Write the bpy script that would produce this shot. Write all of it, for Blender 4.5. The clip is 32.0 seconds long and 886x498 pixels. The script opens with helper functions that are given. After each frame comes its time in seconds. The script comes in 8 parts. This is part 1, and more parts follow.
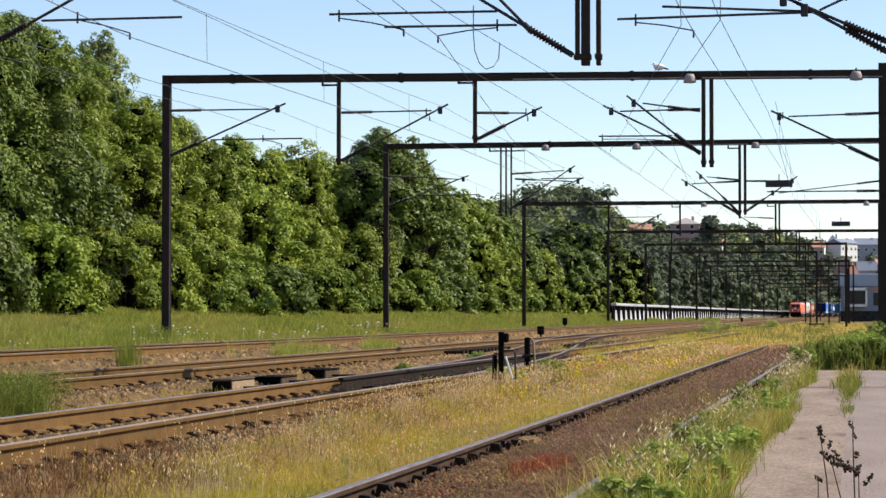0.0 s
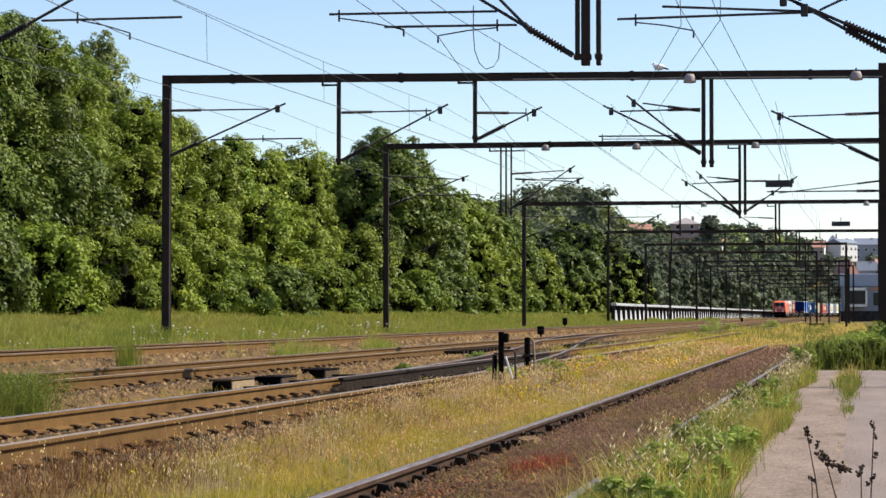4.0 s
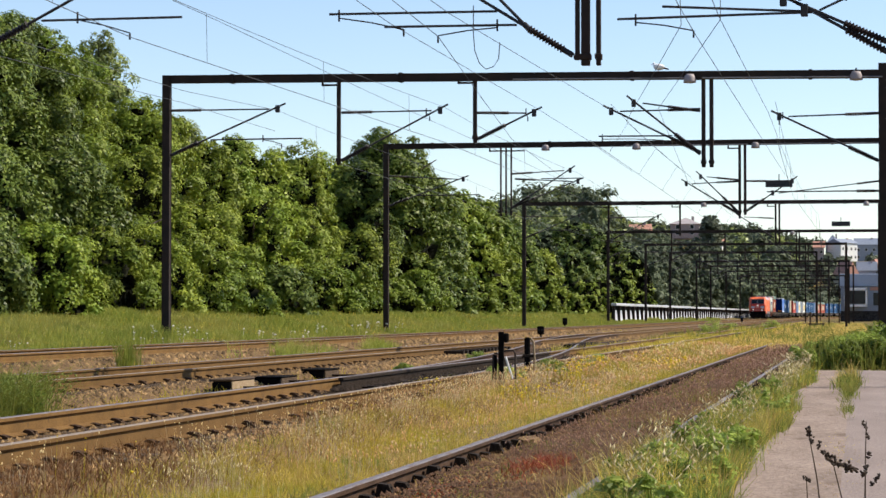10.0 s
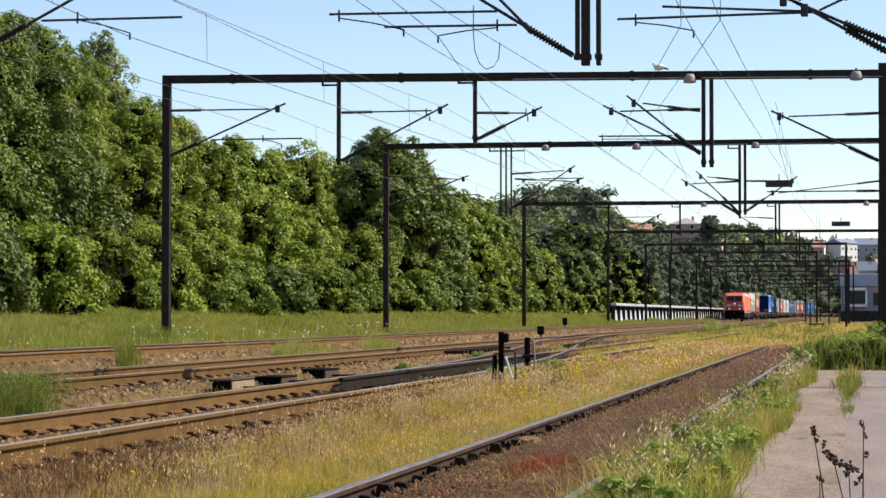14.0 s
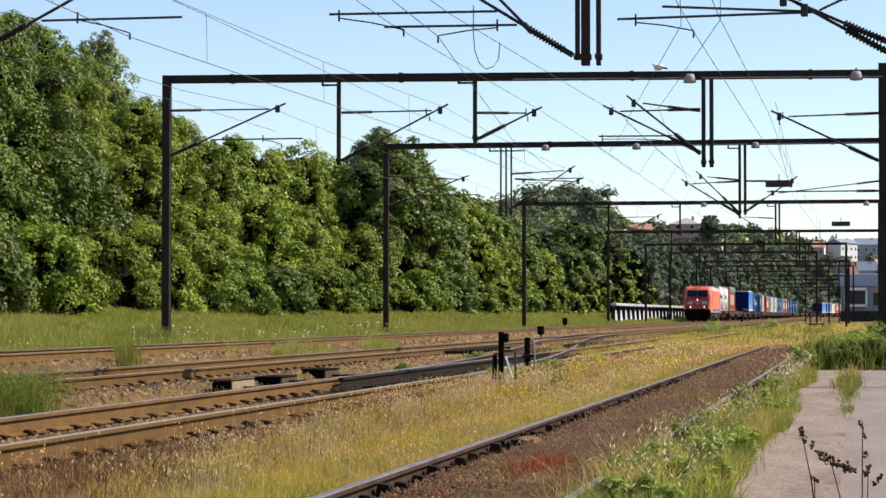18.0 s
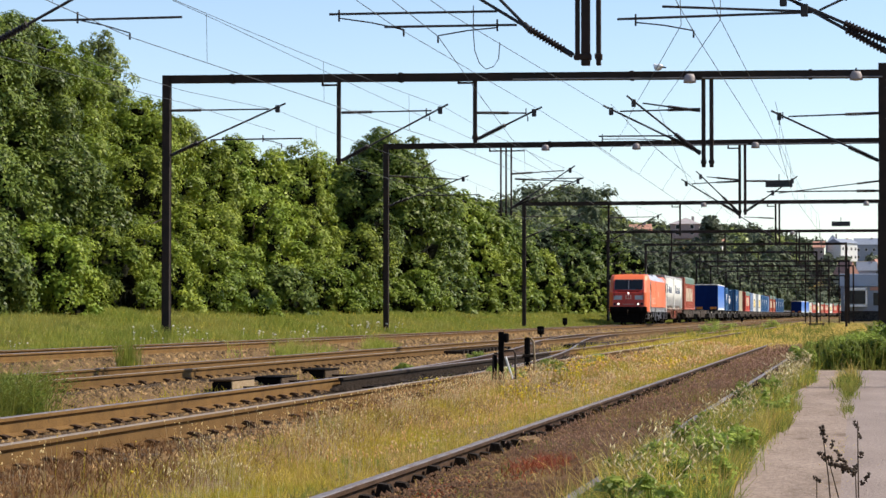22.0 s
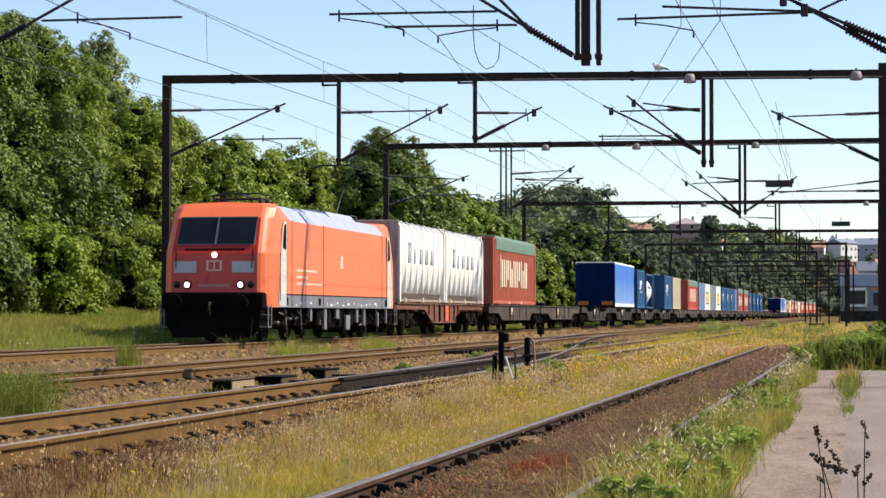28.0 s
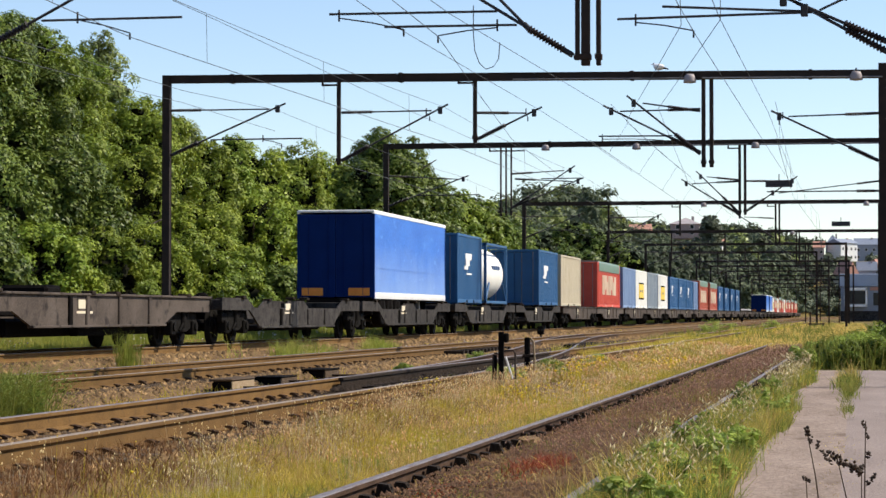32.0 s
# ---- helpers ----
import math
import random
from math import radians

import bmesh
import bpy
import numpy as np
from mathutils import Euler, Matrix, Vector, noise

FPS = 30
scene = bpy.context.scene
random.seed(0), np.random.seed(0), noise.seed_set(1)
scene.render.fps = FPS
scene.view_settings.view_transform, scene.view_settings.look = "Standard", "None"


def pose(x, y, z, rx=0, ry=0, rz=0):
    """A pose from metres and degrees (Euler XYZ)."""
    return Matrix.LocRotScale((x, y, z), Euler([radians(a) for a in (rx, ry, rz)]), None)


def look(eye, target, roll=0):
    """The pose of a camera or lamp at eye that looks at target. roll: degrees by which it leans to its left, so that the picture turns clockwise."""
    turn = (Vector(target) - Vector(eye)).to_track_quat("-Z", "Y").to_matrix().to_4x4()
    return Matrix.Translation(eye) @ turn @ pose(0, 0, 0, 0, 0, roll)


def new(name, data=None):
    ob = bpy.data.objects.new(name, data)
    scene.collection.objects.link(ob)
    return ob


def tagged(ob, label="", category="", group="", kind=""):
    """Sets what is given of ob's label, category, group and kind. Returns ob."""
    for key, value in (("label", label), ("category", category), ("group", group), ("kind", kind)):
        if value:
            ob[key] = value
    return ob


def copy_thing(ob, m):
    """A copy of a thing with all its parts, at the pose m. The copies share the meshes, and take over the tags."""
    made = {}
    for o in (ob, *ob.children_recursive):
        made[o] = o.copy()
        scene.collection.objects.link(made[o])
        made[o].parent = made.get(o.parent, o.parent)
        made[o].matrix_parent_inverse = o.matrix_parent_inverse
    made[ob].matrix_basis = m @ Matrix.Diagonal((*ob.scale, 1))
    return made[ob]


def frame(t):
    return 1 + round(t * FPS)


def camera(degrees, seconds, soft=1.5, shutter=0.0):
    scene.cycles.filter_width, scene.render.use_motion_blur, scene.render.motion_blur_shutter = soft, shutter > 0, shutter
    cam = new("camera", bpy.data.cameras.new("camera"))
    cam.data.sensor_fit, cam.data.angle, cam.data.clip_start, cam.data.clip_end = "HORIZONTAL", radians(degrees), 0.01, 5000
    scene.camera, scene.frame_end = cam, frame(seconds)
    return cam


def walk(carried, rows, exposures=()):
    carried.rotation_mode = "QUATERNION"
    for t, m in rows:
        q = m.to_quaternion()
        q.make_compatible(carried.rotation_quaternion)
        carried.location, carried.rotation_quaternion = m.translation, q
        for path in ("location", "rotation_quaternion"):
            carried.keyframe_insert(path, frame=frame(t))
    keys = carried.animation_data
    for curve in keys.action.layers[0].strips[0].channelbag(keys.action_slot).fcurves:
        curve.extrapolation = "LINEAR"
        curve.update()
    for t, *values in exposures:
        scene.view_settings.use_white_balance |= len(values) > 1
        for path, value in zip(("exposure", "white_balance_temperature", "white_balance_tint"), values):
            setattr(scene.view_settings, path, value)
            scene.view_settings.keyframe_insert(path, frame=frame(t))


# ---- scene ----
cam = camera(20.93, 32.0, soft=1.5)
EYE = (0.0, 0.0, 1.25)
VIEW = pose(*EYE, 90 + 1.565, 0, 9.797)
walk(cam, [(0.0, VIEW), (32.0, VIEW)], [(0.0, 0.47, 6500, 10), (28.0, 0.47, 6500, 10), (28.8, 0.37, 6400, 10), (30.0, 0.35, 6180, 10), (31.0, 0.37, 6180, 10), (32.0, 0.42, 6420, 10)])

# ---- daylight: high early-summer sun from beyond the track's far side of the yard ----
SUN_EL, SUN_AZ = radians(46), radians(70)
world = bpy.data.worlds.new("sky")
scene.world = world
world.use_nodes = True
wn = world.node_tree
sky = wn.nodes.new("ShaderNodeTexSky")
sky.sky_type, sky.sun_disc = "NISHITA", False
sky.sun_elevation, sky.sun_rotation = SUN_EL, SUN_AZ
sky.altitude = 500
sky.air_density, sky.dust_density, sky.ozone_density = 1.0, 0.08, 1.7
wn.nodes["Background"].inputs[1].default_value = 0.114
tint = wn.nodes.new("ShaderNodeMix")
tint.data_type, tint.blend_type = "RGBA", "MULTIPLY"
tint.inputs[0].default_value, tint.inputs[7].default_value = 1.0, (1.0, 0.99, 1.05, 1)
wn.links.new(sky.outputs[0], tint.inputs[6])
wn.links.new(tint.outputs[2], wn.nodes["Background"].inputs[0])
sun_data = bpy.data.lights.new("sun", "SUN")
sun_data.energy, sun_data.angle, sun_data.color = 5.0, radians(0.5), (1.0, 0.91, 0.76)
sun = new("sun", sun_data)
to_sun = Vector((math.sin(SUN_AZ) * math.cos(SUN_EL), math.cos(SUN_AZ) * math.cos(SUN_EL), math.sin(SUN_EL)))
sun.matrix_world = look(to_sun * 300, (0, 0, 0))


# ---- materials ----
def surface(name, one, two, scale=4.0, rough=0.7, metal=0.0, bump=0.15, fine=40.0, spread=0.12, island=False, stretch=(1, 1, 1), wear=None, wear_amount=0.45, spec=0.5):
    """Two colours mixed by coarse and fine noise, varied per object, with relief and an optional third colour in worn patches."""
    m = bpy.data.materials.new(name)
    m.use_nodes = True
    nt = m.node_tree
    b = nt.nodes["Principled BSDF"]
    tc = nt.nodes.new("ShaderNodeTexCoord")
    mp = nt.nodes.new("ShaderNodeMapping")
    mp.inputs["Scale"].default_value = stretch
    nt.links.new(tc.outputs["Object"], mp.inputs[0])
    big, small = nt.nodes.new("ShaderNodeTexNoise"), nt.nodes.new("ShaderNodeTexNoise")
    big.inputs["Scale"].default_value, big.inputs["Detail"].default_value = scale, 6
    small.inputs["Scale"].default_value, small.inputs["Detail"].default_value = fine, 4
    for n in (big, small):
        nt.links.new(mp.outputs[0], n.inputs["Vector"])
    add = nt.nodes.new("ShaderNodeMath")
    add.operation = "ADD"
    nt.links.new(big.outputs[0], add.inputs[0])
    nt.links.new(small.outputs[0], add.inputs[1])
    ramp = nt.nodes.new("ShaderNodeMapRange")
    ramp.inputs[1].default_value, ramp.inputs[2].default_value = 0.72, 1.28
    nt.links.new(add.outputs[0], ramp.inputs[0])
    mix = nt.nodes.new("ShaderNodeMix")
    mix.data_type = "RGBA"
    mix.inputs[6].default_value, mix.inputs[7].default_value = (*one, 1), (*two, 1)
    nt.links.new(ramp.outputs[0], mix.inputs[0])
    last = mix.outputs[2]
    if wear:
        third = nt.nodes.new("ShaderNodeTexNoise")
        third.inputs["Scale"].default_value, third.inputs["Detail"].default_value = scale * 2.7, 8
        nt.links.new(mp.outputs[0], third.inputs["Vector"])
        cut = nt.nodes.new("ShaderNodeMapRange")
        cut.inputs[1].default_value, cut.inputs[2].default_value = 1 - wear_amount, 1.12 - wear_amount
        nt.links.new(third.outputs[0], cut.inputs[0])
        over = nt.nodes.new("ShaderNodeMix")
        over.data_type = "RGBA"
        over.inputs[7].default_value = (*wear, 1)
        nt.links.new(cut.outputs[0], over.inputs[0])
        nt.links.new(last, over.inputs[6])
        last = over.outputs[2]
    if spread:
        if island:
            rnd = nt.nodes.new("ShaderNodeNewGeometry").outputs["Random Per Island"]
        else:
            rnd = nt.nodes.new("ShaderNodeObjectInfo").outputs["Random"]
        rr = nt.nodes.new("ShaderNodeMapRange")
        rr.inputs[3].default_value, rr.inputs[4].default_value = 1 - spread, 1 + spread
        nt.links.new(rnd, rr.inputs[0])
        hsv = nt.nodes.new("ShaderNodeHueSaturation")
        nt.links.new(rr.outputs[0], hsv.inputs["Value"])
        nt.links.new(last, hsv.inputs["Color"])
        last = hsv.outputs[0]
    nt.links.new(last, b.inputs["Base Color"])
    b.inputs["Roughness"].default_value, b.inputs["Metallic"].default_value = rough, metal
    b.inputs["Specular IOR Level"].default_value = spec
    if bump:
        bp = nt.nodes.new("ShaderNodeBump")
        bp.inputs["Strength"].default_value, bp.inputs["Distance"].default_value = bump, 0.02
        nt.links.new(add.outputs[0], bp.inputs["Height"])
        nt.links.new(bp.outputs[0], b.inputs["Normal"])
    return m


def leafy(name, one, two, clear=0.35, rough=0.6, patch=None, patch_scale=0.35):
    """Leaf or blade: diffuse with light passing through, colour by island."""
    m = bpy.data.materials.new(name)
    m.use_nodes = True
    nt = m.node_tree
    nt.nodes.clear()
    out = nt.nodes.new("ShaderNodeOutputMaterial")
    geo = nt.nodes.new("ShaderNodeNewGeometry")
    info = nt.nodes.new("ShaderNodeObjectInfo")
    mix = nt.nodes.new("ShaderNodeMix")
    mix.data_type = "RGBA"
    mix.inputs[6].default_value, mix.inputs[7].default_value = (*one, 1), (*two, 1)
    nt.links.new(geo.outputs["Random Per Island"], mix.inputs[0])
    last = mix.outputs[2]
    if patch:
        tc = nt.nodes.new("ShaderNodeTexCoord")
        nz = nt.nodes.new("ShaderNodeTexNoise")
        nz.inputs["Scale"].default_value, nz.inputs["Detail"].default_value = patch_scale, 4
        nt.links.new(tc.outputs["Object"], nz.inputs["Vector"])
        cut = nt.nodes.new("ShaderNodeMapRange")
        cut.inputs[1].default_value, cut.inputs[2].default_value = 0.45, 0.62
        nt.links.new(nz.outputs[0], cut.inputs[0])
        over = nt.nodes.new("ShaderNodeMix")
        over.data_type = "RGBA"
        over.inputs[7].default_value = (*patch, 1)
        nt.links.new(cut.outputs[0], over.inputs[0])
        nt.links.new(last, over.inputs[6])
        last = over.outputs[2]
    rr = nt.nodes.new("ShaderNodeMapRange")
    rr.inputs[3].default_value, rr.inputs[4].default_value = 0.8, 1.25
    nt.links.new(info.outputs["Random"], rr.inputs[0])
    hsv = nt.nodes.new("ShaderNodeHueSaturation")
    nt.links.new(rr.outputs[0], hsv.inputs["Value"])
    nt.links.new(last, hsv.inputs["Color"])
    pb = nt.nodes.new("ShaderNodeBsdfPrincipled")
    pb.inputs["Roughness"].default_value = rough
    pb.inputs["Specular IOR Level"].default_value = 0.16
    nt.links.new(hsv.outputs[0], pb.inputs["Base Color"])
    tr = nt.nodes.new("ShaderNodeBsdfTranslucent")
    nt.links.new(hsv.outputs[0], tr.inputs[0])
    sh = nt.nodes.new("ShaderNodeMixShader")
    sh.inputs[0].default_value = clear
    nt.links.new(pb.outputs[0], sh.inputs[1])
    nt.links.new(tr.outputs[0], sh.inputs[2])
    nt.links.new(sh.outputs[0], out.inputs[0])
    return m


def glowing(name, colour, strength):
    m = bpy.data.materials.new(name)
    m.use_nodes = True
    b = m.node_tree.nodes["Principled BSDF"]
    b.inputs["Base Color"].default_value = (*colour, 1)
    b.inputs["Emission Color"].default_value, b.inputs["Emission Strength"].default_value = (*colour, 1), strength
    return m


RUST_STEEL = surface("weathered_dark_steel", (0.017, 0.012, 0.010), (0.036, 0.023, 0.017), 3, 0.8, 0.0, 0.2, 60, wear=(0.060, 0.030, 0.018), wear_amount=0.33, spec=0.25)
GALV = surface("grey_galvanised_steel", (0.16, 0.15, 0.15), (0.26, 0.25, 0.25), 6, 0.5, 0.6, 0.05)
TUBE = surface("dark_aged_tube", (0.028, 0.027, 0.028), (0.055, 0.052, 0.053), 5, 0.75, 0.0, 0.05, spec=0.2)
INSULATOR = surface("brown_glazed_porcelain", (0.014, 0.010, 0.010), (0.032, 0.02, 0.017), 9, 0.5, 0, 0.02, spec=0.3)
WIRE = surface("oxidised_copper_wire", (0.05, 0.053, 0.058), (0.085, 0.09, 0.095), 2, 0.7, 0.0, 0, spec=0.2)
RAIL_SIDE = surface("rusty_rail_side", (0.098, 0.051, 0.015), (0.168, 0.092, 0.028), 2.5, 0.9, 0.0, 0.25, 70, wear=(0.065, 0.036, 0.019), wear_amount=0.38, spec=0.2)
RAIL_TOP = surface("worn_rail_head", (0.20, 0.15, 0.105), (0.30, 0.235, 0.175), 3, 0.55, 0.25, 0.05, 90, stretch=(6, 0.6, 6), spec=0.35)
RAIL_TOP_DULL = surface("grey_disused_rail_head", (0.11, 0.093, 0.092), (0.20, 0.178, 0.18), 3, 0.6, 0.2, 0.1, 90, stretch=(6, 0.6, 6), wear=(0.10, 0.06, 0.038), wear_amount=0.48)
SLEEPER = surface("old_tarred_timber", (0.055, 0.036, 0.023), (0.115, 0.080, 0.052), 4, 0.9, 0, 0.5, 50, stretch=(1, 6, 6), spec=0.15)
IRON = surface("dark_greasy_iron", (0.014, 0.010, 0.007), (0.036, 0.025, 0.018), 12, 0.9, 0.0, 0.3, spec=0.1)
BALLAST = surface("brown_ballast_bed", (0.052, 0.029, 0.013), (0.20, 0.122, 0.052), 5.0, 0.95, 0, 1.0, 15, 0, wear=(0.26, 0.18, 0.098), wear_amount=0.34, spec=0.2)
STONE = surface("ballast_stone", (0.060, 0.034, 0.015), (0.30, 0.190, 0.086), 3, 0.9, 0, 0.4, 30, 0.6, island=True, spec=0.2)
EARTH = surface("dry_earth_and_straw", (0.100, 0.068, 0.022), (0.20, 0.142, 0.046), 0.8, 0.95, 0, 0.8, 11, 0, wear=(0.10, 0.10, 0.028), wear_amount=0.47, spec=0.1)
PAVING = surface("worn_sandy_paving", (0.175, 0.128, 0.098), (0.315, 0.240, 0.192), 1.6, 0.92, 0, 0.6, 30, 0, stretch=(1, 0.3, 1), wear=(0.145, 0.100, 0.072), wear_amount=0.40, spec=0.2)
PAVING_GREY = surface("purple_grey_asphalt_paving", (0.182, 0.140, 0.120), (0.280, 0.222, 0.194), 1.4, 0.92, 0, 0.5, 40, 0, stretch=(1, 0.3, 1), wear=(0.155, 0.118, 0.102), wear_amount=0.38, spec=0.2)
BARK = surface("grey_brown_bark", (0.06, 0.045, 0.032), (0.13, 0.10, 0.075), 5, 0.9, 0, 0.7, 30, stretch=(3, 3, 0.6))
# Twig colour driven near-black so that crown gaps show as shade.
TWIG_SHADE = surface("shade_black_twig", (0.007, 0.007, 0.004), (0.018, 0.018, 0.008), 5, 0.95, 0, 0, 30, 0.2, island=True, spec=0.1)
LEAF_MID = leafy("mid_green_leaf", (0.090, 0.138, 0.012), (0.270, 0.318, 0.040), 0.20, 0.45, patch=(0.130, 0.190, 0.020))
LEAF_DARK = leafy("deep_green_leaf", (0.044, 0.076, 0.011), (0.170, 0.212, 0.036), 0.15, 0.45)
LEAF_LIGHT = leafy("fresh_green_leaf", (0.120, 0.170, 0.014), (0.330, 0.370, 0.050), 0.22, 0.5, patch=(0.165, 0.225, 0.025))
LEAF_GREY = leafy("greyish_green_leaf", (0.110, 0.150, 0.034), (0.33, 0.37, 0.115), 0.24, 0.42)
# Darker leaf for weakly lit far trees, their shade put into its colour.
LEAF_SHADED = leafy("shaded_green_leaf", (0.026, 0.044, 0.016), (0.075, 0.100, 0.042), 0.13, 0.6)
# Far leaves paled toward grey: distance haze mixed into their colours.
LEAF_HAZE_FAR = leafy("haze_pale_far_leaf", (0.060, 0.080, 0.042), (0.150, 0.180, 0.100), 0.2, 0.6)
LEAF_HAZE_HILL = leafy("haze_pale_hillside_leaf", (0.105, 0.125, 0.075), (0.26, 0.29, 0.19), 0.25, 0.6)
GRASS_GREEN = leafy("meadow_grass_blade", (0.165, 0.210, 0.026), (0.36, 0.385, 0.075), 0.44, patch=(0.33, 0.32, 0.075))
LEAF_WEED = leafy("bright_weed_leaf", (0.13, 0.20, 0.020), (0.46, 0.53, 0.13), 0.5, 0.4)
GRASS_VERGE = leafy("verge_grass_blade", (0.050, 0.085, 0.010), (0.32, 0.36, 0.070), 0.45, patch=(0.30, 0.27, 0.06), patch_scale=1.1)
RAIL_SIDE_DARK = surface("dark_brown_rail_side", (0.030, 0.018, 0.012), (0.085, 0.050, 0.032), 2.5, 0.9, 0.0, 0.3, 70, spec=0.1)
GRASS_DRY = leafy("dry_grass_blade", (0.23, 0.178, 0.018), (0.98, 0.76, 0.125), 0.40, patch=(0.44, 0.38, 0.045), patch_scale=0.8)
GRASS_STRAW = leafy("straw_grass_blade", (0.28, 0.180, 0.040), (0.88, 0.66, 0.20), 0.38)
SEED_PINK = leafy("pinkish_seed_head", (0.44, 0.24, 0.10), (0.76, 0.50, 0.26), 0.4)
SEED_ROSE = leafy("rosy_brown_seed_head", (0.24, 0.12, 0.08), (0.48, 0.29, 0.20), 0.3)
SEED_FLUFF = leafy("pinkish_cream_fluff", (0.64, 0.45, 0.24), (0.92, 0.72, 0.45), 0.4)
GRASS_RUST = leafy("rusty_dry_grass_blade", (0.110, 0.060, 0.026), (0.46, 0.30, 0.13), 0.30, patch=(0.26, 0.13, 0.058), patch_scale=1.6)
SORREL_RED = leafy("bright_red_sorrel", (0.28, 0.045, 0.022), (0.45, 0.11, 0.05), 0.25)
SEED_PALE = leafy("pale_seed_head", (0.64, 0.52, 0.28), (0.88, 0.77, 0.48), 0.4)
SEED_CREAM = leafy("whitish_cream_plume", (0.52, 0.42, 0.22), (0.84, 0.74, 0.48), 0.4)
CHAIR_IRON = surface("rusty_brown_chair_iron", (0.028, 0.016, 0.010), (0.070, 0.042, 0.024), 10, 0.9, 0.0, 0.3, 60, 0.3, spec=0.1)
SIDING_BED = surface("red_brown_cinder_bed", (0.034, 0.019, 0.010), (0.150, 0.090, 0.046), 4.5, 0.95, 0, 1.0, 24, 0, wear=(0.18, 0.125, 0.083), wear_amount=0.35, spec=0.15)
PEBBLE = surface("small_grey_pebble", (0.20, 0.16, 0.125), (0.38, 0.31, 0.26), 3, 0.9, 0, 0.2, 30, 0.3, island=True, spec=0.2)
SORREL = leafy("red_brown_sorrel", (0.120, 0.055, 0.022), (0.30, 0.155, 0.062), 0.25)
PETAL_YELLOW = leafy("yellow_petal", (0.85, 0.60, 0.02), (0.95, 0.78, 0.06), 0.3)
PETAL_WHITE = leafy("white_petal", (0.70, 0.66, 0.55), (0.85, 0.82, 0.75), 0.3)
DARK_SEED = leafy("dark_brown_seed_head", (0.035, 0.024, 0.017), (0.085, 0.058, 0.038), 0.15)


# ---- mesh building ----
class Shape:
    """Gathers faces of one part; material index and smoothness by face."""

    def __init__(self):
        self.v, self.f, self.mi, self.sm = [], [], [], []

    def face(self, pts, mi=0, smooth=False):
        n = len(self.v)
        self.v.extend(pts)
        self.f.append(tuple(range(n, n + len(pts))))
        self.mi.append(mi)
        self.sm.append(smooth)
        return self

    def add(self, verts, faces, mi=0, smooth=False):
        n = len(self.v)
        self.v.extend([tuple(p) for p in verts])
        for f in faces:
            self.f.append(tuple(n + i for i in f))
            self.mi.append(mi)
            self.sm.append(smooth)
        return self

    def box(self, lo, hi, c=0.0, mi=0, m=None):
        """An upright box; c chamfers its edges."""
        lo, hi = [min(a, b) for a, b in zip(lo, hi)], [max(a, b) for a, b in zip(lo, hi)]
        c = min(c, *[(b - a) * 0.45 for a, b in zip(lo, hi)])
        if c <= 0:
            vs = [(x, y, z) for x in (lo[0], hi[0]) for y in (lo[1], hi[1]) for z in (lo[2], hi[2])]
            fs = [(0, 1, 3, 2), (4, 6, 7, 5), (0, 4, 5, 1), (2, 3, 7, 6), (0, 2, 6, 4), (1, 5, 7, 3)]
        else:
            vs, idx = [], {}
            for sx in (0, 1):
                for sy_ in (0, 1):
                    for sz in (0, 1):
                        e = [(lo, hi)[s][k] for k, s in enumerate((sx, sy_, sz))]
                        i = [e[k] + (c if s == 0 else -c) for k, s in enumerate((sx, sy_, sz))]
                        for k in range(3):
                            idx[(sx, sy_, sz, k)] = len(vs)
                            vs.append(tuple(e[j] if j == k else i[j] for j in range(3)))
            fs = []
            for k in range(3):
                a, b = [j for j in range(3) if j != k]
                for s in (0, 1):
                    loop = []
                    for p, q in ((0, 0), (1, 0), (1, 1), (0, 1)):
                        key = [0, 0, 0]
                        key[k], key[a], key[b] = s, p, q
                        loop.append(idx[(*key, k)])
                    fs.append(tuple(loop))
            for k in range(3):
                a, b = [j for j in range(3) if j != k]
                for p in (0, 1):
                    for q in (0, 1):
                        k0, k1 = [0, 0, 0], [0, 0, 0]
                        k0[k], k1[k] = 0, 1
                        for kk in (k0, k1):
                            kk[a], kk[b] = p, q
                        fs.append((idx[(*k0, a)], idx[(*k1, a)], idx[(*k1, b)], idx[(*k0, b)]))
            for sx in (0, 1):
                for sy_ in (0, 1):
                    for sz in (0, 1):
                        fs.append(tuple(idx[(sx, sy_, sz, k)] for k in range(3)))
        if m is not None:
            vs = [tuple(m @ Vector(p)) for p in vs]
        return self.add(vs, fs, mi)

    def tube(self, path, r, n=8, mi=0, cap=True, smooth=True):
        """A round bar along a path; r one radius or one for each point."""
        pts = [Vector(p) for p in path]
        rs = r if isinstance(r, (list, tuple)) else [r] * len(pts)
        vs, fs = [], []
        for i, p in enumerate(pts):
            d = (pts[min(i + 1, len(pts) - 1)] - pts[max(i - 1, 0)]).normalized()
            a = d.cross(Vector((0, 0, 1)) if abs(d.z) < 0.9 else Vector((1, 0, 0))).normalized()
            b = d.cross(a)
            for k in range(n):
                w = 2 * math.pi * k / n
                vs.append(tuple(p + (a * math.cos(w) + b * math.sin(w)) * rs[i]))
        for i in range(len(pts) - 1):
            for k in range(n):
                fs.append((i * n + k, i * n + (k + 1) % n, (i + 1) * n + (k + 1) % n, (i + 1) * n + k))
        self.add(vs, fs, mi, smooth)
        if cap:
            self.add(vs[:n], [tuple(range(n))], mi)
            self.add(vs[-n:], [tuple(range(n))], mi)
        return self

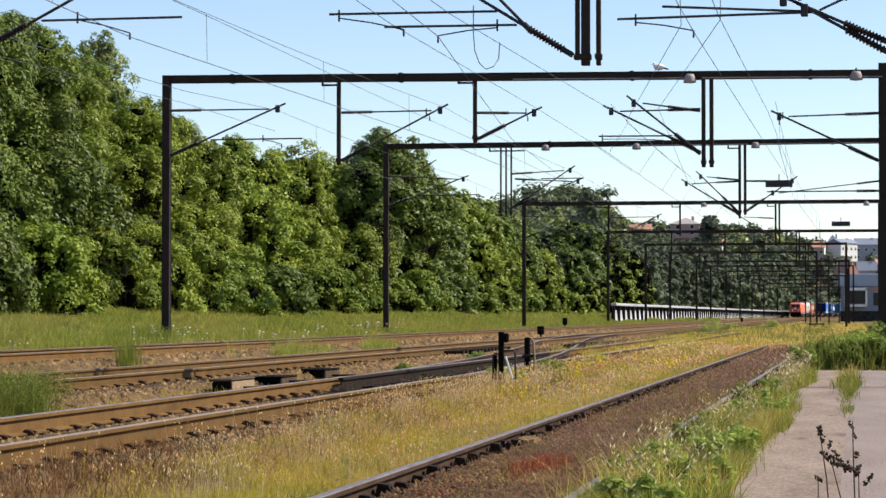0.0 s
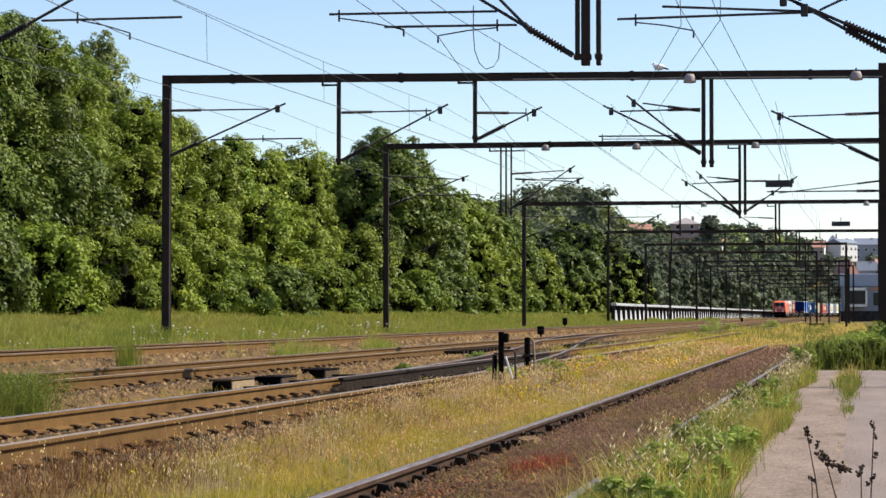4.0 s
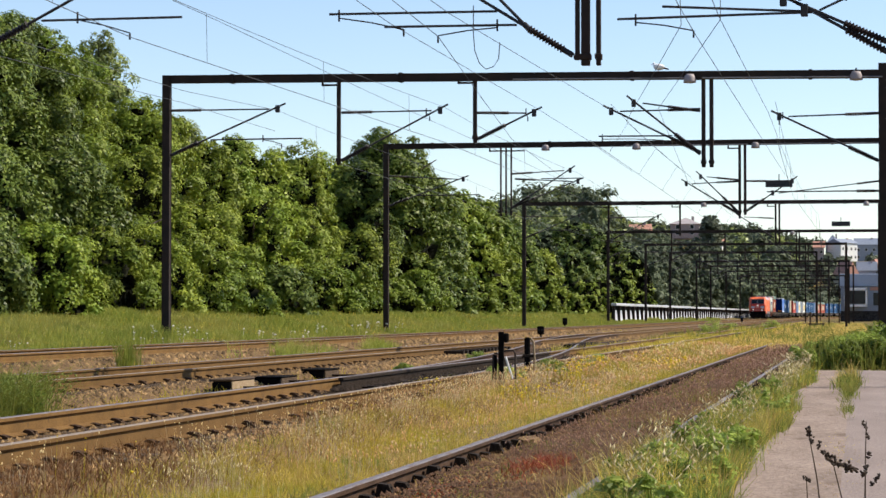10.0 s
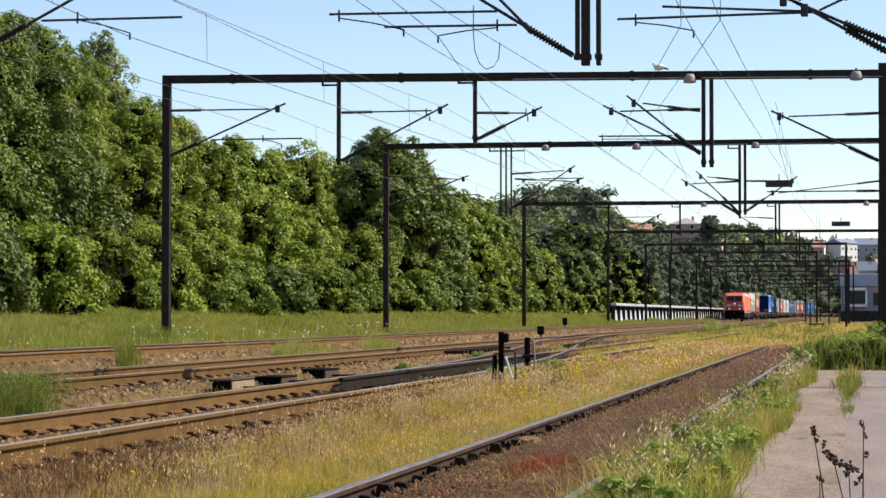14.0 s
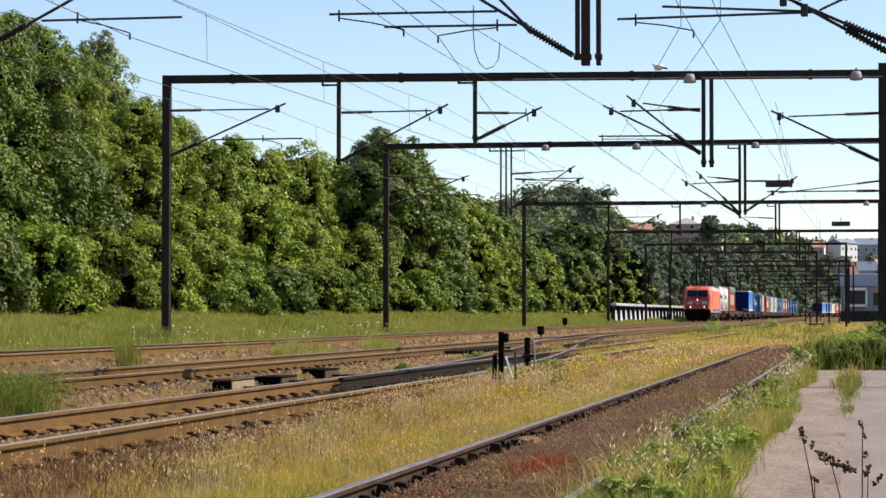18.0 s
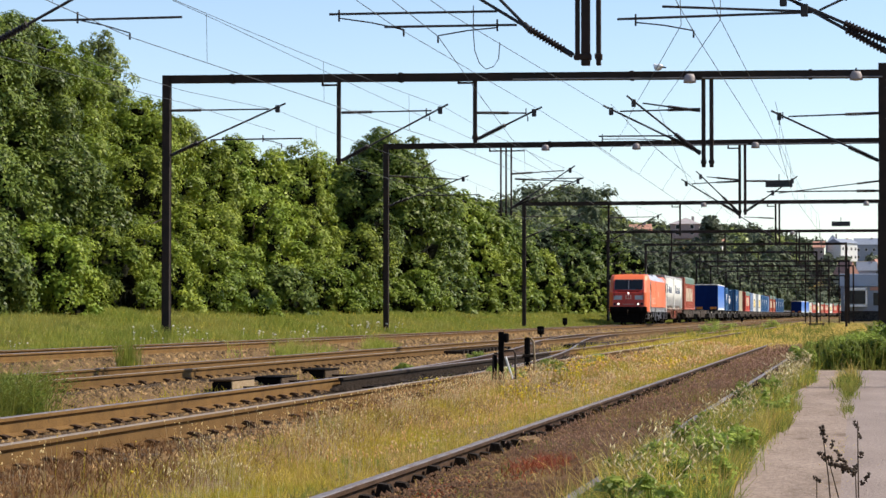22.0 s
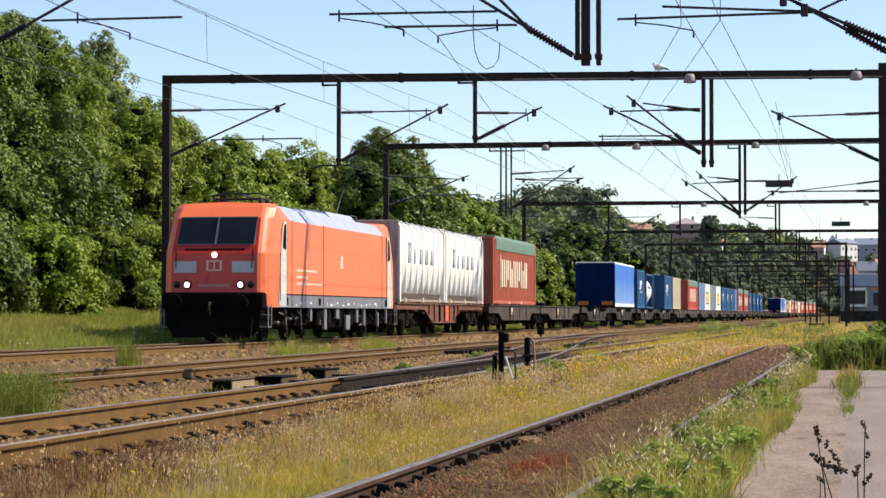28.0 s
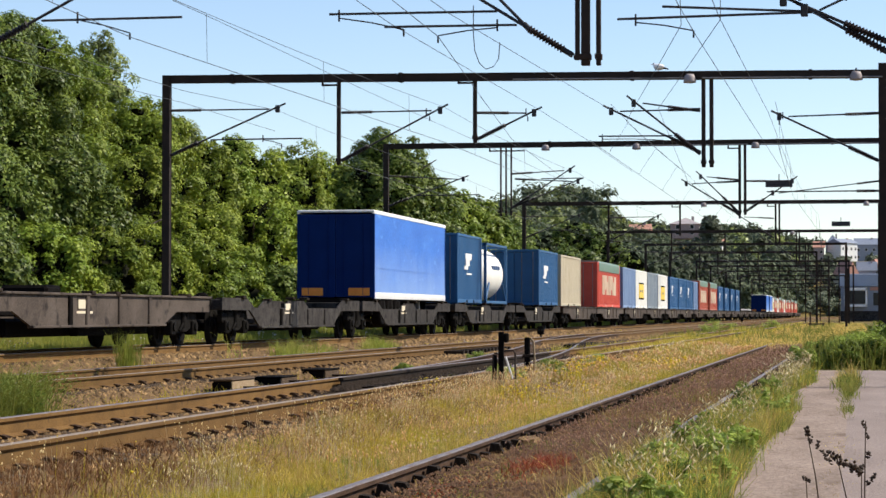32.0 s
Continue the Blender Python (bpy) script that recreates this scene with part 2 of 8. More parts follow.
    def prism(self, profile, axis, lo, hi, mi=0, mis=None, cap=True):
        """A profile (two coordinates, in the order of the other two axes) drawn out along an axis."""
        n = len(profile)

        def at(p, w):
            q = list(p)
            q.insert(axis, w)
            return tuple(q)
        vs = [at(p, lo) for p in profile] + [at(p, hi) for p in profile]
        base = len(self.v)
        self.v.extend(vs)
        for k in range(n):
            self.f.append((base + k, base + (k + 1) % n, base + n + (k + 1) % n, base + n + k))
            self.mi.append(mis[k] if mis else mi)
            self.sm.append(False)
        if cap:
            self.f.append(tuple(base + k for k in range(n)))
            self.f.append(tuple(base + n + k for k in range(n)))
            self.mi.extend([mi, mi])
            self.sm.extend([False, False])
        return self

    def spin(self, profile, m=None, n=16, mi=0, smooth=True):
        """A profile of (radius, height) turned about the z axis of m."""
        m = m or Matrix()
        vs, fs = [], []
        for r, z in profile:
            for k in range(n):
                w = 2 * math.pi * k / n
                vs.append(tuple(m @ Vector((r * math.cos(w), r * math.sin(w), z))))
        for i in range(len(profile) - 1):
            for k in range(n):
                fs.append((i * n + k, i * n + (k + 1) % n, (i + 1) * n + (k + 1) % n, (i + 1) * n + k))
        fs.append(tuple(range(n)))
        fs.append(tuple((len(profile) - 1) * n + k for k in range(n)))
        return self.add(vs, fs, mi, smooth)

    def mesh(self, name, mats):
        me = bpy.data.meshes.new(name)
        me.from_pydata(self.v, [], self.f)
        for mt in (mats if isinstance(mats, (list, tuple)) else [mats]):
            me.materials.append(mt)
        me.polygons.foreach_set("material_index", self.mi)
        me.polygons.foreach_set("use_smooth", self.sm)
        bm = bmesh.new()
        bm.from_mesh(me)
        bmesh.ops.recalc_face_normals(bm, faces=bm.faces)
        bm.to_mesh(me)
        bm.free()
        return me


def part(name, shape, mats, parent=None, label=""):
    """Links a Shape, or a mesh, as one object under a thing or part."""
    me = shape.mesh(name, mats) if isinstance(shape, Shape) else shape
    ob = new(name, me)
    if parent is not None:
        ob.parent = parent
    return tagged(ob, label) if label else ob


def thing(name, m, label, category, group="", kind=""):
    ob = new(name)
    ob.empty_display_size = 0.2
    ob.matrix_world = m
    return tagged(ob, label, category, group, kind)


def loose(name, verts, tris, mat):
    """A mesh of many free triangles or quads from arrays."""
    me = bpy.data.meshes.new(name)
    k = tris.shape[1]
    me.vertices.add(len(verts))
    me.vertices.foreach_set("co", np.asarray(verts, np.float32).ravel())
    me.loops.add(tris.size)
    me.loops.foreach_set("vertex_index", np.asarray(tris, np.int32).ravel())
    me.polygons.add(len(tris))
    me.polygons.foreach_set("loop_start", np.arange(0, tris.size, k, dtype=np.int32))
    me.polygons.foreach_set("loop_total", np.full(len(tris), k, np.int32))
    me.materials.append(mat)
    me.update(calc_edges=True)
    me.validate()
    return me


rng = np.random.default_rng(5)


# ---- ground ----
PROFILE_X = (-1500, -300, -60, -32, -28, -22, -19, -18.4, -14.6, -13.3, -9.9, -8.4, -4.9, -4.2, -3.4, -1.55, -0.9, 0.6, 3, 40, 1500)
PROFILE_Z = (30, 9, 4, 1.7, 1.45, 0.9, 0.42, 0.22, 0.14, 0.04, 0.04, 0.03, 0.02, -0.02, 0.01, 0.03, -0.03, -0.02, 0.0, 0.3, 12)


def ground_z(x, y):
    """Height of the ground: a bank beyond the main track, flat yard, and a wooded hill far down the line."""
    z = np.interp(x, PROFILE_X, PROFILE_Z)
    y, x = np.asarray(y, float), np.asarray(x, float)
    soft = lambda v: np.clip(v, 0, 1) ** 2 * (3 - 2 * np.clip(v, 0, 1))
    far = soft((y - 960) / 200) * (30 - 5 * soft((x + 55) / 38) + 2 * np.sin(x / 60.0 + 1.0))
    flank = soft((y - 330) / 380) * soft((-x - 34) / 45) * 24
    terrace = soft((y - 685) / 15) * soft((-x - 36) / 6) * 18.5
    return z + np.maximum(np.maximum(far, flank), terrace) + np.where(x < -19, 0.12 * np.sin(y * 0.21) * np.sin(x * 0.6), 0)


def build_ground():
    xs = np.unique(np.concatenate([np.linspace(-1500, -60, 25), np.linspace(-60, -20, 28), np.linspace(-20, 2, 67), np.linspace(2, 60, 16), np.linspace(60, 1500, 25)]))
    ys = np.unique(np.concatenate([np.linspace(-120, 8, 10), np.linspace(8, 120, 80), np.linspace(120, 400, 60), np.linspace(400, 1300, 60), np.linspace(1300, 4200, 12)]))
    gx, gy = np.meshgrid(xs, ys)
    gz = ground_z(gx, gy)
    near = (gy > 5) & (gy < 160) & (gx > -20) & (gx < 3)
    gz = gz + np.where(near, rng.normal(0, 0.012, gx.shape), 0)
    v = np.stack([gx, gy, gz], -1).reshape(-1, 3)
    n = len(xs)
    i = (np.arange(len(ys) - 1)[:, None] * n + np.arange(n - 1)[None, :]).ravel()
    me = loose("ground", v, np.stack([i, i + 1, i + n + 1, i + n], -1), EARTH)
    ob = new("ground", me)
    tagged(ob, "dry earthy yard ground with a grassy bank", "ground", kind="structure")


build_ground()

# ---- pavement: a worn strip of old loading platform, level with the yard ----
for x0, x1, mat, words in ((-0.93, -0.12, PAVING, "worn sandy-brown paving strip with mossy edges"), (-0.12, 6.0, PAVING_GREY, "worn purple-grey asphalt pavement with weeds in its joint")):
    pv = Shape().prism([(x0, -0.2), (x0, 0.05), (x1, 0.05), (x1, -0.2)], 1, -40, 52.3)
    tagged(part("pavement", pv, mat), words, "pavement", kind="structure")

# ---- tracks ----
GAUGE = 1.508
RAIL_PROFILE = [(-0.075, 0.0), (0.075, 0.0), (0.075, 0.012), (0.012, 0.030), (0.009, 0.120), (0.036, 0.137), (0.036, 0.166), (0.030, 0.172), (-0.030, 0.172), (-0.036, 0.166), (-0.036, 0.137), (-0.009, 0.120), (-0.012, 0.030), (-0.075, 0.012)]
RAIL_SLOTS = [0, 0, 0, 0, 0, 0, 1, 1, 1, 0, 0, 0, 0, 0]


def bend(y):
    """Far down the line the tracks swing gently to one side: sideways shift at y."""
    return max(0.0, y - 520.0) ** 2 / 4800.0


def sweep_rail(path, top, side=None):
    """A rail drawn along (x, y) points."""
    s = Shape()
    n = len(RAIL_PROFILE)
    vs = [(x + px_, y, pz) for x, y in path for px_, pz in RAIL_PROFILE]
    for k in range(len(path) - 1):
        for j in range(n):
            i2 = (j + 1) % n
            s.f.append((k * n + j, k * n + i2, (k + 1) * n + i2, (k + 1) * n + j))
            s.mi.append(RAIL_SLOTS[j])
            s.sm.append(False)
    for k in (0, len(path) - 1):
        s.f.append(tuple(k * n + j for j in range(n)))
        s.mi.append(0)
        s.sm.append(False)
    s.v = vs
    return s.mesh("rail", [side or RAIL_SIDE, top])


def rail_mesh(y0, y1, top, side=None):
    ys = [y0] + [y for y in range(20, 960, 20) if y0 < y < y1] + [y1]
    return sweep_rail([(bend(y), y) for y in ys], top, side)


def sleeper_mesh():
    return Shape().box((-1.3, -0.13, -0.15), (1.3, 0.13, 0.0), 0.015).mesh("sleeper", SLEEPER)


def chair_mesh(tall, wide=0.16, mat=None):
    """A rail chair: a plate with humped jaws and bolt heads on both sides of the rail."""
    s = Shape()
    s.box((-0.17, -0.08, -0.02), (0.17, 0.08, 0.016))
    for d in (-1, 1):
        s.prism([(d * 0.02, 0.0), (d * wide, 0.0), (d * wide * 0.9, 0.026), (d * wide * 0.6, tall), (d * 0.05, tall + 0.008), (d * 0.02, 0.04)], 1, -0.055, 0.055)
        s.box((d * 0.105, -0.02, 0.01), (d * 0.14, 0.02, tall * 0.9))
    return s.mesh("rail_chair", mat or CHAIR_IRON)


SLEEPER_ME, CHAIRS = sleeper_mesh(), [chair_mesh(h) for h in (0.042, 0.052, 0.060)]
TALL_CHAIRS = [chair_mesh(h, 0.20, IRON) for h in (0.115, 0.13, 0.145)]


def railway_track(x, top, y0, y1, label, head, parts_to, pitch=0.63, chairs_to=70, left_head=None):
    """A straight track: two rails, single sleepers and rail chairs where the view passes near, the farther ones joined."""
    t = thing("railway_track", pose(x, 0, top - 0.172), label, "railway track", "tracks of the yard")
    me = rail_mesh(y0, y1, head, RAIL_SIDE_DARK if top < 0.2 else None)
    other = rail_mesh(y0, y1, left_head) if left_head else me
    for d in (-1, 1):
        r = part("rail", me if d > 0 else other, None, t)
        r.location = (d * GAUGE / 2, 0, 0)
    far = Shape()
    y = y0 + 0.3
    k = 0
    while y < min(y1, 420):
        jx, jr = random.uniform(-0.03, 0.03), random.uniform(-0.015, 0.015)
        if y < parts_to and k < 290:
            kinds = CHAIRS if top > 0.2 else TALL_CHAIRS
            s = part("sleeper", SLEEPER_ME, None, t)
            s.matrix_basis = Matrix.Translation((jx, y, -0.006)) @ Matrix.Rotation(jr, 4, "Z")
            k += 1
            if y < chairs_to:
                for d in (-1, 1):
                    c = part("rail_chair", random.choice(kinds), None, t)
                    c.location = (d * GAUGE / 2, y + random.uniform(-0.03, 0.03), -0.008 - random.random() * 0.022)
        else:
            far.box((-1.3 + jx, y - 0.13, -0.15), (1.3 + jx, y + 0.13, -0.006))
        y += pitch
    if far.f:
        tagged(part("far_sleeper_rest", far, SLEEPER, t), kind="stuff")
    return t


railway_track(-16.6, 0.51, 8, 940, "main running track with dull brown rails on ballast", RAIL_TOP_DULL, 110, chairs_to=24)
railway_track(-11.6, 0.36, 8, 940, "rusty running track with brown rails on ballast", RAIL_TOP, 110, chairs_to=85, left_head=RAIL_TOP_DULL)
railway_track(-6.53, 0.36, 8, 330, "brown rusty track with chunky rail chairs", RAIL_TOP, 110, chairs_to=75, left_head=RAIL_TOP_DULL)
railway_track(-2.47, 0.15, 8, 92, "disused overgrown siding with dull grey rails", RAIL_TOP_DULL, 92, chairs_to=60)


def ballast_bed(x, top, y0, y1, half=1.75):
    n = int((y1 - y0) / 0.45)
    prof = [(-half - 0.55, -0.32), (-half, -0.02), (-0.95, -0.022), (-0.45, -0.01), (0.0, -0.015), (0.45, -0.01), (0.95, -0.022), (half, -0.02), (half + 0.55, -0.32)]
    k = len(prof)
    ys = np.linspace(y0, y1, n)
    v = np.zeros((n, k, 3))
    v[:, :, 0] = np.array([bend(y) for y in ys])[:, None] + np.array([p[0] for p in prof])[None] + x + rng.normal(0, 0.03, (n, k))
    v[:, :, 1] = ys[:, None]
    v[:, :, 2] = np.array([p[1] for p in prof])[None] + top - 0.172 - 0.01 + rng.normal(0, 0.012, (n, k))
    i = (np.arange(n - 1)[:, None] * k + np.arange(k - 1)[None]).ravel()
    ob = new("ballast", loose("ballast", v.reshape(-1, 3), np.stack([i, i + 1, i + k + 1, i + k], -1), BALLAST))
    tagged(ob, "bed of brown crushed-stone ballast", "ballast", kind="structure")


ballast_bed(-16.6, 0.51, 5, 940)
ballast_bed(-11.6, 0.36, 5, 940)
ballast_bed(-6.53, 0.36, 5, 330)


def bed_top(x, y):
    """Ground or ballast surface at a place."""
    z = ground_z(x, y)
    for cx, top in ((-16.6, 0.51), (-11.6, 0.36), (-6.53, 0.36)):
        d = np.abs(x - cx)
        z = np.maximum(z, np.where(d < 2.3, np.interp(d, (0, 1.75, 2.3), (top - 0.195, top - 0.20, top - 0.5)), -9))
    return z


def drift(x, y, sx, sy, seed):
    """Smooth uneven patches from 0 to 1, sx by sy metres."""
    g = np.random.default_rng(seed).random((64, 64))
    u, v = np.mod(x / sx, 64), np.mod(y / sy, 64)
    i, j = u.astype(int), v.astype(int)
    f, h = u - i, v - j
    f, h = f * f * (3 - 2 * f), h * h * (3 - 2 * h)
    i2, j2 = (i + 1) % 64, (j + 1) % 64
    return (g[i % 64, j % 64] * (1 - f) + g[i2, j % 64] * f) * (1 - h) + (g[i % 64, j2] * (1 - f) + g[i2, j2] * f) * h


def stones(count, x0, x1, y0, y1, z, size, mat=None, away=True, label="scattered brown ballast stones"):
    """Loose broken stones lying on a bed, clear of the rails."""
    y = y0 * (y1 / y0) ** rng.random(count)
    x = x0 + (x1 - x0) * rng.random(count)
    if away:
        near = np.zeros(count, bool)
        for cx in (-16.6, -11.6, -6.53, -2.47):
            near |= np.abs(np.abs(x - cx) - GAUGE / 2) < 0.10
        x, y = x[~near], y[~near]
    n = len(x)
    c = np.stack([x, y, z + np.zeros(n) if np.isscalar(z) else z(x, y)], -1)
    base = np.array([(1, 0, -0.3), (0.3, 0.9, -0.3), (-0.8, 0.6, -0.3), (-0.8, -0.6, -0.3), (0.3, -0.9, -0.3), (0.15, 0.1, 0.75)], float)
    v = base[None] * (size * (0.5 + 1.0 * rng.random((n, 1, 1)) ** 1.5) * np.clip(y / 45, 0.8, 2.0)[:, None, None]) * (0.7 + 0.6 * rng.random((n, 6, 1)))
    w = rng.random(n) * 6.28
    cw, sw = np.cos(w)[:, None], np.sin(w)[:, None]
    v = np.stack([v[..., 0] * cw - v[..., 1] * sw, v[..., 0] * sw + v[..., 1] * cw, v[..., 2]], -1) + c[:, None]
    t = np.array([(0, 1, 5), (1, 2, 5), (2, 3, 5), (3, 4, 5), (4, 0, 5)])
    f = (np.arange(n)[:, None, None] * 6 + t[None]).reshape(-1, 3)
    ob = new("ballast_stones", loose("ballast_stones", v.reshape(-1, 3), f, mat or STONE))
    tagged(ob, label, "stones", kind="stuff")


on_bed = lambda x, y: bed_top(x, y) + 0.014
stones(22000, -8.9, -4.95, 12.5, 90, on_bed, 0.032)
stones(20000, -14.1, -8.8, 20, 130, on_bed, 0.040)
stones(13000, -18.9, -14.1, 33, 150, on_bed, 0.046)
stones(7000, -3.3, -1.6, 12.5, 70, lambda x, y: ground_z(x, y) + 0.026, 0.022)
CRUMB = surface("red_brown_cinder_crumbs", (0.022, 0.012, 0.007), (0.15, 0.082, 0.048), 7, 0.95, 0, 0.3, 60, 0, spec=0.15)
stones(17000, -3.3, -1.6, 12.5, 60, lambda x, y: ground_z(x, y) + 0.016 + 0.055 * drift(x, y, 0.16, 0.5, 9), 0.018, CRUMB, True, "crumbly red-brown cinders between the siding's rails")
stones(500, -2.85, -2.35, 16.5, 18.5, lambda x, y: ground_z(x, y) + 0.04, 0.016)
stones(3800, -7.2, -5.85, 30, 58, lambda x, y: bed_top(x, y) + 0.022, 0.034, IRON, True, "oil-blackened ballast stones under the points")

stones(3200, -7.12, -6.85, 32, 57, lambda x, y: bed_top(x, y) + 0.05 + 0.05 * drift(x, y, 0.3, 0.5, 5), 0.055, IRON, False, "greasy black clods heaped against the points' rail")

# cinder bed of the disused siding
sb_n = 240
sb_y = np.linspace(8, 93, sb_n)
sb_x = np.array((-3.55, -3.25, -2.9, -2.5, -2.1, -1.75, -1.5))
sb = np.zeros((sb_n, 7, 3))
sb[:, :, 0] = sb_x[None] + rng.normal(0, 0.04, (sb_n, 7))
sb[:, :, 1] = sb_y[:, None]
sb[:, :, 2] = ground_z(sb[:, :, 0], sb[:, :, 1]) + np.array((-0.05, -0.01, 0.005, 0.03, 0.03, 0.01, -0.04))[None] + rng.normal(0, 0.008, (sb_n, 7))
sb_i = (np.arange(sb_n - 1)[:, None] * 7 + np.arange(6)[None]).ravel()
tagged(new("ballast", loose("ballast", sb.reshape(-1, 3), np.stack([sb_i, sb_i + 1, sb_i + 8, sb_i + 7], -1), SIDING_BED)), "red-brown cinder bed under the disused siding", "ballast", kind="structure")

# ---- catenary portals ----
PORTALS = (12.0, 40.5, 66.7, 99.4, 142.0, 191.0, 225.6, 255.4, 298.0, 327.0, 366.0, 410.0, 457.0, 515.0, 580.0, 650.0)


def insulator(s, a, b, r=0.075, mi=0):
    """Ribbed porcelain between two points."""
    a, b = Vector(a), Vector(b)
    n = max(5, int((b - a).length / 0.06))
    path, rad = [], []
    for k in range(n * 2 + 1):
        path.append(a.lerp(b, k / (n * 2)))
        rad.append(r if k % 2 else r * 0.5)
    s.tube(path, rad, 8, mi, smooth=False)


def cantilever(portal, hang, top, low, tip, arm=None, steady=None, feet=True):
    """A swivelling bracket: strut and tie with insulators at their feet, a level arm and a steady arm."""
    (tx, tz) = tip
    d = 1 if tx > hang else -1
    body = Shape()
    a, b = Vector((hang, 0, low)), Vector((tx, 0, tz))
    u = (b - a).normalized()
    body.tube([a, a + u * 0.2, a + u * 0.21, b + u * 0.25], [0.05, 0.05, 0.028, 0.028], 7)
    p, q = Vector((hang, 0, top)), Vector((tx - d * 0.25, 0, tz - 0.06))
    w = (q - p).normalized()
    c = part("cantilever", body, TUBE, portal)
    part("tie_tube", Shape().tube([p, p + w * 0.2, p + w * 0.21, q], [0.04, 0.04, 0.022, 0.022], 7), TUBE, c)
    part("wire_clamp", Shape().box((tx - 0.06, -0.05, tz - 0.16), (tx + 0.06, 0.05, tz + 0.05), 0.01), TUBE, c)
    for foot, way, r in ((a, u, 0.075), (p, w, 0.055)) if feet else ():
        ins = Shape()
        insulator(ins, foot + way * 0.18, foot + way * 0.9, r)
        part("insulator", ins, INSULATOR, c, "ribbed brown insulator")
    if arm:
        x0, x1, z = arm[:3]
        s = Shape()
        s.tube([(x0, 0, z), (x1, 0, arm[3] if len(arm) > 3 else z + 0.01)], 0.022, 7)
        part("registration_arm", s, TUBE, c)
    if steady:
        x0, z0, x1, z1 = steady
        s = Shape()
        s.tube([(x0, 0, z0 + 0.14), (x0, 0, z0 - 0.06)], 0.018, 6)
        s.tube([(x0, 0, z0), ((x0 + x1) / 2, 0, (z0 + z1) / 2 + 0.02), (x1, 0, z1)], 0.013, 6)
        s.tube([(x1, 0, z1), (x1, 0, z1 - 0.12)], 0.018, 6)
        part("steady_arm", s, TUBE, c)
    return c


def portal(y, right, beam, drops, arms, left=-19.6, foot=0.4, fall=0.0):
    p = thing("catenary_portal", pose(bend(y), y, 0), "dark rust-brown steel portal spanning the tracks, carrying cantilevers", "catenary portal", "catenary portals")
    for x, z0 in ((left, foot), (right, -0.05)):
        s = Shape()
        for d in (-1, 1):
            s.box((x - 0.11, d * 0.11 - 0.008, z0), (x + 0.11, d * 0.11 + 0.008, beam + 0.11), 0.004)
        s.box((x - 0.012, -0.105, z0), (x + 0.012, 0.105, beam + 0.11))
        s.box((x - 0.10, -0.09, z0), (x - 0.075, 0.09, beam + 0.1))
        s.box((x + 0.075, -0.09, z0), (x + 0.10, 0.09, beam + 0.1))
        s.box((x - 0.2, -0.2, z0 - 0.3), (x + 0.2, 0.2, z0 + 0.03), 0.02)
        part("post", s, RUST_STEEL, p)
    s = Shape()
    x0, x1 = left - 0.1, right + 0.1
    s.box((x0, -0.11, beam + 0.09), (x1, 0.11, beam + 0.112), 0.004)
    s.box((x0, -0.11, beam - 0.112), (x1, 0.11, beam - 0.09), 0.004)
    s.box((x0, -0.085, beam - 0.09), (x1, -0.07, beam + 0.09))
    s.box((x0, 0.07, beam - 0.09), (x1, 0.085, beam + 0.09))
    bm_ = part("beam", s, RUST_STEEL, p)
    bm_.matrix_basis = Matrix.Translation((left, 0, beam)) @ Matrix.Rotation(fall, 4, "Y") @ Matrix.Translation((-left, 0, -beam))
    if y < 150:
        for k, (xa, xb) in enumerate(((-4.2, right), (-9.5, -4.4))):
            c = Shape().tube([(xa, -0.16, beam - 0.09), (xb, -0.16, beam - 0.09)], 0.022, 6)
            part("conduit", c, GALV, p).matrix_basis = bm_.matrix_basis
    for f in (0.1, 0.34, 0.66, 0.9):
        xs = x0 + (x1 - x0) * f
        c = Shape()
        c.box((xs - 0.05, -0.13, beam - 0.135), (xs + 0.05, 0.13, beam + 0.135), 0.01)
        part("beam_clamp", c, RUST_STEEL, p).matrix_basis = bm_.matrix_basis
    for dx, zb, count in drops:
        s = Shape()
        if count == 3:
            posts = ((dx, 0.038, 0.10), (dx + 0.14, 0.075, 0.0), (dx + 0.36, 0.04, 0.0)) if y < 60 else ((dx, 0.032, 0.0), (dx + 0.22, 0.032, 0.0), (dx + 0.44, 0.032, 0.0))
        else:
            posts = [(dx + k * 0.22, 0.055, 0.0) for k in range(count)]
        for xx, hw, up in posts:
            s.box((xx - hw, -0.055, zb + up), (xx + hw, 0.055, beam - 0.1), 0.01)
            s.box((xx - hw - 0.02, -0.08, zb + 0.1), (xx + hw + 0.02, 0.08, zb + 0.2), 0.01)
        s.box((dx - 0.5, -0.03, beam - 0.27), (dx + (1.0 if count == 3 and y > 60 else 0.05), 0.03, beam - 0.215), 0.006)
        s.box((dx - 0.5, -0.03, beam - 0.27), (dx - 0.44, 0.03, beam - 0.1), 0.006)
        part("drop_post", s, RUST_STEEL, p)
    for a in arms:
        cantilever(p, *a)
    return p


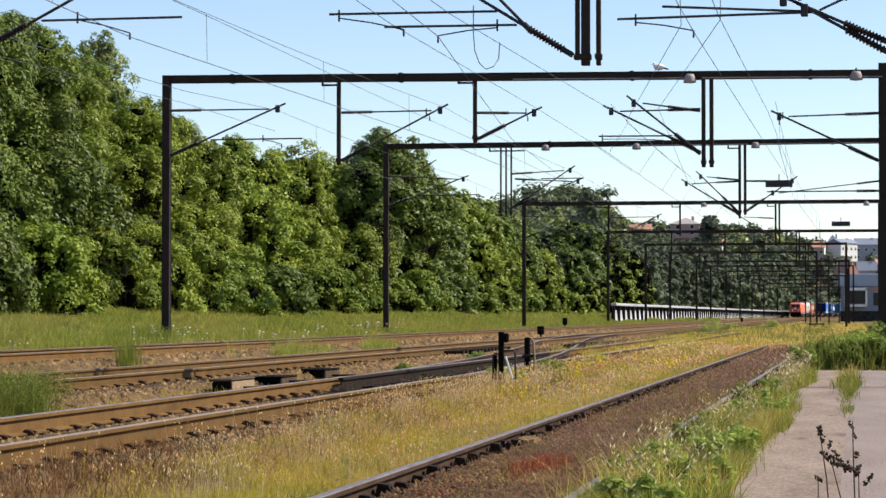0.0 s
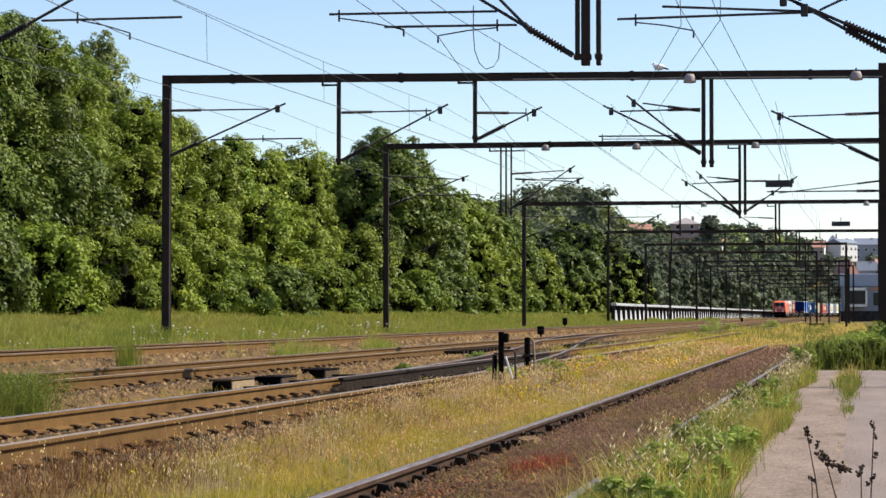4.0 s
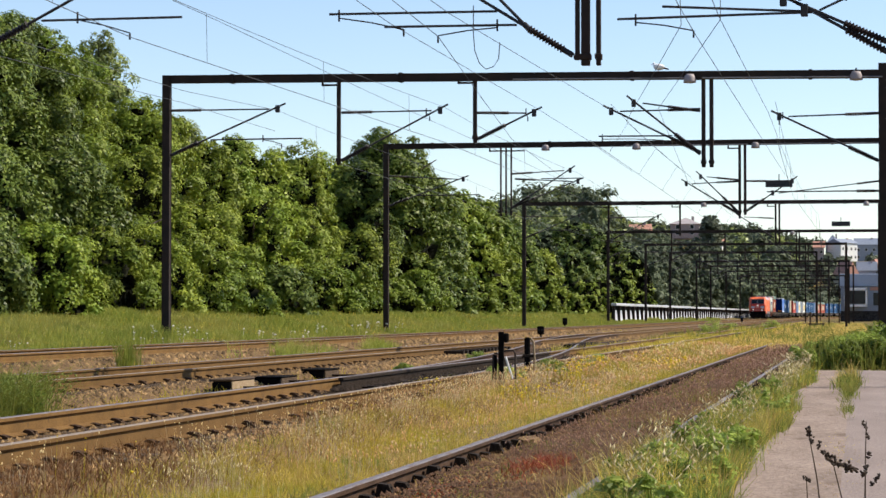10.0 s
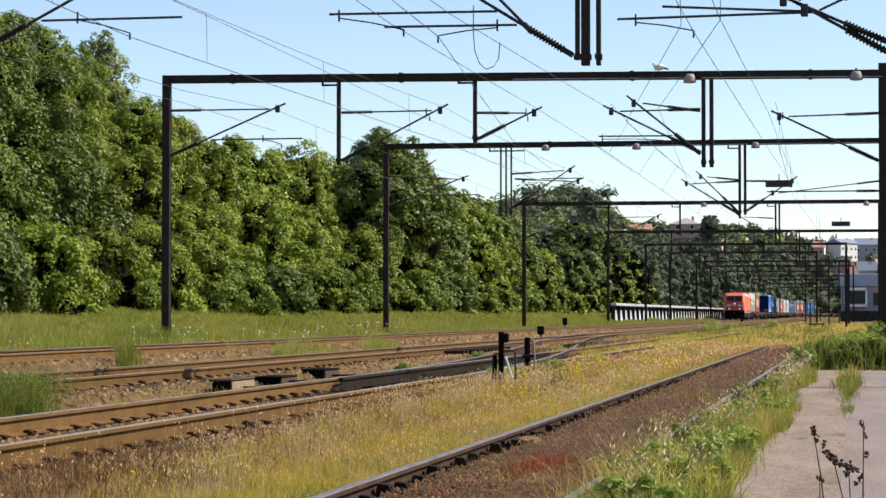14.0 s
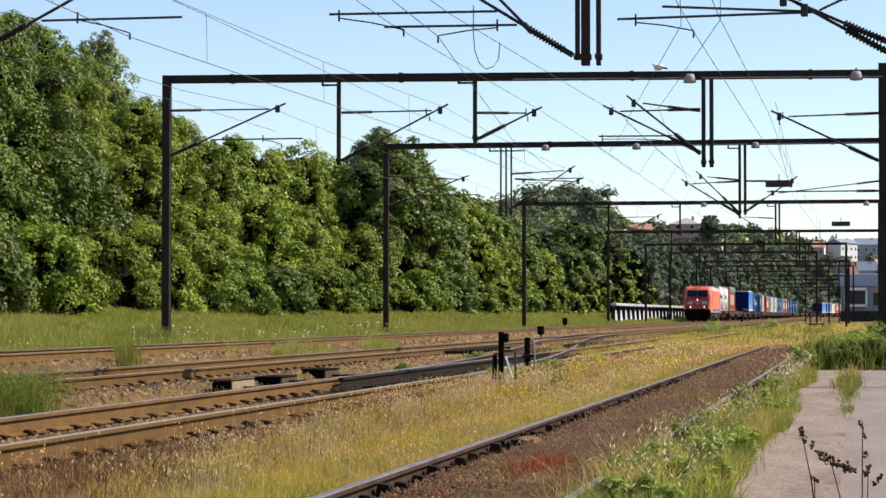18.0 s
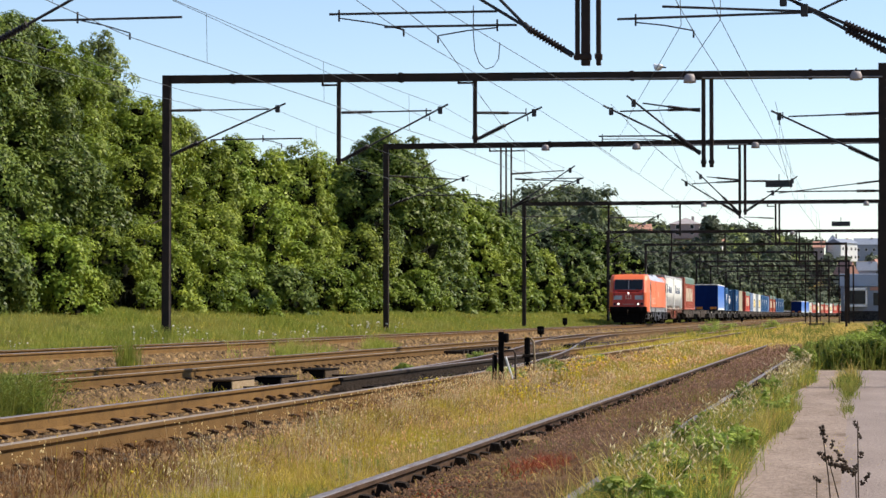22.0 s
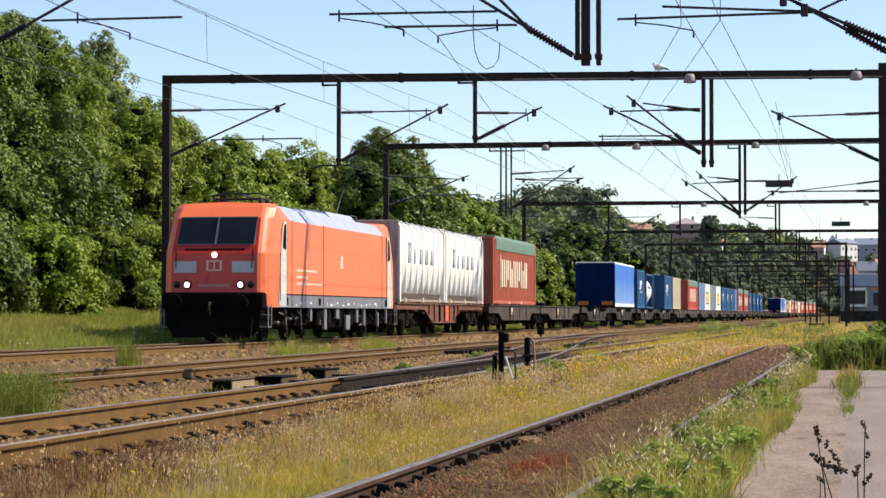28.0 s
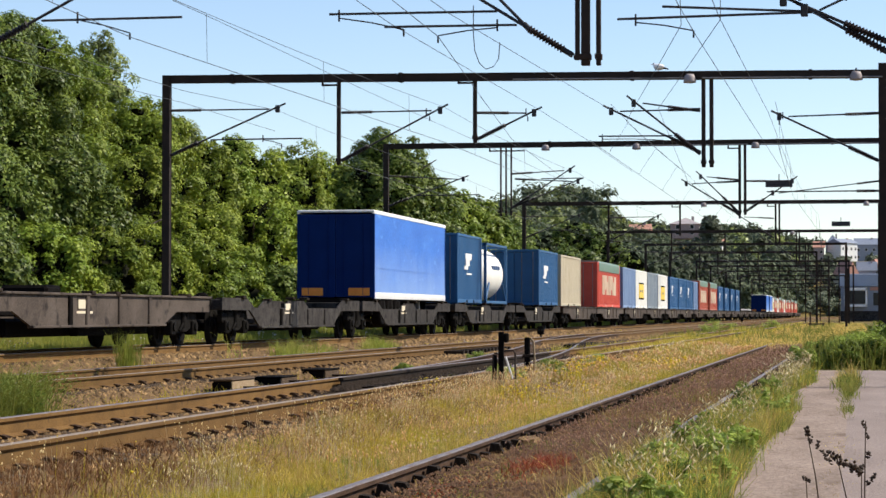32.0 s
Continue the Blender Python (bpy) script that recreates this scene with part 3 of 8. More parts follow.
TYPICAL_DROPS = [(-14.53, 5.5, 1), (-10.3, 5.9, 1), (-4.7, 5.3, 2)]
TYPICAL_ARMS = [
    (-19.48, 7.1, 5.84, (-16.3, 7.19), (-18.3, -15.6, 6.27), (-16.9, 6.2, -16.5, 6.12)),
    (-14.45, 7.0, 5.63, (-11.6, 7.1), (-13.4, -11.2, 6.27), (-12.1, 6.2, -11.6, 6.12)),
    (-4.8, 6.9, 5.75, (-6.8, 7.05), (-5.5, -7.1, 6.25), (-6.9, 6.2, -6.3, 6.12)),
]
portal(12.0, 1.2, 8.0, TYPICAL_DROPS, TYPICAL_ARMS)
portal(40.5, 0.78, 8.0, [(-15.3, 5.6, 1), (-4.67, 5.48, 3)], [
    (-19.48, 7.1, 5.84, (-16.3, 7.19), (-18.3, -15.6, 6.27), None),
    (-15.25, 7.0, 5.98, (-12.9, 7.2), (-14.2, -11.63, 6.45), (-13.54, 6.45, -12.58, 6.2)),
    (-4.75, 7.0, 5.66, (-6.9, 7.0), (-6.05, -8.99, 6.44), (-8.82, 6.38, -7.68, 6.16)),
    (-5.45, 7.0, 6.07, (-6.35, 7.0), (-5.71, -8.02, 6.2), (-6.05, 6.16, -7.08, 6.04), False),
    (0.62, 7.0, 5.74, (-1.2, 6.58), (-0.72, -3.99, 6.31, 6.26), (-3.68, 6.20, -2.7, 6.04)),
    (0.62, 6.9, 5.56, (-0.85, 6.40), (-0.72, -3.23, 6.32, 6.46), None)])
portal(66.7, 0.71, 8.03, [(-14.53, 5.5, 1), (-10.6, 6.1, 1), (-4.18, 5.33, 2)], [
    (-19.48, 7.13, 5.84, (-16.32, 7.19), (-18.3, -15.6, 6.27), (-16.75, 6.25, -16.2, 6.12)),
    (-14.45, 7.0, 5.63, (-11.6, 7.08), None, (-12.0, 6.95, -11.9, 6.85)),
    (-10.54, 6.94, 6.19, (-8.92, 6.97), None, (-9.15, 6.9, -9.1, 6.8)),
    (-4.27, 6.95, 5.75, (-6.75, 6.98), None, None),
    (-4.27, 6.9, 5.7, (-6.12, 7.2), (-5.05, -7.1, 6.22), (-7.0, 6.15, -5.3, 6.1)),
    (0.6, 6.77, 5.46, (-2.1, 6.77), None, (-2.0, 6.7, -2.1, 6.6))], fall=0.009)
portal(99.4, 1.0, 8.35, [(-14.70, 5.40, 3), (-4.75, 5.35, 2)], [
    (-19.48, 7.1, 5.84, (-16.3, 7.0), (-18.3, -15.6, 6.27), None),
    (-14.26, 7.14, 5.70, (-11.78, 7.32), None, None),
    (-14.10, 6.93, 5.78, (-11.45, 6.86), (-13.0, -11.24, 6.93), None),
    (-4.8, 6.74, 5.4, (-6.95, 6.72), None, None),
    (-4.8, 6.8, 5.46, (-6.36, 7.0), None, None),
    (-4.5, 6.75, 5.5, (-2.6, 6.79), None, None),
    (0.9, 6.7, 6.3, (-3.4, 6.3), None, None)])
for y, right, beam in ((142.0, 1.32, 7.85), (191.0, 1.72, 7.83), (225.6, -1.0, 7.82), (255.4, -4.2, 7.82), (298.0, -1.0, 7.8), (327.0, -0.5, 7.8), (366.0, -4.2, 7.8), (410.0, -2.0, 7.8), (457.0, -0.5, 7.8), (515.0, -2.0, 7.8), (580.0, -1.0, 7.8), (650.0, -1.0, 7.8)):
    portal(y, right, beam, [d for d in TYPICAL_DROPS if d[0] < right - 0.6], [a for a in TYPICAL_ARMS if a[0] < right - 0.3] if y < 460 else [])

# ---- overhead wires ----


def sag_line(ends, drop, steps=9):
    """Points along spans that hang between supports."""
    out = []
    for (x0, y0, z0), (x1, y1, z1) in zip(ends, ends[1:]):
        hang = drop * ((y1 - y0) / 57.0) ** 2
        for k in range(steps):
            t = k / steps
            out.append((x0 + (x1 - x0) * t, y0 + (y1 - y0) * t, z0 + (z1 - z0) * t - 4 * hang * t * (1 - t)))
    return out + [ends[-1]]


def overhead_line(xs, y_end, label, y_from=0.0, aside=0.02):
    ends_m = [(xs[i % len(xs)] + bend(y), y, 7.12) for i, y in enumerate(PORTALS) if y_from <= y <= y_end]
    ends_c = [(xs[i % len(xs)] + aside + bend(y), y, 6.12) for i, y in enumerate(PORTALS) if y_from <= y <= y_end]
    t = thing("overhead_line", Matrix(), label, "overhead wire", "overhead lines")
    m = sag_line(ends_m, 0.34)
    part("messenger_wire", Shape().tube(m, 0.0062, 5), WIRE, t)
    part("contact_wire", Shape().tube(sag_line(ends_c, 0.02, 3), 0.0078, 5), WIRE, t)
    for (x0, y0, z0), (x1, y1, z1) in zip(ends_m, ends_m[1:]):
        if y0 > 330:
            break
        n = max(3, int((y1 - y0) / 9))
        for k in range(n):
            f = (k + 0.5) / n
            xx, yy = x0 + (x1 - x0) * f, y0 + (y1 - y0) * f
            part("dropper", Shape().tube([(xx + aside, yy, 6.11), (xx, yy, z0 - 4 * 0.34 * ((y1 - y0) / 57.0) ** 2 * f * (1 - f))], 0.0045, 4), WIRE, t)
    return t


overhead_line((-16.5, -16.3, -16.4, -16.6), 700, "thin contact and messenger wire over the main track", 60.0)
overhead_line((-11.4, -12.58, -11.5, -11.4), 700, "thin contact and messenger wire over the second track")
overhead_line((-6.9, -6.9, -6.75, -6.95), 460, "thin contact and messenger wire over the third track", 60.0, -0.6)
overhead_line((-2.2, -2.75, -2.2, -2.6), 330, "thin contact and messenger wire over the siding", 60.0)
for pts, drop, label in (
        ([(-6.2, 12, 6.0), (-7.08, 40.5, 6.03), (-9.57, 66.7, 6.2), (-11.2, 99.4, 6.3)], 0.05, "slack crossover wire crossing between tracks"),
        ([(-1.0, 18, 5.8), (-2.25, 40.5, 6.22), (-5.43, 66.7, 6.99), (-6.9, 99.4, 6.8), (-7, 142, 6.9)], 0.05, "slack crossover wire crossing between tracks"),
        ([(-1.4, 18, 6.0), (-2.91, 40.5, 6.14), (-6.33, 66.7, 6.64), (-7.0, 99.4, 7.1)], 0.03, "slack crossover wire crossing between tracks"),
        ([(-2.1, 18, 6.1), (-2.25, 40.5, 6.22), (-2.39, 66.7, 6.82), (-2.54, 99.4, 6.79)], 0.02, "slack crossover wire crossing between tracks"),
        ([(-2.6, 18, 5.9), (-2.68, 40.5, 5.99), (-2.63, 66.7, 6.2), (-2.7, 99.4, 6.7)], 0.02, "slack crossover wire crossing between tracks"),
        ([(-7.4, 18, 6.2), (-7.92, 40.5, 6.27), (-8.8, 66.7, 7.01), (-8.98, 80, 7.16), (-9.2, 99.4, 7.2)], 0.02, "slack crossover wire crossing between tracks"),
        ([(-6.9, 12, 6.4), (-6.9, 40.5, 6.43), (-6.7, 66.7, 6.93)], 0.02, "sagging messenger wire over the third track"),
        ([(-13.6, 12, 7.6), (-13.6, 50, 7.6), (-13.5, 66.7, 7.5), (-13.9, 99.4, 7.7), (-14, 142, 7.7)], 0.02, "feeder wire strung over the tracks"),
        ([(-15.6, 12, 6.4), (-15.9, 40.5, 6.5), (-16.3, 57, 6.75), (-16.35, 66.7, 7.1)], 0.02, "sagging messenger wire over the main track"),
        ([(-15.6, 12, 6.1), (-15.8, 40.5, 6.05), (-16.3, 57, 6.45), (-16.4, 66.7, 6.5)], 0.02, "contact wire over the main track")):
    w = thing("feeder_wire", Matrix(), label, "overhead wire")
    part("wire", Shape().tube(sag_line(pts, drop), 0.0066, 5), WIRE, w)
jl = thing("jumper_loop", Matrix(), "slack looped jumper cable hanging from the wires", "cable")
part("cable", Shape().tube([(-8.30, 52, 8.05), (-8.30, 52, 7.43), (-8.27, 52, 7.06), (-8.17, 52, 6.78), (-8.02, 52, 6.64), (-7.85, 52, 6.70), (-7.74, 52, 6.86), (-7.71, 52, 7.23)], 0.011, 6), TUBE, jl)


# ---- trees ----
def leaf_cloud(count, lobes, size, seed, flat=0.35, inner=0.12):
    """Leaves on the shells of many lobes, with larger shaded leaves inside: arrays of pointed leaves. lobes: (centre, radius)."""
    r = np.random.default_rng(seed)
    count, size = int(count * 1.9), size * 0.84
    c = np.array([l[0] for l in lobes])
    rad = np.array([l[1] for l in lobes])
    pick = r.choice(len(lobes), count, p=rad ** 2 / (rad ** 2).sum())
    d = r.normal(size=(count, 3))
    d /= np.linalg.norm(d, axis=1)[:, None]
    d[:, 2] = np.abs(d[:, 2]) * 0.75 + d[:, 2] * 0.25
    deep = r.random(count) < inner
    reach = np.where(deep, 0.55 * r.random(count), 0.78 + 0.30 * r.random(count))
    pos = c[pick] + d * (rad[pick] * reach)[:, None]
    nrm = d + r.normal(0, 0.5, (count, 3)) + np.array([0, 0, flat])
    nrm /= np.linalg.norm(nrm, axis=1)[:, None]
    a = np.cross(nrm, r.normal(size=(count, 3)))
    a /= np.linalg.norm(a, axis=1)[:, None]
    b = np.cross(nrm, a)
    s = (size * (0.55 + 0.9 * r.random(count)) * np.where(deep, 2.6, 1.0))[:, None]
    v = np.stack([pos - a * s * 0.7 - b * s * 0.62, pos - a * s * 0.7 + b * s * 0.62, pos + a * s], 1)
    return v.reshape(-1, 3), np.arange(count * 3).reshape(-1, 3)


def crown_lobes(kind, h, rad, seed):
    """Lobes line the envelope of a crown of height h."""
    r = random.Random(seed)
    out = []
    n = {"broad": int(22 + 2.5 * h * rad / 1.4), "shrub": 34}[kind]
    for k in range(n):
        z = (k + r.random()) / n
        if kind == "broad":
            z = 0.02 + 0.89 * z
            wide = (1 - z ** 2.4) ** 0.6
            q = r.uniform(0.45, 0.95) * (0.55 + 0.18 * rad)
        else:
            z = 0.82 * z
            wide = math.sqrt(max(0.03, 1 - (z / 0.9) ** 2))
            q = r.uniform(0.35, 0.65)
        w = k * 2.39996 + r.uniform(-0.5, 0.5)
        rr = max(0.0, wide * rad - q * 0.6) * (r.uniform(0.8, 1.08) if r.random() < 0.7 else r.uniform(0.35, 0.6))
        out.append(((rr * math.cos(w), rr * math.sin(w), z * h - q * 0.4 * z), q))
    return out


def trunk_mesh(kind, seed, h, rad):
    r = random.Random(seed)
    s = Shape()
    t = rad * 0.085
    path = [(0, 0, -0.3), (0.02 * rad, 0, 0.22 * h), (0.05 * rad, 0.03 * rad, 0.5 * h), (0.02 * rad, 0.06 * rad, 0.86 * h)]
    s.tube(path, [t * 1.3, t, t * 0.65, t * 0.15], 8)
    for k in range(8):
        z = h * r.uniform(0.16, 0.7)
        w = k * 2.4 + r.random()
        reach = rad * r.uniform(0.5, 0.85)
        s.tube([(0.03 * rad, 0, z), (math.cos(w) * reach * 0.5, math.sin(w) * reach * 0.5, z + h * 0.09), (math.cos(w) * reach, math.sin(w) * reach, z + h * r.uniform(0.1, 0.22))], [t * 0.5, t * 0.3, t * 0.08], 6)
    return s.mesh("trunk", BARK)


def crown_leaves(lobes, s, seed, layers=2.6, bough=0.34):
    """Leaves gathered on boughs: each lobe carries clumps on its outer side, each clump a shell of leaves facing out and up, so that shade falls between them."""
    r = np.random.default_rng(seed)
    c, rad = np.array([l[0] for l in lobes]), np.array([l[1] for l in lobes])
    per = np.maximum(4, 1.35 * (rad / (bough * rad + 0.13)) ** 2).astype(int)
    which = np.repeat(np.arange(len(lobes)), per)
    d = r.normal(size=(len(which), 3))
    out = c[which] * np.array([1, 1, 0])
    out /= np.linalg.norm(out, axis=1)[:, None] + 0.3
    d += out * 0.9
    d[:, 2] += 0.25
    d /= np.linalg.norm(d, axis=1)[:, None]
    q = (bough * rad[which] + 0.13) * r.uniform(0.7, 1.35, len(which))
    hub = c[which] + d * (rad[which] * r.uniform(0.62, 1.08, len(which)))[:, None]
    n = np.maximum(8, layers * 2 * math.pi * q ** 2 / (1.05 * s * s)).astype(int)
    k = np.repeat(np.arange(len(q)), n)
    m = len(k)
    e = r.normal(size=(m, 3)) + d[k] * 0.9
    e[:, 2] += 0.75
    e /= np.linalg.norm(e, axis=1)[:, None]
    pos = hub[k] + e * (q[k] * r.uniform(0.55, 1.12, m))[:, None] * np.array([1.12, 1.12, 0.78])
    pos[:, 2] -= 0.25 * q[k] * (1 - e[:, 2])
    nrm = e + r.normal(0, 0.26, (m, 3)) + np.array([0, 0, 0.3])
    size = s * r.uniform(0.6, 1.4, m)
    nrm /= np.linalg.norm(nrm, axis=1)[:, None]
    a = np.cross(nrm, r.normal(size=nrm.shape))
    a /= np.linalg.norm(a, axis=1)[:, None]
    b = np.cross(nrm, a)
    w = size[:, None]
    v = np.stack([pos - a * w * 0.7 - b * w * 0.62, pos - a * w * 0.7 + b * w * 0.62, pos + a * w], 1)
    return v.reshape(-1, 3), np.arange(len(pos) * 3).reshape(-1, 3)


def shade_twigs(lobes, s, seed):
    """Thin crossing twig slivers fill the lobes, near-black to paint the crown's inner shade."""
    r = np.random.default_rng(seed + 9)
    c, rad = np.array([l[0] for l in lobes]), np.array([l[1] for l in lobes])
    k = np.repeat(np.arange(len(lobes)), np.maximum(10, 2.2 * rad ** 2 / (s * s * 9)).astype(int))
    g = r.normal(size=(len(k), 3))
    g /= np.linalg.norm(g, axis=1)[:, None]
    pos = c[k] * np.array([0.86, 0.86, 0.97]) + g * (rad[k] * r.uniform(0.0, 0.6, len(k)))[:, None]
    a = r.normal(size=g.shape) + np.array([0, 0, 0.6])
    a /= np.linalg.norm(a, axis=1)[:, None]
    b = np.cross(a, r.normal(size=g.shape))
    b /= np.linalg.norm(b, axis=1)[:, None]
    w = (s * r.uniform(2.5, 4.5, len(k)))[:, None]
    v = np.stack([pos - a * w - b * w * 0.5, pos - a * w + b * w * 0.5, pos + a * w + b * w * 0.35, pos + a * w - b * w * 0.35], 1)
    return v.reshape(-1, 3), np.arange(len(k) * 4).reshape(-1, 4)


def tree(kind, leaf, x, y, h, rad, bough=None):
    """One tree or shrub: trunk with limbs and a crown of single leaves on boughs, its uneven lobes drawn by its place."""
    seed = int(abs(x * 70 + y * 30))
    lobes = crown_lobes(kind, h, rad, seed)
    fine = 0.069 + 0.00072 * max(0.0, y - 90.0) * (1.0 if y < 230 else 1.25)
    if leaf is LEAF_DARK and y < 200:
        fine *= 1.15
    vs, fs = crown_leaves(lobes, fine, seed, 0.72 if y < 230 else 0.62 if y < 330 else 1.1, bough or (0.58 if leaf is LEAF_DARK else 0.46))
    z0 = float(ground_z(x, y))
    name = "shrub" if kind == "shrub" else "tree"
    words = {LEAF_MID: "mid-green", LEAF_DARK: "dark green", LEAF_LIGHT: "fresh green", LEAF_GREY: "grey-green", LEAF_SHADED: "shade-dark green", LEAF_HAZE_FAR: "hazy grey-green", LEAF_HAZE_HILL: "pale hazy green"}[leaf]
    t = thing(name, pose(x, y, z0, 0, 0, (x * 37 + y * 11) % 360), ("dense bushy %s shrub on the grassy bank" if kind == "shrub" else "leafy %s broadleaf tree on the bank") % words, name, "shrubs along the bank" if kind == "shrub" else "trees along the bank")
    part("trunk", trunk_mesh(kind, int(x * 10 + y), h, rad if kind != "shrub" else rad * 0.5), None, t)
    part("crown", loose("crown", vs, fs, leaf), None, t)
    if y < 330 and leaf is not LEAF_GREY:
        vs, fs = shade_twigs(lobes, fine, seed)
        tagged(part("branchwork", loose("branchwork", vs, fs, TWIG_SHADE), None, t), kind="stuff")
    return t


tree("broad", LEAF_DARK, -31.0, 79.6, 11.0, 3.2)
tree("broad", LEAF_DARK, -31.0, 83.0, 11.0, 2.8)
tree("broad", LEAF_MID, -31.0, 86.9, 11.5, 2.6)
tree("broad", LEAF_MID, -31.5, 91.6, 11.6, 2.2)
tree("broad", LEAF_MID, -32.5, 97.4, 11.3, 1.8)
tree("broad", LEAF_GREY, -34.5, 106.1, 13.7, 1.3, 0.3)
tree("broad", LEAF_GREY, -34.0, 106.7, 12.5, 1.0)
tree("broad", LEAF_LIGHT, -31.0, 100.3, 9.7, 2.0)
tree("broad", LEAF_LIGHT, -31.5, 106.2, 9.9, 1.9)
tree("broad", LEAF_GREY, -32.0, 111.3, 9.5, 1.6)
tree("broad", LEAF_LIGHT, -31.0, 111.7, 8.6, 2.0)
tree("broad", LEAF_MID, -33.0, 125.5, 10.0, 1.2)
tree("broad", LEAF_MID, -31.0, 115.9, 8.5, 2.0)
tree("broad", LEAF_LIGHT, -31.0, 122.2, 8.7, 2.4)
tree("broad", LEAF_LIGHT, -32.0, 134.0, 9.5, 2.7)
tree("broad", LEAF_LIGHT, -32.0, 142.1, 9.7, 2.6)
tree("broad", LEAF_LIGHT, -33.0, 153.3, 10.1, 2.3)
tree("broad", LEAF_DARK, -29.5, 149.9, 11.7, 3.9)
tree("broad", LEAF_DARK, -29.3, 141.5, 9.6, 2.2)
tree("broad", LEAF_DARK, -30.0, 161.9, 10.9, 2.6)
tree("broad", LEAF_MID, -30.0, 169.9, 10.1, 2.4)
tree("broad", LEAF_MID, -30.5, 182.0, 9.9, 2.6)
tree("broad", LEAF_MID, -31.0, 195.4, 9.5, 2.6)
tree("broad", LEAF_DARK, -44.0, 289.7, 12.0, 4.2)
tree("broad", LEAF_DARK, -44.0, 272.4, 12.6, 4.0)
tree("broad", LEAF_MID, -30.0, 198.8, 8.2, 2.6)
tree("broad", LEAF_DARK, -30.5, 212.3, 8.0, 2.8)
tree("broad", LEAF_DARK, -36.0, 259.7, 8.6, 3.4)
tree("broad", LEAF_SHADED, -36.0, 279.0, 9.2, 3.4)
tree("broad", LEAF_DARK, -37.0, 309.7, 11.2, 3.8)
tree("broad", LEAF_HAZE_FAR, -37.0, 336.5, 18.2, 2.1)
tree("broad", LEAF_DARK, -36.0, 313.8, 11.8, 3.4)
tree("broad", LEAF_SHADED, -31.0, 231.6, 7.7, 2.8)
tree("broad", LEAF_DARK, -31.0, 249.4, 7.3, 3.2)
tree("broad", LEAF_DARK, -30.0, 258.7, 7.3, 3.4)
tree("broad", LEAF_DARK, -32.0, 300.7, 10.4, 3.8)
tree("broad", LEAF_SHADED, -32.0, 322.2, 9.8, 4.0)
tree("broad", LEAF_HAZE_FAR, -31.0, 336.1, 9.0, 4.4)
tree("broad", LEAF_HAZE_FAR, -33.0, 387.6, 11.2, 4.8)
tree("broad", LEAF_HAZE_FAR, -31.0, 403.1, 11.0, 5.0)
tree("broad", LEAF_HAZE_FAR, -32.0, 469.0, 14.1, 5.5)
tree("broad", LEAF_HAZE_FAR, -31.0, 512.2, 14.5, 6.0)
tree("broad", LEAF_HAZE_FAR, -31.0, 579.2, 14.7, 7.0)
tree("broad", LEAF_HAZE_FAR, -32.0, 687.5, 16.9, 8.0)
tree("broad", LEAF_HAZE_FAR, -34.0, 834.5, 19.4, 9.0)
tree("broad", LEAF_HAZE_FAR, -36.0, 1029.9, 21.2, 10.0)
tree("broad", LEAF_DARK, -28.3, 74.5, 5.3, 2.4)
tree("broad", LEAF_DARK, -28.3, 82.4, 6.2, 2.3)
tree("broad", LEAF_LIGHT, -28.4, 91.3, 6.6, 2.2)
tree("broad", LEAF_LIGHT, -28.8, 102.4, 4.7, 2.4)
tree("broad", LEAF_MID, -29.1, 113.9, 5.9, 2.4)
tree("broad", LEAF_LIGHT, -29.0, 125.1, 4.7, 1.9)
tree("broad", LEAF_LIGHT, -29.4, 139.2, 5.0, 2.6)
tree("broad", LEAF_LIGHT, -28.9, 150.4, 5.6, 2.5)
tree("broad", LEAF_DARK, -28.2, 161.6, 6.2, 2.0)
tree("broad", LEAF_LIGHT, -29.0, 182.8, 6.3, 2.1)
tree("broad", LEAF_LIGHT, -29.0, 200.6, 4.4, 2.5)
tree("broad", LEAF_LIGHT, -28.5, 216.6, 5.7, 2.4)
tree("broad", LEAF_DARK, -29.0, 242.9, 6.1, 2.5)
tree("broad", LEAF_DARK, -29.3, 268.8, 4.8, 2.6)
tree("broad", LEAF_LIGHT, -28.7, 288.9, 5.9, 2.5)
tree("broad", LEAF_MID, -28.6, 316.0, 7.0, 2.1)
tree("shrub", LEAF_DARK, -26.6, 70.1, 2.5, 1.6)
tree("shrub", LEAF_MID, -26.1, 73.9, 3.1, 2.0)
tree("shrub", LEAF_LIGHT, -26.6, 81.2, 3.5, 2.1)
tree("shrub", LEAF_LIGHT, -26.0, 85.4, 3.5, 1.9)
tree("shrub", LEAF_MID, -26.6, 94.1, 3.5, 2.1)
tree("shrub", LEAF_MID, -25.9, 98.1, 2.5, 1.6)
tree("shrub", LEAF_DARK, -26.1, 106.4, 2.2, 1.6)
tree("shrub", LEAF_MID, -26.2, 115.0, 2.7, 2.1)
tree("shrub", LEAF_MID, -27.2, 128.0, 3.1, 1.9)
tree("shrub", LEAF_MID, -26.8, 135.4, 1.9, 2.0)
tree("shrub", LEAF_MID, -26.3, 142.6, 2.9, 2.0)
tree("shrub", LEAF_DARK, -26.5, 154.4, 2.8, 1.6)
tree("shrub", LEAF_MID, -26.5, 165.4, 2.0, 1.9)
tree("shrub", LEAF_LIGHT, -26.9, 180.1, 2.5, 1.5)
tree("shrub", LEAF_MID, -26.5, 190.5, 2.2, 1.8)
tree("shrub", LEAF_LIGHT, -26.3, 202.7, 3.4, 1.8)
tree("shrub", LEAF_LIGHT, -26.3, 217.1, 2.4, 1.6)
tree("shrub", LEAF_LIGHT, -26.6, 235.4, 3.5, 1.9)
tree("shrub", LEAF_MID, -26.8, 254.9, 3.5, 2.0)
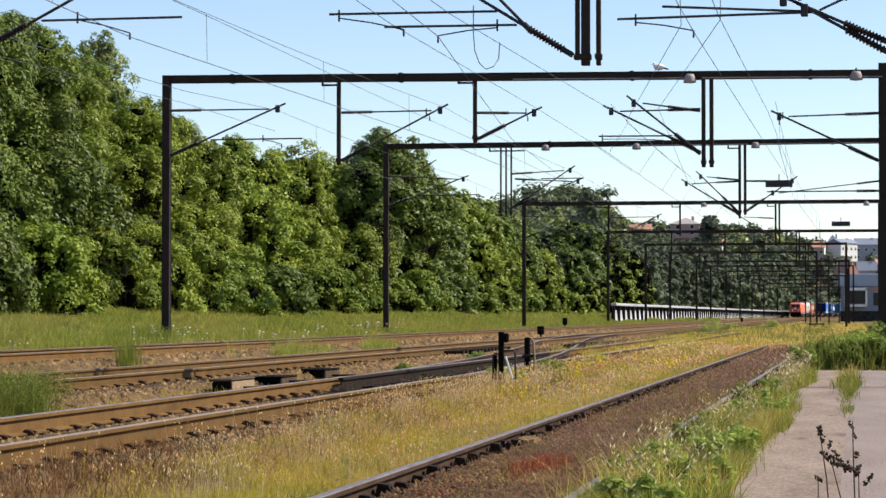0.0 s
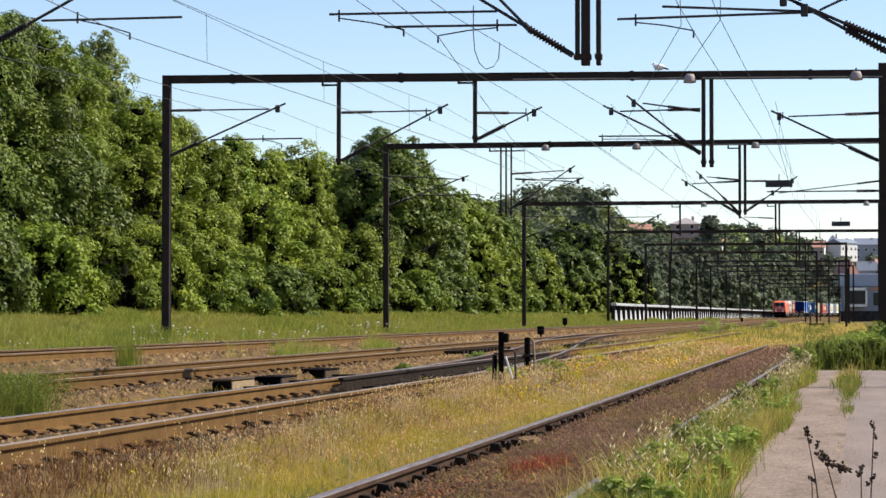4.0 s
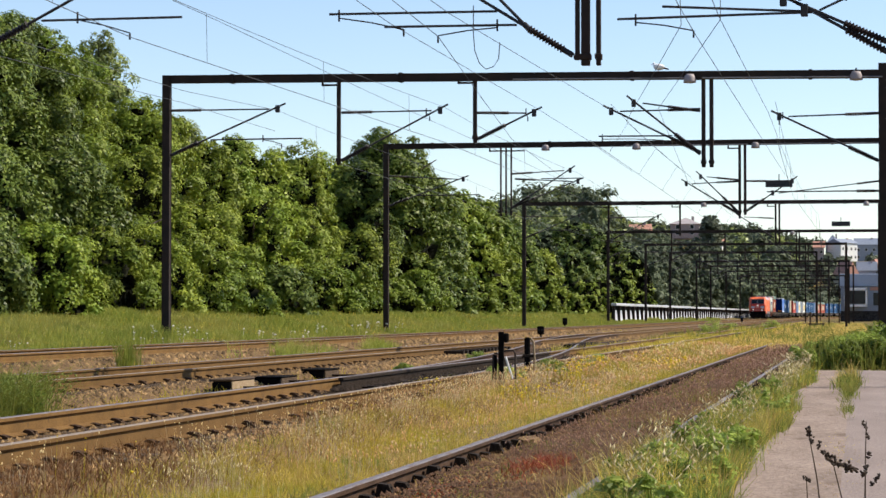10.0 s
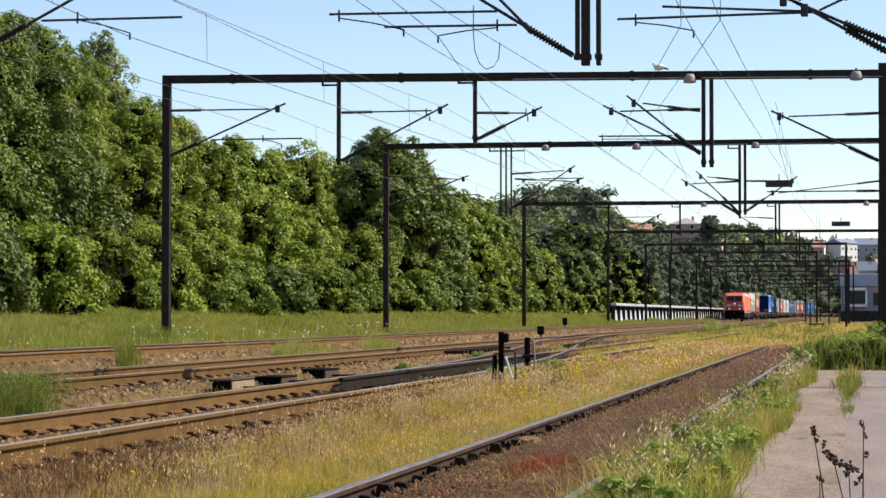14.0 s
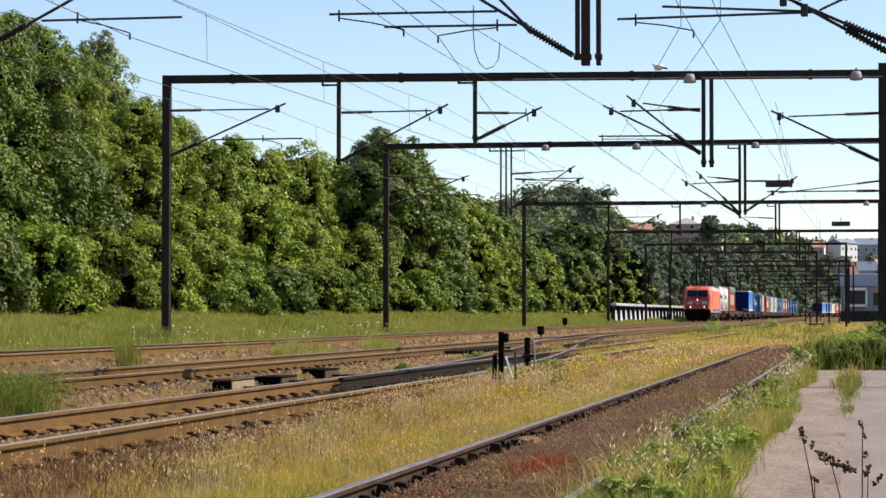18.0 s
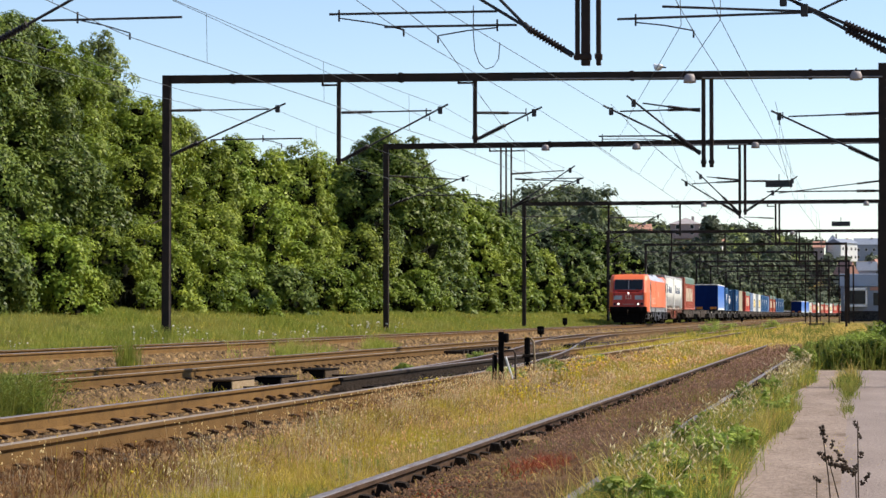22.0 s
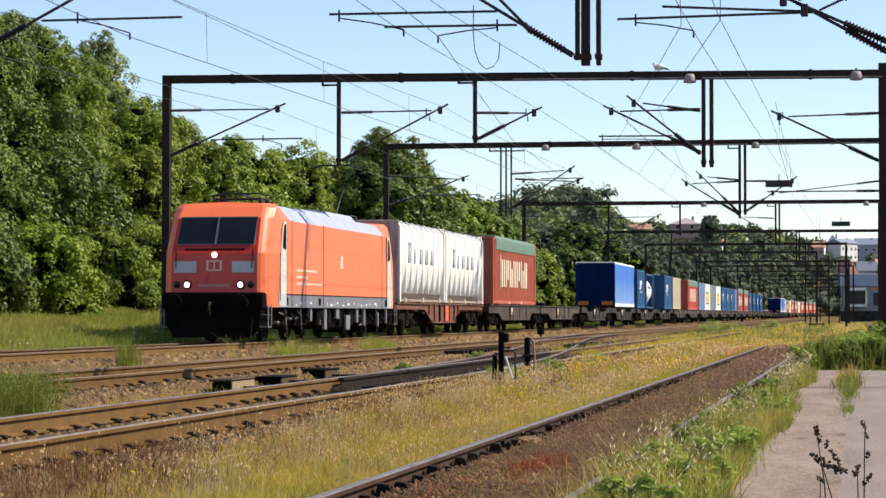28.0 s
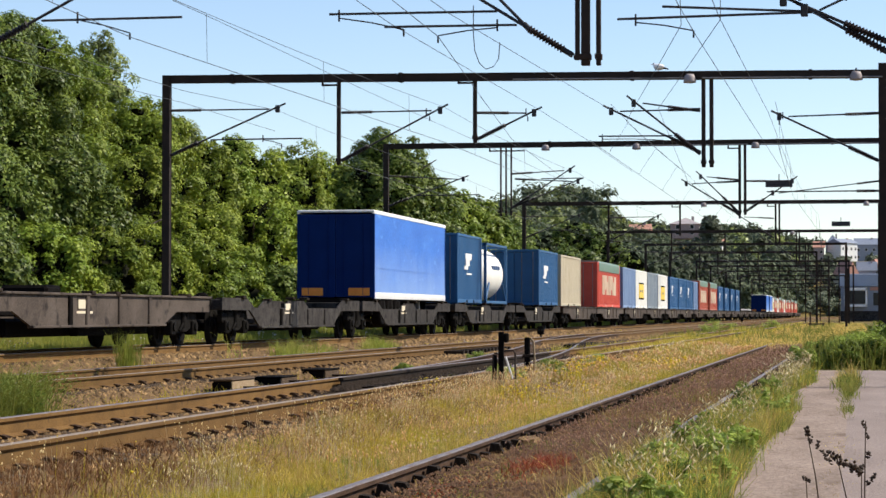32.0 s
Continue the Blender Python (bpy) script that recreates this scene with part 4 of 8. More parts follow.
tree("broad", LEAF_HAZE_HILL, -42.0, 701.0, 9.2, 3.4)
tree("broad", LEAF_HAZE_FAR, -56.5, 700.0, 4.6, 2.2)

# ---- the freight train ----
# One red body paint split: sunlit sides orange, shaded nose ends darker.
ORANGE_RED = surface("lit_orange_red_paint", (0.80, 0.145, 0.045), (0.85, 0.18, 0.06), 1.2, 0.42, 0, 0.03, 30, 0, wear=(0.74, 0.12, 0.035), wear_amount=0.40)
NOSE_RED = surface("shaded_red_paint", (0.52, 0.030, 0.018), (0.60, 0.045, 0.022), 1.5, 0.33, 0, 0.03, 30, 0, wear=(0.33, 0.02, 0.012), wear_amount=0.40)
LOCO_GREY = surface("mid_grey_sill_paint", (0.13, 0.13, 0.145), (0.20, 0.20, 0.22), 4, 0.55, 0.0, 0.05, 30, 0, wear=(0.09, 0.085, 0.085), wear_amount=0.4)
ROOF_GREY = surface("dusty_blue_grey_roof", (0.29, 0.315, 0.37), (0.39, 0.42, 0.49), 2, 0.6, 0.0, 0.15, 30, 0, wear=(0.48, 0.51, 0.57), wear_amount=0.4, spec=0.3)
# Underframe and bogie colours pushed near black, carrying the shade beneath the train.
BLACK_GEAR = surface("near_black_gear", (0.003, 0.0025, 0.0025), (0.009, 0.0075, 0.0065), 5, 0.95, 0.0, 0.3, 40, 0.1, spec=0.05)
BOGIE_GREY = surface("shade_dark_bogie", (0.004, 0.0035, 0.003), (0.013, 0.011, 0.009), 6, 0.9, 0.0, 0.3, 40, 0.1, wear=(0.045, 0.038, 0.032), wear_amount=0.27, spec=0.08)
GLASS_DARK = surface("dark_tinted_glass", (0.008, 0.011, 0.016), (0.014, 0.018, 0.024), 2, 0.15, 0, 0, 20, 0, spec=0.25)
WHITE_PAINT = surface("off_white_paint", (0.70, 0.68, 0.64), (0.82, 0.80, 0.77), 2, 0.5, 0, 0.04, 30, 0.03)
CREAM_DOOR = surface("grimy_cream_white_paint", (0.52, 0.47, 0.40), (0.66, 0.61, 0.53), 2.5, 0.5, 0, 0.04, 30, 0, wear=(0.40, 0.36, 0.31), wear_amount=0.4)
PLATE_GREY = surface("pale_grey_panel", (0.42, 0.42, 0.44), (0.5, 0.5, 0.52), 3, 0.5, 0, 0.05, 30, 0)
BULK_WHITE = surface("chalky_white_container_paint", (0.73, 0.71, 0.65), (0.85, 0.83, 0.77), 1.3, 0.55, 0, 0.05, 25, 0.03, wear=(0.62, 0.57, 0.50), wear_amount=0.32)
LETTER_BLUE = surface("dark_blue_lettering_paint", (0.030, 0.065, 0.16), (0.05, 0.095, 0.22), 3, 0.5, 0, 0, 20, 0)
HOPPER_BROWN = surface("shade_brown_hopper", (0.09, 0.065, 0.05), (0.15, 0.11, 0.085), 3, 0.75, 0, 0.1, 25, 0)
# End wall brown holds shade and bounced orange light; base frame shares it.
END_BROWN = surface("shaded_brown_end_wall", (0.30, 0.20, 0.16), (0.42, 0.31, 0.26), 2, 0.7, 0, 0.1, 25, 0)
LETTER_CREAM = surface("cream_lettering_paint", (0.62, 0.52, 0.36), (0.72, 0.62, 0.46), 3, 0.6, 0, 0, 20, 0)
BOX_RED = surface("brick_red_container_paint", (0.35, 0.060, 0.027), (0.46, 0.092, 0.040), 1.5, 0.55, 0, 0.06, 25, 0.06, wear=(0.24, 0.055, 0.032), wear_amount=0.40)
BOX_SCARLET = surface("scarlet_container_paint", (0.50, 0.05, 0.025), (0.58, 0.075, 0.04), 1.5, 0.55, 0, 0.06, 25, 0.06, wear=(0.36, 0.06, 0.035), wear_amount=0.34)
TARP_GREEN = surface("grey_green_tarpaulin", (0.10, 0.17, 0.125), (0.145, 0.22, 0.17), 2, 0.55, 0, 0.2, 25, 0)
BOX_BLUE = surface("mid_blue_container_paint", (0.006, 0.070, 0.185), (0.012, 0.098, 0.25), 1.5, 0.5, 0, 0.05, 25, 0.08, wear=(0.02, 0.08, 0.17), wear_amount=0.34)
# Navy is the trailer's blue with its unlit ends darkened in the colour.
BLUE_END_SHADE = surface("shaded_navy_trailer_end", (0.002, 0.014, 0.080), (0.003, 0.020, 0.105), 1.5, 0.7, 0, 0.04, 25, 0.06, spec=0.08)
TARP_BLUE = surface("royal_blue_curtain", (0.010, 0.105, 0.47), (0.028, 0.165, 0.60), 0.7, 0.45, 0, 0.12, 9, 0.05, stretch=(1, 0.6, 1.6), wear=(0.11, 0.27, 0.66), wear_amount=0.38)
BOX_TAN = surface("sandy_beige_container_paint", (0.42, 0.35, 0.24), (0.52, 0.45, 0.32), 1.5, 0.55, 0, 0.05, 25, 0.04, wear=(0.35, 0.28, 0.18), wear_amount=0.36)
BOX_GREYBLUE = surface("grey_blue_container_paint", (0.16, 0.24, 0.40), (0.22, 0.30, 0.46), 1.5, 0.5, 0, 0.05, 25, 0.1)
BOX_GREY = surface("slate_grey_container_paint", (0.20, 0.24, 0.28), (0.26, 0.30, 0.34), 1.5, 0.5, 0, 0.05, 25, 0.05)
WAGON_RED = surface("oxide_red_wagon_paint", (0.13, 0.052, 0.033), (0.22, 0.095, 0.062), 2.5, 0.75, 0, 0.2, 35, 0.05, wear=(0.055, 0.035, 0.028), wear_amount=0.46, spec=0.2)
WAGON_ORANGE = surface("patched_orange_panel", (0.62, 0.10, 0.03), (0.70, 0.13, 0.045), 2, 0.6, 0, 0.1, 35, 0)
WAGON_BROWN = surface("grimy_brown_grey_wagon_paint", (0.048, 0.036, 0.029), (0.105, 0.083, 0.068), 1.1, 0.85, 0, 0.2, 35, 0.12, wear=(0.026, 0.020, 0.017), wear_amount=0.45, spec=0.15)
POCKET_DARK = surface("dark_grimy_pocket_wagon_paint", (0.022, 0.019, 0.017), (0.065, 0.056, 0.05), 1.5, 0.85, 0, 0.2, 35, 0.12, wear=(0.012, 0.010, 0.009), wear_amount=0.47, spec=0.15)
LETTER_PALE = surface("faded_pale_lettering", (0.72, 0.44, 0.32), (0.80, 0.55, 0.42), 4, 0.6, 0, 0, 20, 0)
FADED = surface("faded_pink_lettering", (0.42, 0.16, 0.12), (0.5, 0.2, 0.15), 4, 0.6, 0, 0, 20, 0)
AMBER = surface("orange_marker_board", (0.70, 0.20, 0.01), (0.80, 0.26, 0.02), 4, 0.45, 0, 0, 20, 0)
YELLOW = surface("yellow_sign_panel", (0.75, 0.50, 0.04), (0.8, 0.55, 0.06), 4, 0.5, 0, 0, 20, 0)
HEADLIGHT = glowing("lit_headlight", (1.0, 0.93, 0.82), 1.0)


def dusted(m, colour, z0, z1, amount):
    """Pale road dust on the lower part of a curtain, with an uneven upper edge."""
    nt = m.node_tree
    b = nt.nodes["Principled BSDF"]
    link = b.inputs["Base Color"].links[0]
    src = link.from_socket
    tc = nt.nodes.new("ShaderNodeTexCoord")
    sep = nt.nodes.new("ShaderNodeSeparateXYZ")
    nt.links.new(tc.outputs["Object"], sep.inputs[0])
    nz = nt.nodes.new("ShaderNodeTexNoise")
    nz.inputs["Scale"].default_value, nz.inputs["Detail"].default_value = 0.9, 6
    nt.links.new(tc.outputs["Object"], nz.inputs["Vector"])
    up = nt.nodes.new("ShaderNodeMath")
    up.operation, up.inputs[1].default_value = "MULTIPLY_ADD", 1.6
    nt.links.new(nz.outputs[0], up.inputs[0])
    nt.links.new(sep.outputs[2], up.inputs[2])
    cut = nt.nodes.new("ShaderNodeMapRange")
    cut.inputs[1].default_value, cut.inputs[2].default_value = z0 + 0.8, z1 + 0.8
    cut.inputs[3].default_value, cut.inputs[4].default_value = amount, 0.0
    nt.links.new(up.outputs[0], cut.inputs[0])
    over = nt.nodes.new("ShaderNodeMix")
    over.data_type = "RGBA"
    over.inputs[7].default_value = (*colour, 1)
    nt.links.new(cut.outputs[0], over.inputs[0])
    nt.links.new(src, over.inputs[6])
    nt.links.new(over.outputs[2], b.inputs["Base Color"])


dusted(TARP_BLUE, (0.24, 0.37, 0.66), 0.2, 1.9, 0.7)
DECK_Z = 1.18
MOVERS = []
ROLLING = []


def moving(ob, u, z=0.0):
    MOVERS.append((ob, u, z))
    return ob


def wheel_mesh(r):
    s = Shape()
    for side in (-1, 1):
        m = Matrix.Translation((side * 0.72, 0, 0)) @ Matrix.Rotation(side * math.pi / 2, 4, "Y")
        s.spin([(r * 0.2, 0.10), (r * 0.24, 0.08), (r * 0.70, 0.03), (r * 0.80, 0.065), (r * 0.995, 0.065), (r, 0.05), (r, -0.03), (r + 0.028, -0.04), (r + 0.028, -0.065), (r * 0.8, -0.065), (r * 0.2, -0.05)], m, 14)
        for k in range(4):
            w = k * math.pi / 2
            s.box((side * 0.765, math.cos(w) * r * 0.5 - 0.05, math.sin(w) * r * 0.5 - 0.05), (side * 0.80, math.cos(w) * r * 0.5 + 0.05, math.sin(w) * r * 0.5 + 0.05))
    s.tube([(-0.7, 0, 0), (0.7, 0, 0)], 0.08, 10)
    return s.mesh("wheelset", [BOGIE_GREY])


WHEEL_LOCO, WHEEL_WAGON = wheel_mesh(0.60), wheel_mesh(0.46)


def bogie(parent, yc, base, wheel, r, mat):
    """A two-axle bogie: side frames, bolster, axle boxes and springs, with its wheelsets under it."""
    s = Shape()
    for d in (-1, 1):
        x = d * 1.02
        s.prism([(-base / 2 - 0.35, r + 0.12), (-base / 2 - 0.35, r + 0.28), (-base * 0.28, r + 0.34), (base * 0.28, r + 0.34), (base / 2 + 0.35, r + 0.28), (base / 2 + 0.35, r + 0.12), (base * 0.22, r - 0.12), (-base * 0.22, r - 0.12)], 0, x - 0.06, x + 0.06)
        for k in (-1, 1):
            y = k * base / 2
            s.box((x - 0.10, y - 0.17, r - 0.20), (x + 0.13, y + 0.17, r + 0.14), 0.03)
            s.tube([(x + d * 0.12, y, r), (x + d * 0.17, y, r)], 0.11, 10)
            s.tube([(x, y - 0.24, r + 0.1), (x, y - 0.24, r + 0.42)], 0.075, 8)
            s.tube([(x, y + 0.24, r + 0.1), (x, y + 0.24, r + 0.42)], 0.075, 8)
        s.tube([(x + d * 0.05, 0, r - 0.05), (x + d * 0.05, 0, r + 0.42)], 0.1, 8)
        s.tube([(x + d * 0.1, -0.34, r - 0.1), (x + d * 0.1, 0.3, r + 0.28)], 0.03, 6)
    s.box((-1.05, -0.22, r + 0.05), (1.05, 0.22, r + 0.4), 0.03)
    b = part("bogie", s, mat, parent)
    b.location = (0, yc, 0)
    for k in (-1, 1):
        w = part("wheelset", wheel, None, b)
        w.location = (0, k * base / 2, r)
        ROLLING.append((w, k * base / 2, r))
    return b


def buffers(parent, y, d, mat):
    """A pair of buffers at y, pointing along d."""
    for x in (-0.875, 0.875):
        s = Shape()
        m = Matrix.Translation((x, y, 1.05)) @ Matrix.Rotation(-d * math.pi / 2, 4, "X")
        s.spin([(0.12, 0.0), (0.12, 0.25), (0.085, 0.26), (0.085, 0.52), (0.22, 0.54), (0.23, 0.57), (0.2, 0.585)], m, 14)
        part("buffer", s, mat, parent)


def ring(y, w, rake=0.0, low=0.93, cab=True):
    """One outline of the locomotive body at y; rake leans it back with height."""
    if cab:
        half = [(w, low), (w, 1.27), (w, 2.35), (w * 0.965, 3.30), (w * 0.94, 3.58), (w * 0.86, 3.70), (0, 3.74)]
    else:
        half = [(w, low), (w, 1.27), (w, 2.35), (w, 3.27), (w * 0.80, 3.62), (w * 0.55, 3.70), (0, 3.74)]
    pts = half + [(-x, z) for x, z in half[-2::-1]]
    return [(x, y + rake * lean(z), z) for x, z in pts]


def lean(z):
    return float(np.interp(z, (0.9, 1.3, 2.4, 3.3, 3.42, 3.8), (0.12, 0.0, 0.08, 0.62, 0.72, 1.25)))


def locomotive():
    t = thing("locomotive", Matrix(), "orange-red electric locomotive with two cabs and grey roof", "locomotive")
    L = 18.9
    nose, full = 1.16, 1.49
    cab_rings = ((0.55, nose, 1.0), (0.60, 1.24, 1.0), (0.72, 1.33, 0.97), (0.92, 1.41, 0.88), (1.20, 1.465, 0.66), (1.58, full, 0.36))
    rings = [ring(y, w, k) for y, w, k in cab_rings] + [ring(2.95, full, 0, 0.93, False), ring(L - 2.95, full, 0, 0.93, False)] + [ring(L - y, w, -k) for y, w, k in cab_rings[::-1]]
    mid = len(cab_rings)
    side = Shape()
    for i in range(len(rings) - 1):
        for k in range(12):
            q = (rings[i][k], rings[i][k + 1], rings[i + 1][k + 1], rings[i + 1][k])
            roof = k in (3, 4, 5, 6, 7, 8)
            sill = k in (0, 11)
            cab = i != mid
            side.face(q, 2 if sill and mid - 1 <= i <= mid + 1 else (1 if roof and not cab else 0))
    # Lower nose takes the shaded red, the brow the lit orange.
    for rg in (rings[0], rings[-1]):
        for k in range(6):
            if k < 5:
                side.face([rg[k], rg[k + 1], rg[11 - k], rg[12 - k]], 3 if k < 3 else 0)
            else:
                side.face([rg[5], rg[6], rg[7]], 0)
    side.add([(-1.3, 0.9, 0.94), (1.3, 0.9, 0.94), (1.3, L - 0.9, 0.94), (-1.3, L - 0.9, 0.94)], [(0, 1, 2, 3)], 2)
    body = part("body", side, [ORANGE_RED, ROOF_GREY, LOCO_GREY, NOSE_RED], t)

    def front_pt(x, z, off, end):
        y = 0.55 + lean(z) - off
        return (x, y if end == 0 else L - y, z)

    def front_panel(name, x0, x1, z0, z1, mat, off=0.012, end=0, taper=0.0, label=""):
        s = Shape()
        zs = np.linspace(z0, z1, 4)
        for a, b in zip(zs, zs[1:]):
            ka, kb = taper * (a - z0) / (z1 - z0), taper * (b - z0) / (z1 - z0)
            m_ = (x0 + x1) / 2
            fa = lambda x, k: m_ + (x - m_) * (1 - k)
            s.face([front_pt(fa(x0, ka), a, off, end), front_pt(fa(x1, ka), a, off, end), front_pt(fa(x1, kb), b, off, end), front_pt(fa(x0, kb), b, off, end)])
            s.face([front_pt(fa(x0, ka), a, 0, end), front_pt(fa(x0, ka), a, off, end), front_pt(fa(x0, kb), b, off, end), front_pt(fa(x0, kb), b, 0, end)])
            s.face([front_pt(fa(x1, ka), a, 0, end), front_pt(fa(x1, ka), a, off, end), front_pt(fa(x1, kb), b, off, end), front_pt(fa(x1, kb), b, 0, end)])
        return part(name, s, mat, t, label)

    for end in (0, 1):
        front_panel("windscreen_surround", -1.06, 1.06, 2.575, 3.33, LOCO_GREY, 0.014, end, 0.03, "grey windscreen frame")
        front_panel("windscreen", -1.03, -0.035, 2.60, 3.31, GLASS_DARK, 0.024, end, 0.0, "dark windscreen pane")
        front_panel("windscreen", 0.035, 1.03, 2.60, 3.31, GLASS_DARK, 0.024, end, 0.0, "dark windscreen pane")
        for sx in (-1, 1):
            w = Shape().tube([front_pt(sx * 0.04, 2.5, 0.05, end), front_pt(sx * 0.09, 2.9, 0.055, end), front_pt(sx * 0.03, 3.26, 0.05, end)], 0.008, 5)
            part("wiper", w, BLACK_GEAR, t)
            front_panel("grille_panel", sx * 0.78 - 0.30, sx * 0.78 + 0.30, 1.84, 2.14, PLATE_GREY, 0.012, end)
            lamp = Shape()
            m = Matrix.Translation(front_pt(sx * 0.72, 1.52, 0.0, end)) @ Matrix.Rotation((1 if end == 0 else -1) * math.pi / 2, 4, "X")
            lamp.spin([(0.12, 0.0), (0.12, 0.03), (0.09, 0.035)], m, 16)
            h = part("lamp_housing", lamp, BLACK_GEAR, t)
            li = Shape().spin([(0.082, 0.038), (0.065, 0.055), (0.0001, 0.06)], m, 14)
            part("headlight", li, HEADLIGHT if end == 0 else GLASS_DARK, t, "lit round headlight" if end == 0 else "")
            lamp2 = Shape().spin([(0.09, 0.0), (0.09, 0.03), (0.0001, 0.035)], Matrix.Translation(front_pt(sx * 1.0, 1.52, 0.0, end)) @ Matrix.Rotation((1 if end == 0 else -1) * math.pi / 2, 4, "X"), 12)
            part("tail_light", lamp2, GLASS_DARK, t)
            hr = Shape().tube([front_pt(sx * 1.02, 1.95, 0.06, end), front_pt(sx * 1.04, 2.48, 0.06, end)], 0.014, 6)
            part("handrail", hr, IRON, t)
        top = Matrix.Translation(front_pt(0, 2.30, 0.0, end)) @ Matrix.Rotation((1 if end == 0 else -1) * math.pi / 2, 4, "X")
        part("top_headlight", Shape().spin([(0.08, 0.0), (0.08, 0.03), (0.065, 0.05), (0.0001, 0.06)], top, 16), HEADLIGHT if end == 0 else GLASS_DARK, t, "lit round headlight" if end == 0 else "")
        front_panel("emblem", -0.21, 0.21, 1.88, 2.16, LETTER_PALE, 0.012, end, 0.0, "faded pale emblem plate")
        front_panel("emblem_mark", -0.15, -0.02, 1.92, 2.12, NOSE_RED, 0.018, end)
        front_panel("emblem_mark", 0.02, 0.15, 1.92, 2.12, NOSE_RED, 0.018, end)
        front_panel("number_bar", -0.42, 0.42, 1.46, 1.54, FADED, 0.008, end, 0.0, "faded bar of lettering")
        front_panel("brow_vent", -0.8, 0.8, 2.42, 2.47, BLACK_GEAR, 0.01, end)
        # buffer beam, plough and steps
        s = Shape()
        y0 = 0.42 if end == 0 else L - 0.42
        d = 1 if end == 0 else -1
        s.box((-1.36, y0, 0.88), (1.36, y0 + d * 0.45, 1.32), 0.04)
        part("buffer_beam", s, BLACK_GEAR, t)
        pl = Shape()
        pl.prism([(-1.02, 0.16), (1.02, 0.16), (1.24, 0.42), (1.30, 0.90), (-1.30, 0.90), (-1.24, 0.42)], 1, y0 + d * 0.05, y0 + d * 0.5)
        pl.prism([(-1.05, 0.14), (1.05, 0.14), (1.1, 0.62), (-1.1, 0.62)], 1, y0 - d * 0.12, y0 + d * 0.06)
        part("snow_plough", pl, BLACK_GEAR, t)
        buffers(t, y0, -d, BLACK_GEAR)
        part("coupling_hook", Shape().tube([(0, y0, 1.03), (0, y0 - d * 0.3, 1.03), (0, y0 - d * 0.36, 0.9), (0, y0 - d * 0.25, 0.72)], 0.045, 8), IRON, t)
        for sx in (-1, 1):
            st = Shape()
            for z in (0.40, 0.72):
                st.box((sx * 1.18, y0 + d * 0.15, z), (sx * 1.46, y0 + d * 0.55, z + 0.03), 0.006)
            st.box((sx * 1.44, y0 + d * 0.15, 0.38), (sx * 1.47, y0 + d * 0.2, 1.0), 0.005)
            st.box((sx * 1.44, y0 + d * 0.5, 0.38), (sx * 1.47, y0 + d * 0.55, 1.0), 0.005)
            part("step_ladder", st, GALV, t, "pale metal cab steps")
    for end in (0, 1):
        ya = (lambda y: y) if end == 0 else (lambda y: L - y)
        for sx in (-1, 1):
            x = sx * 1.494
            dr = Shape().prism([(ya(1.62), 1.28), (ya(2.46), 1.28), (ya(2.46), 3.24), (ya(2.20), 3.24), (ya(1.98), 3.0), (ya(1.86), 2.5)], 0, x - 0.008 * sx, x + sx * 0.012)
            part("cab_door", dr, CREAM_DOOR, t, "cream-white cab door with slanting front edge and worn lettering")
            part("door_foot", Shape().box((x - 0.008 * sx, ya(1.62), 0.95), (x + sx * 0.010, ya(2.46), 1.275), 0.004), PLATE_GREY, t, "pale grey door foot")
            up = Shape().prism([(ya(2.00), 2.52), (ya(2.34), 2.46), (ya(2.36), 2.56), (ya(2.36), 3.10), (ya(2.30), 3.17), (ya(2.20), 3.16), (ya(2.10), 3.02), (ya(2.01), 2.64)], 0, x - 0.004 * sx, x + sx * 0.02)
            part("door_window", up, BLACK_GEAR, t, "dark slanting cab window")
            part("door_joint", Shape().box((x, ya(2.47), 0.98), (x + sx * 0.014, ya(2.50), 3.26)), BLACK_GEAR, t, "dark joint beside the cab door")
            part("door_handrail", Shape().tube([(x + sx * 0.05, ya(1.58), 1.1), (x + sx * 0.05, ya(1.58), 2.4)], 0.016, 6), GALV, t)
            for j in range(3):
                z = 1.35 + 0.3 * j
                part("lettering_bar", Shape().box((x + sx * 0.010, ya(1.95), z + 0.25), (x + sx * 0.016, ya(1.95 + 0.36 - 0.08 * j), z + 0.29)), PLATE_GREY, t)
    for sx in (-1, 1):
        x = sx * 1.49
        for y in (3.1, 7.0, 15.6):
            part("panel_joint", Shape().box((x, y, 0.95), (x + sx * 0.006, y + 0.035, 3.3)), BLACK_GEAR, t, "dark vertical body joint")
        for y0, y1, z in ((3.6, 6.1, 1.92), (3.6, 5.0, 1.74), (3.6, 6.8, 1.56)):
            part("lettering_bar", Shape().box((x, y0, z), (x + sx * 0.008, y1, z + 0.06)), LETTER_PALE, t, "bar of faded pale lettering")
        part("side_emblem", Shape().box((x, 9.3, 2.10), (x + sx * 0.008, 9.65, 2.46), 0.003), LETTER_PALE, t, "small white emblem on the side")
        for y in (2.4, 4.6, 6.4, 7.4, 11.8, 13.6, 16.1):
            part("sill_hatch", Shape().box((x, y, 1.0), (x + sx * 0.010, y + (0.28 if y in (2.4, 16.1, 6.4) else 0.16), 1.2 if y in (2.4, 16.1, 6.4) else 1.09), 0.003), BLACK_GEAR if y in (2.4, 16.1, 6.4) else PLATE_GREY, t)
        for k, y in enumerate((3.6, 4.1, 5.3, 7.9, 8.5, 8.8, 9.6, 10.3, 11.2, 12.3, 13.0, 14.4, 14.7)):
            part("sill_mark", Shape().box((x, y, 0.98 + 0.03 * (k % 3)), (x + sx * 0.008, y + 0.09 + 0.07 * (k % 4), 1.03 + 0.03 * (k % 3) + 0.02 * (k % 2))), WHITE_PAINT, t, "small pale stencil mark")
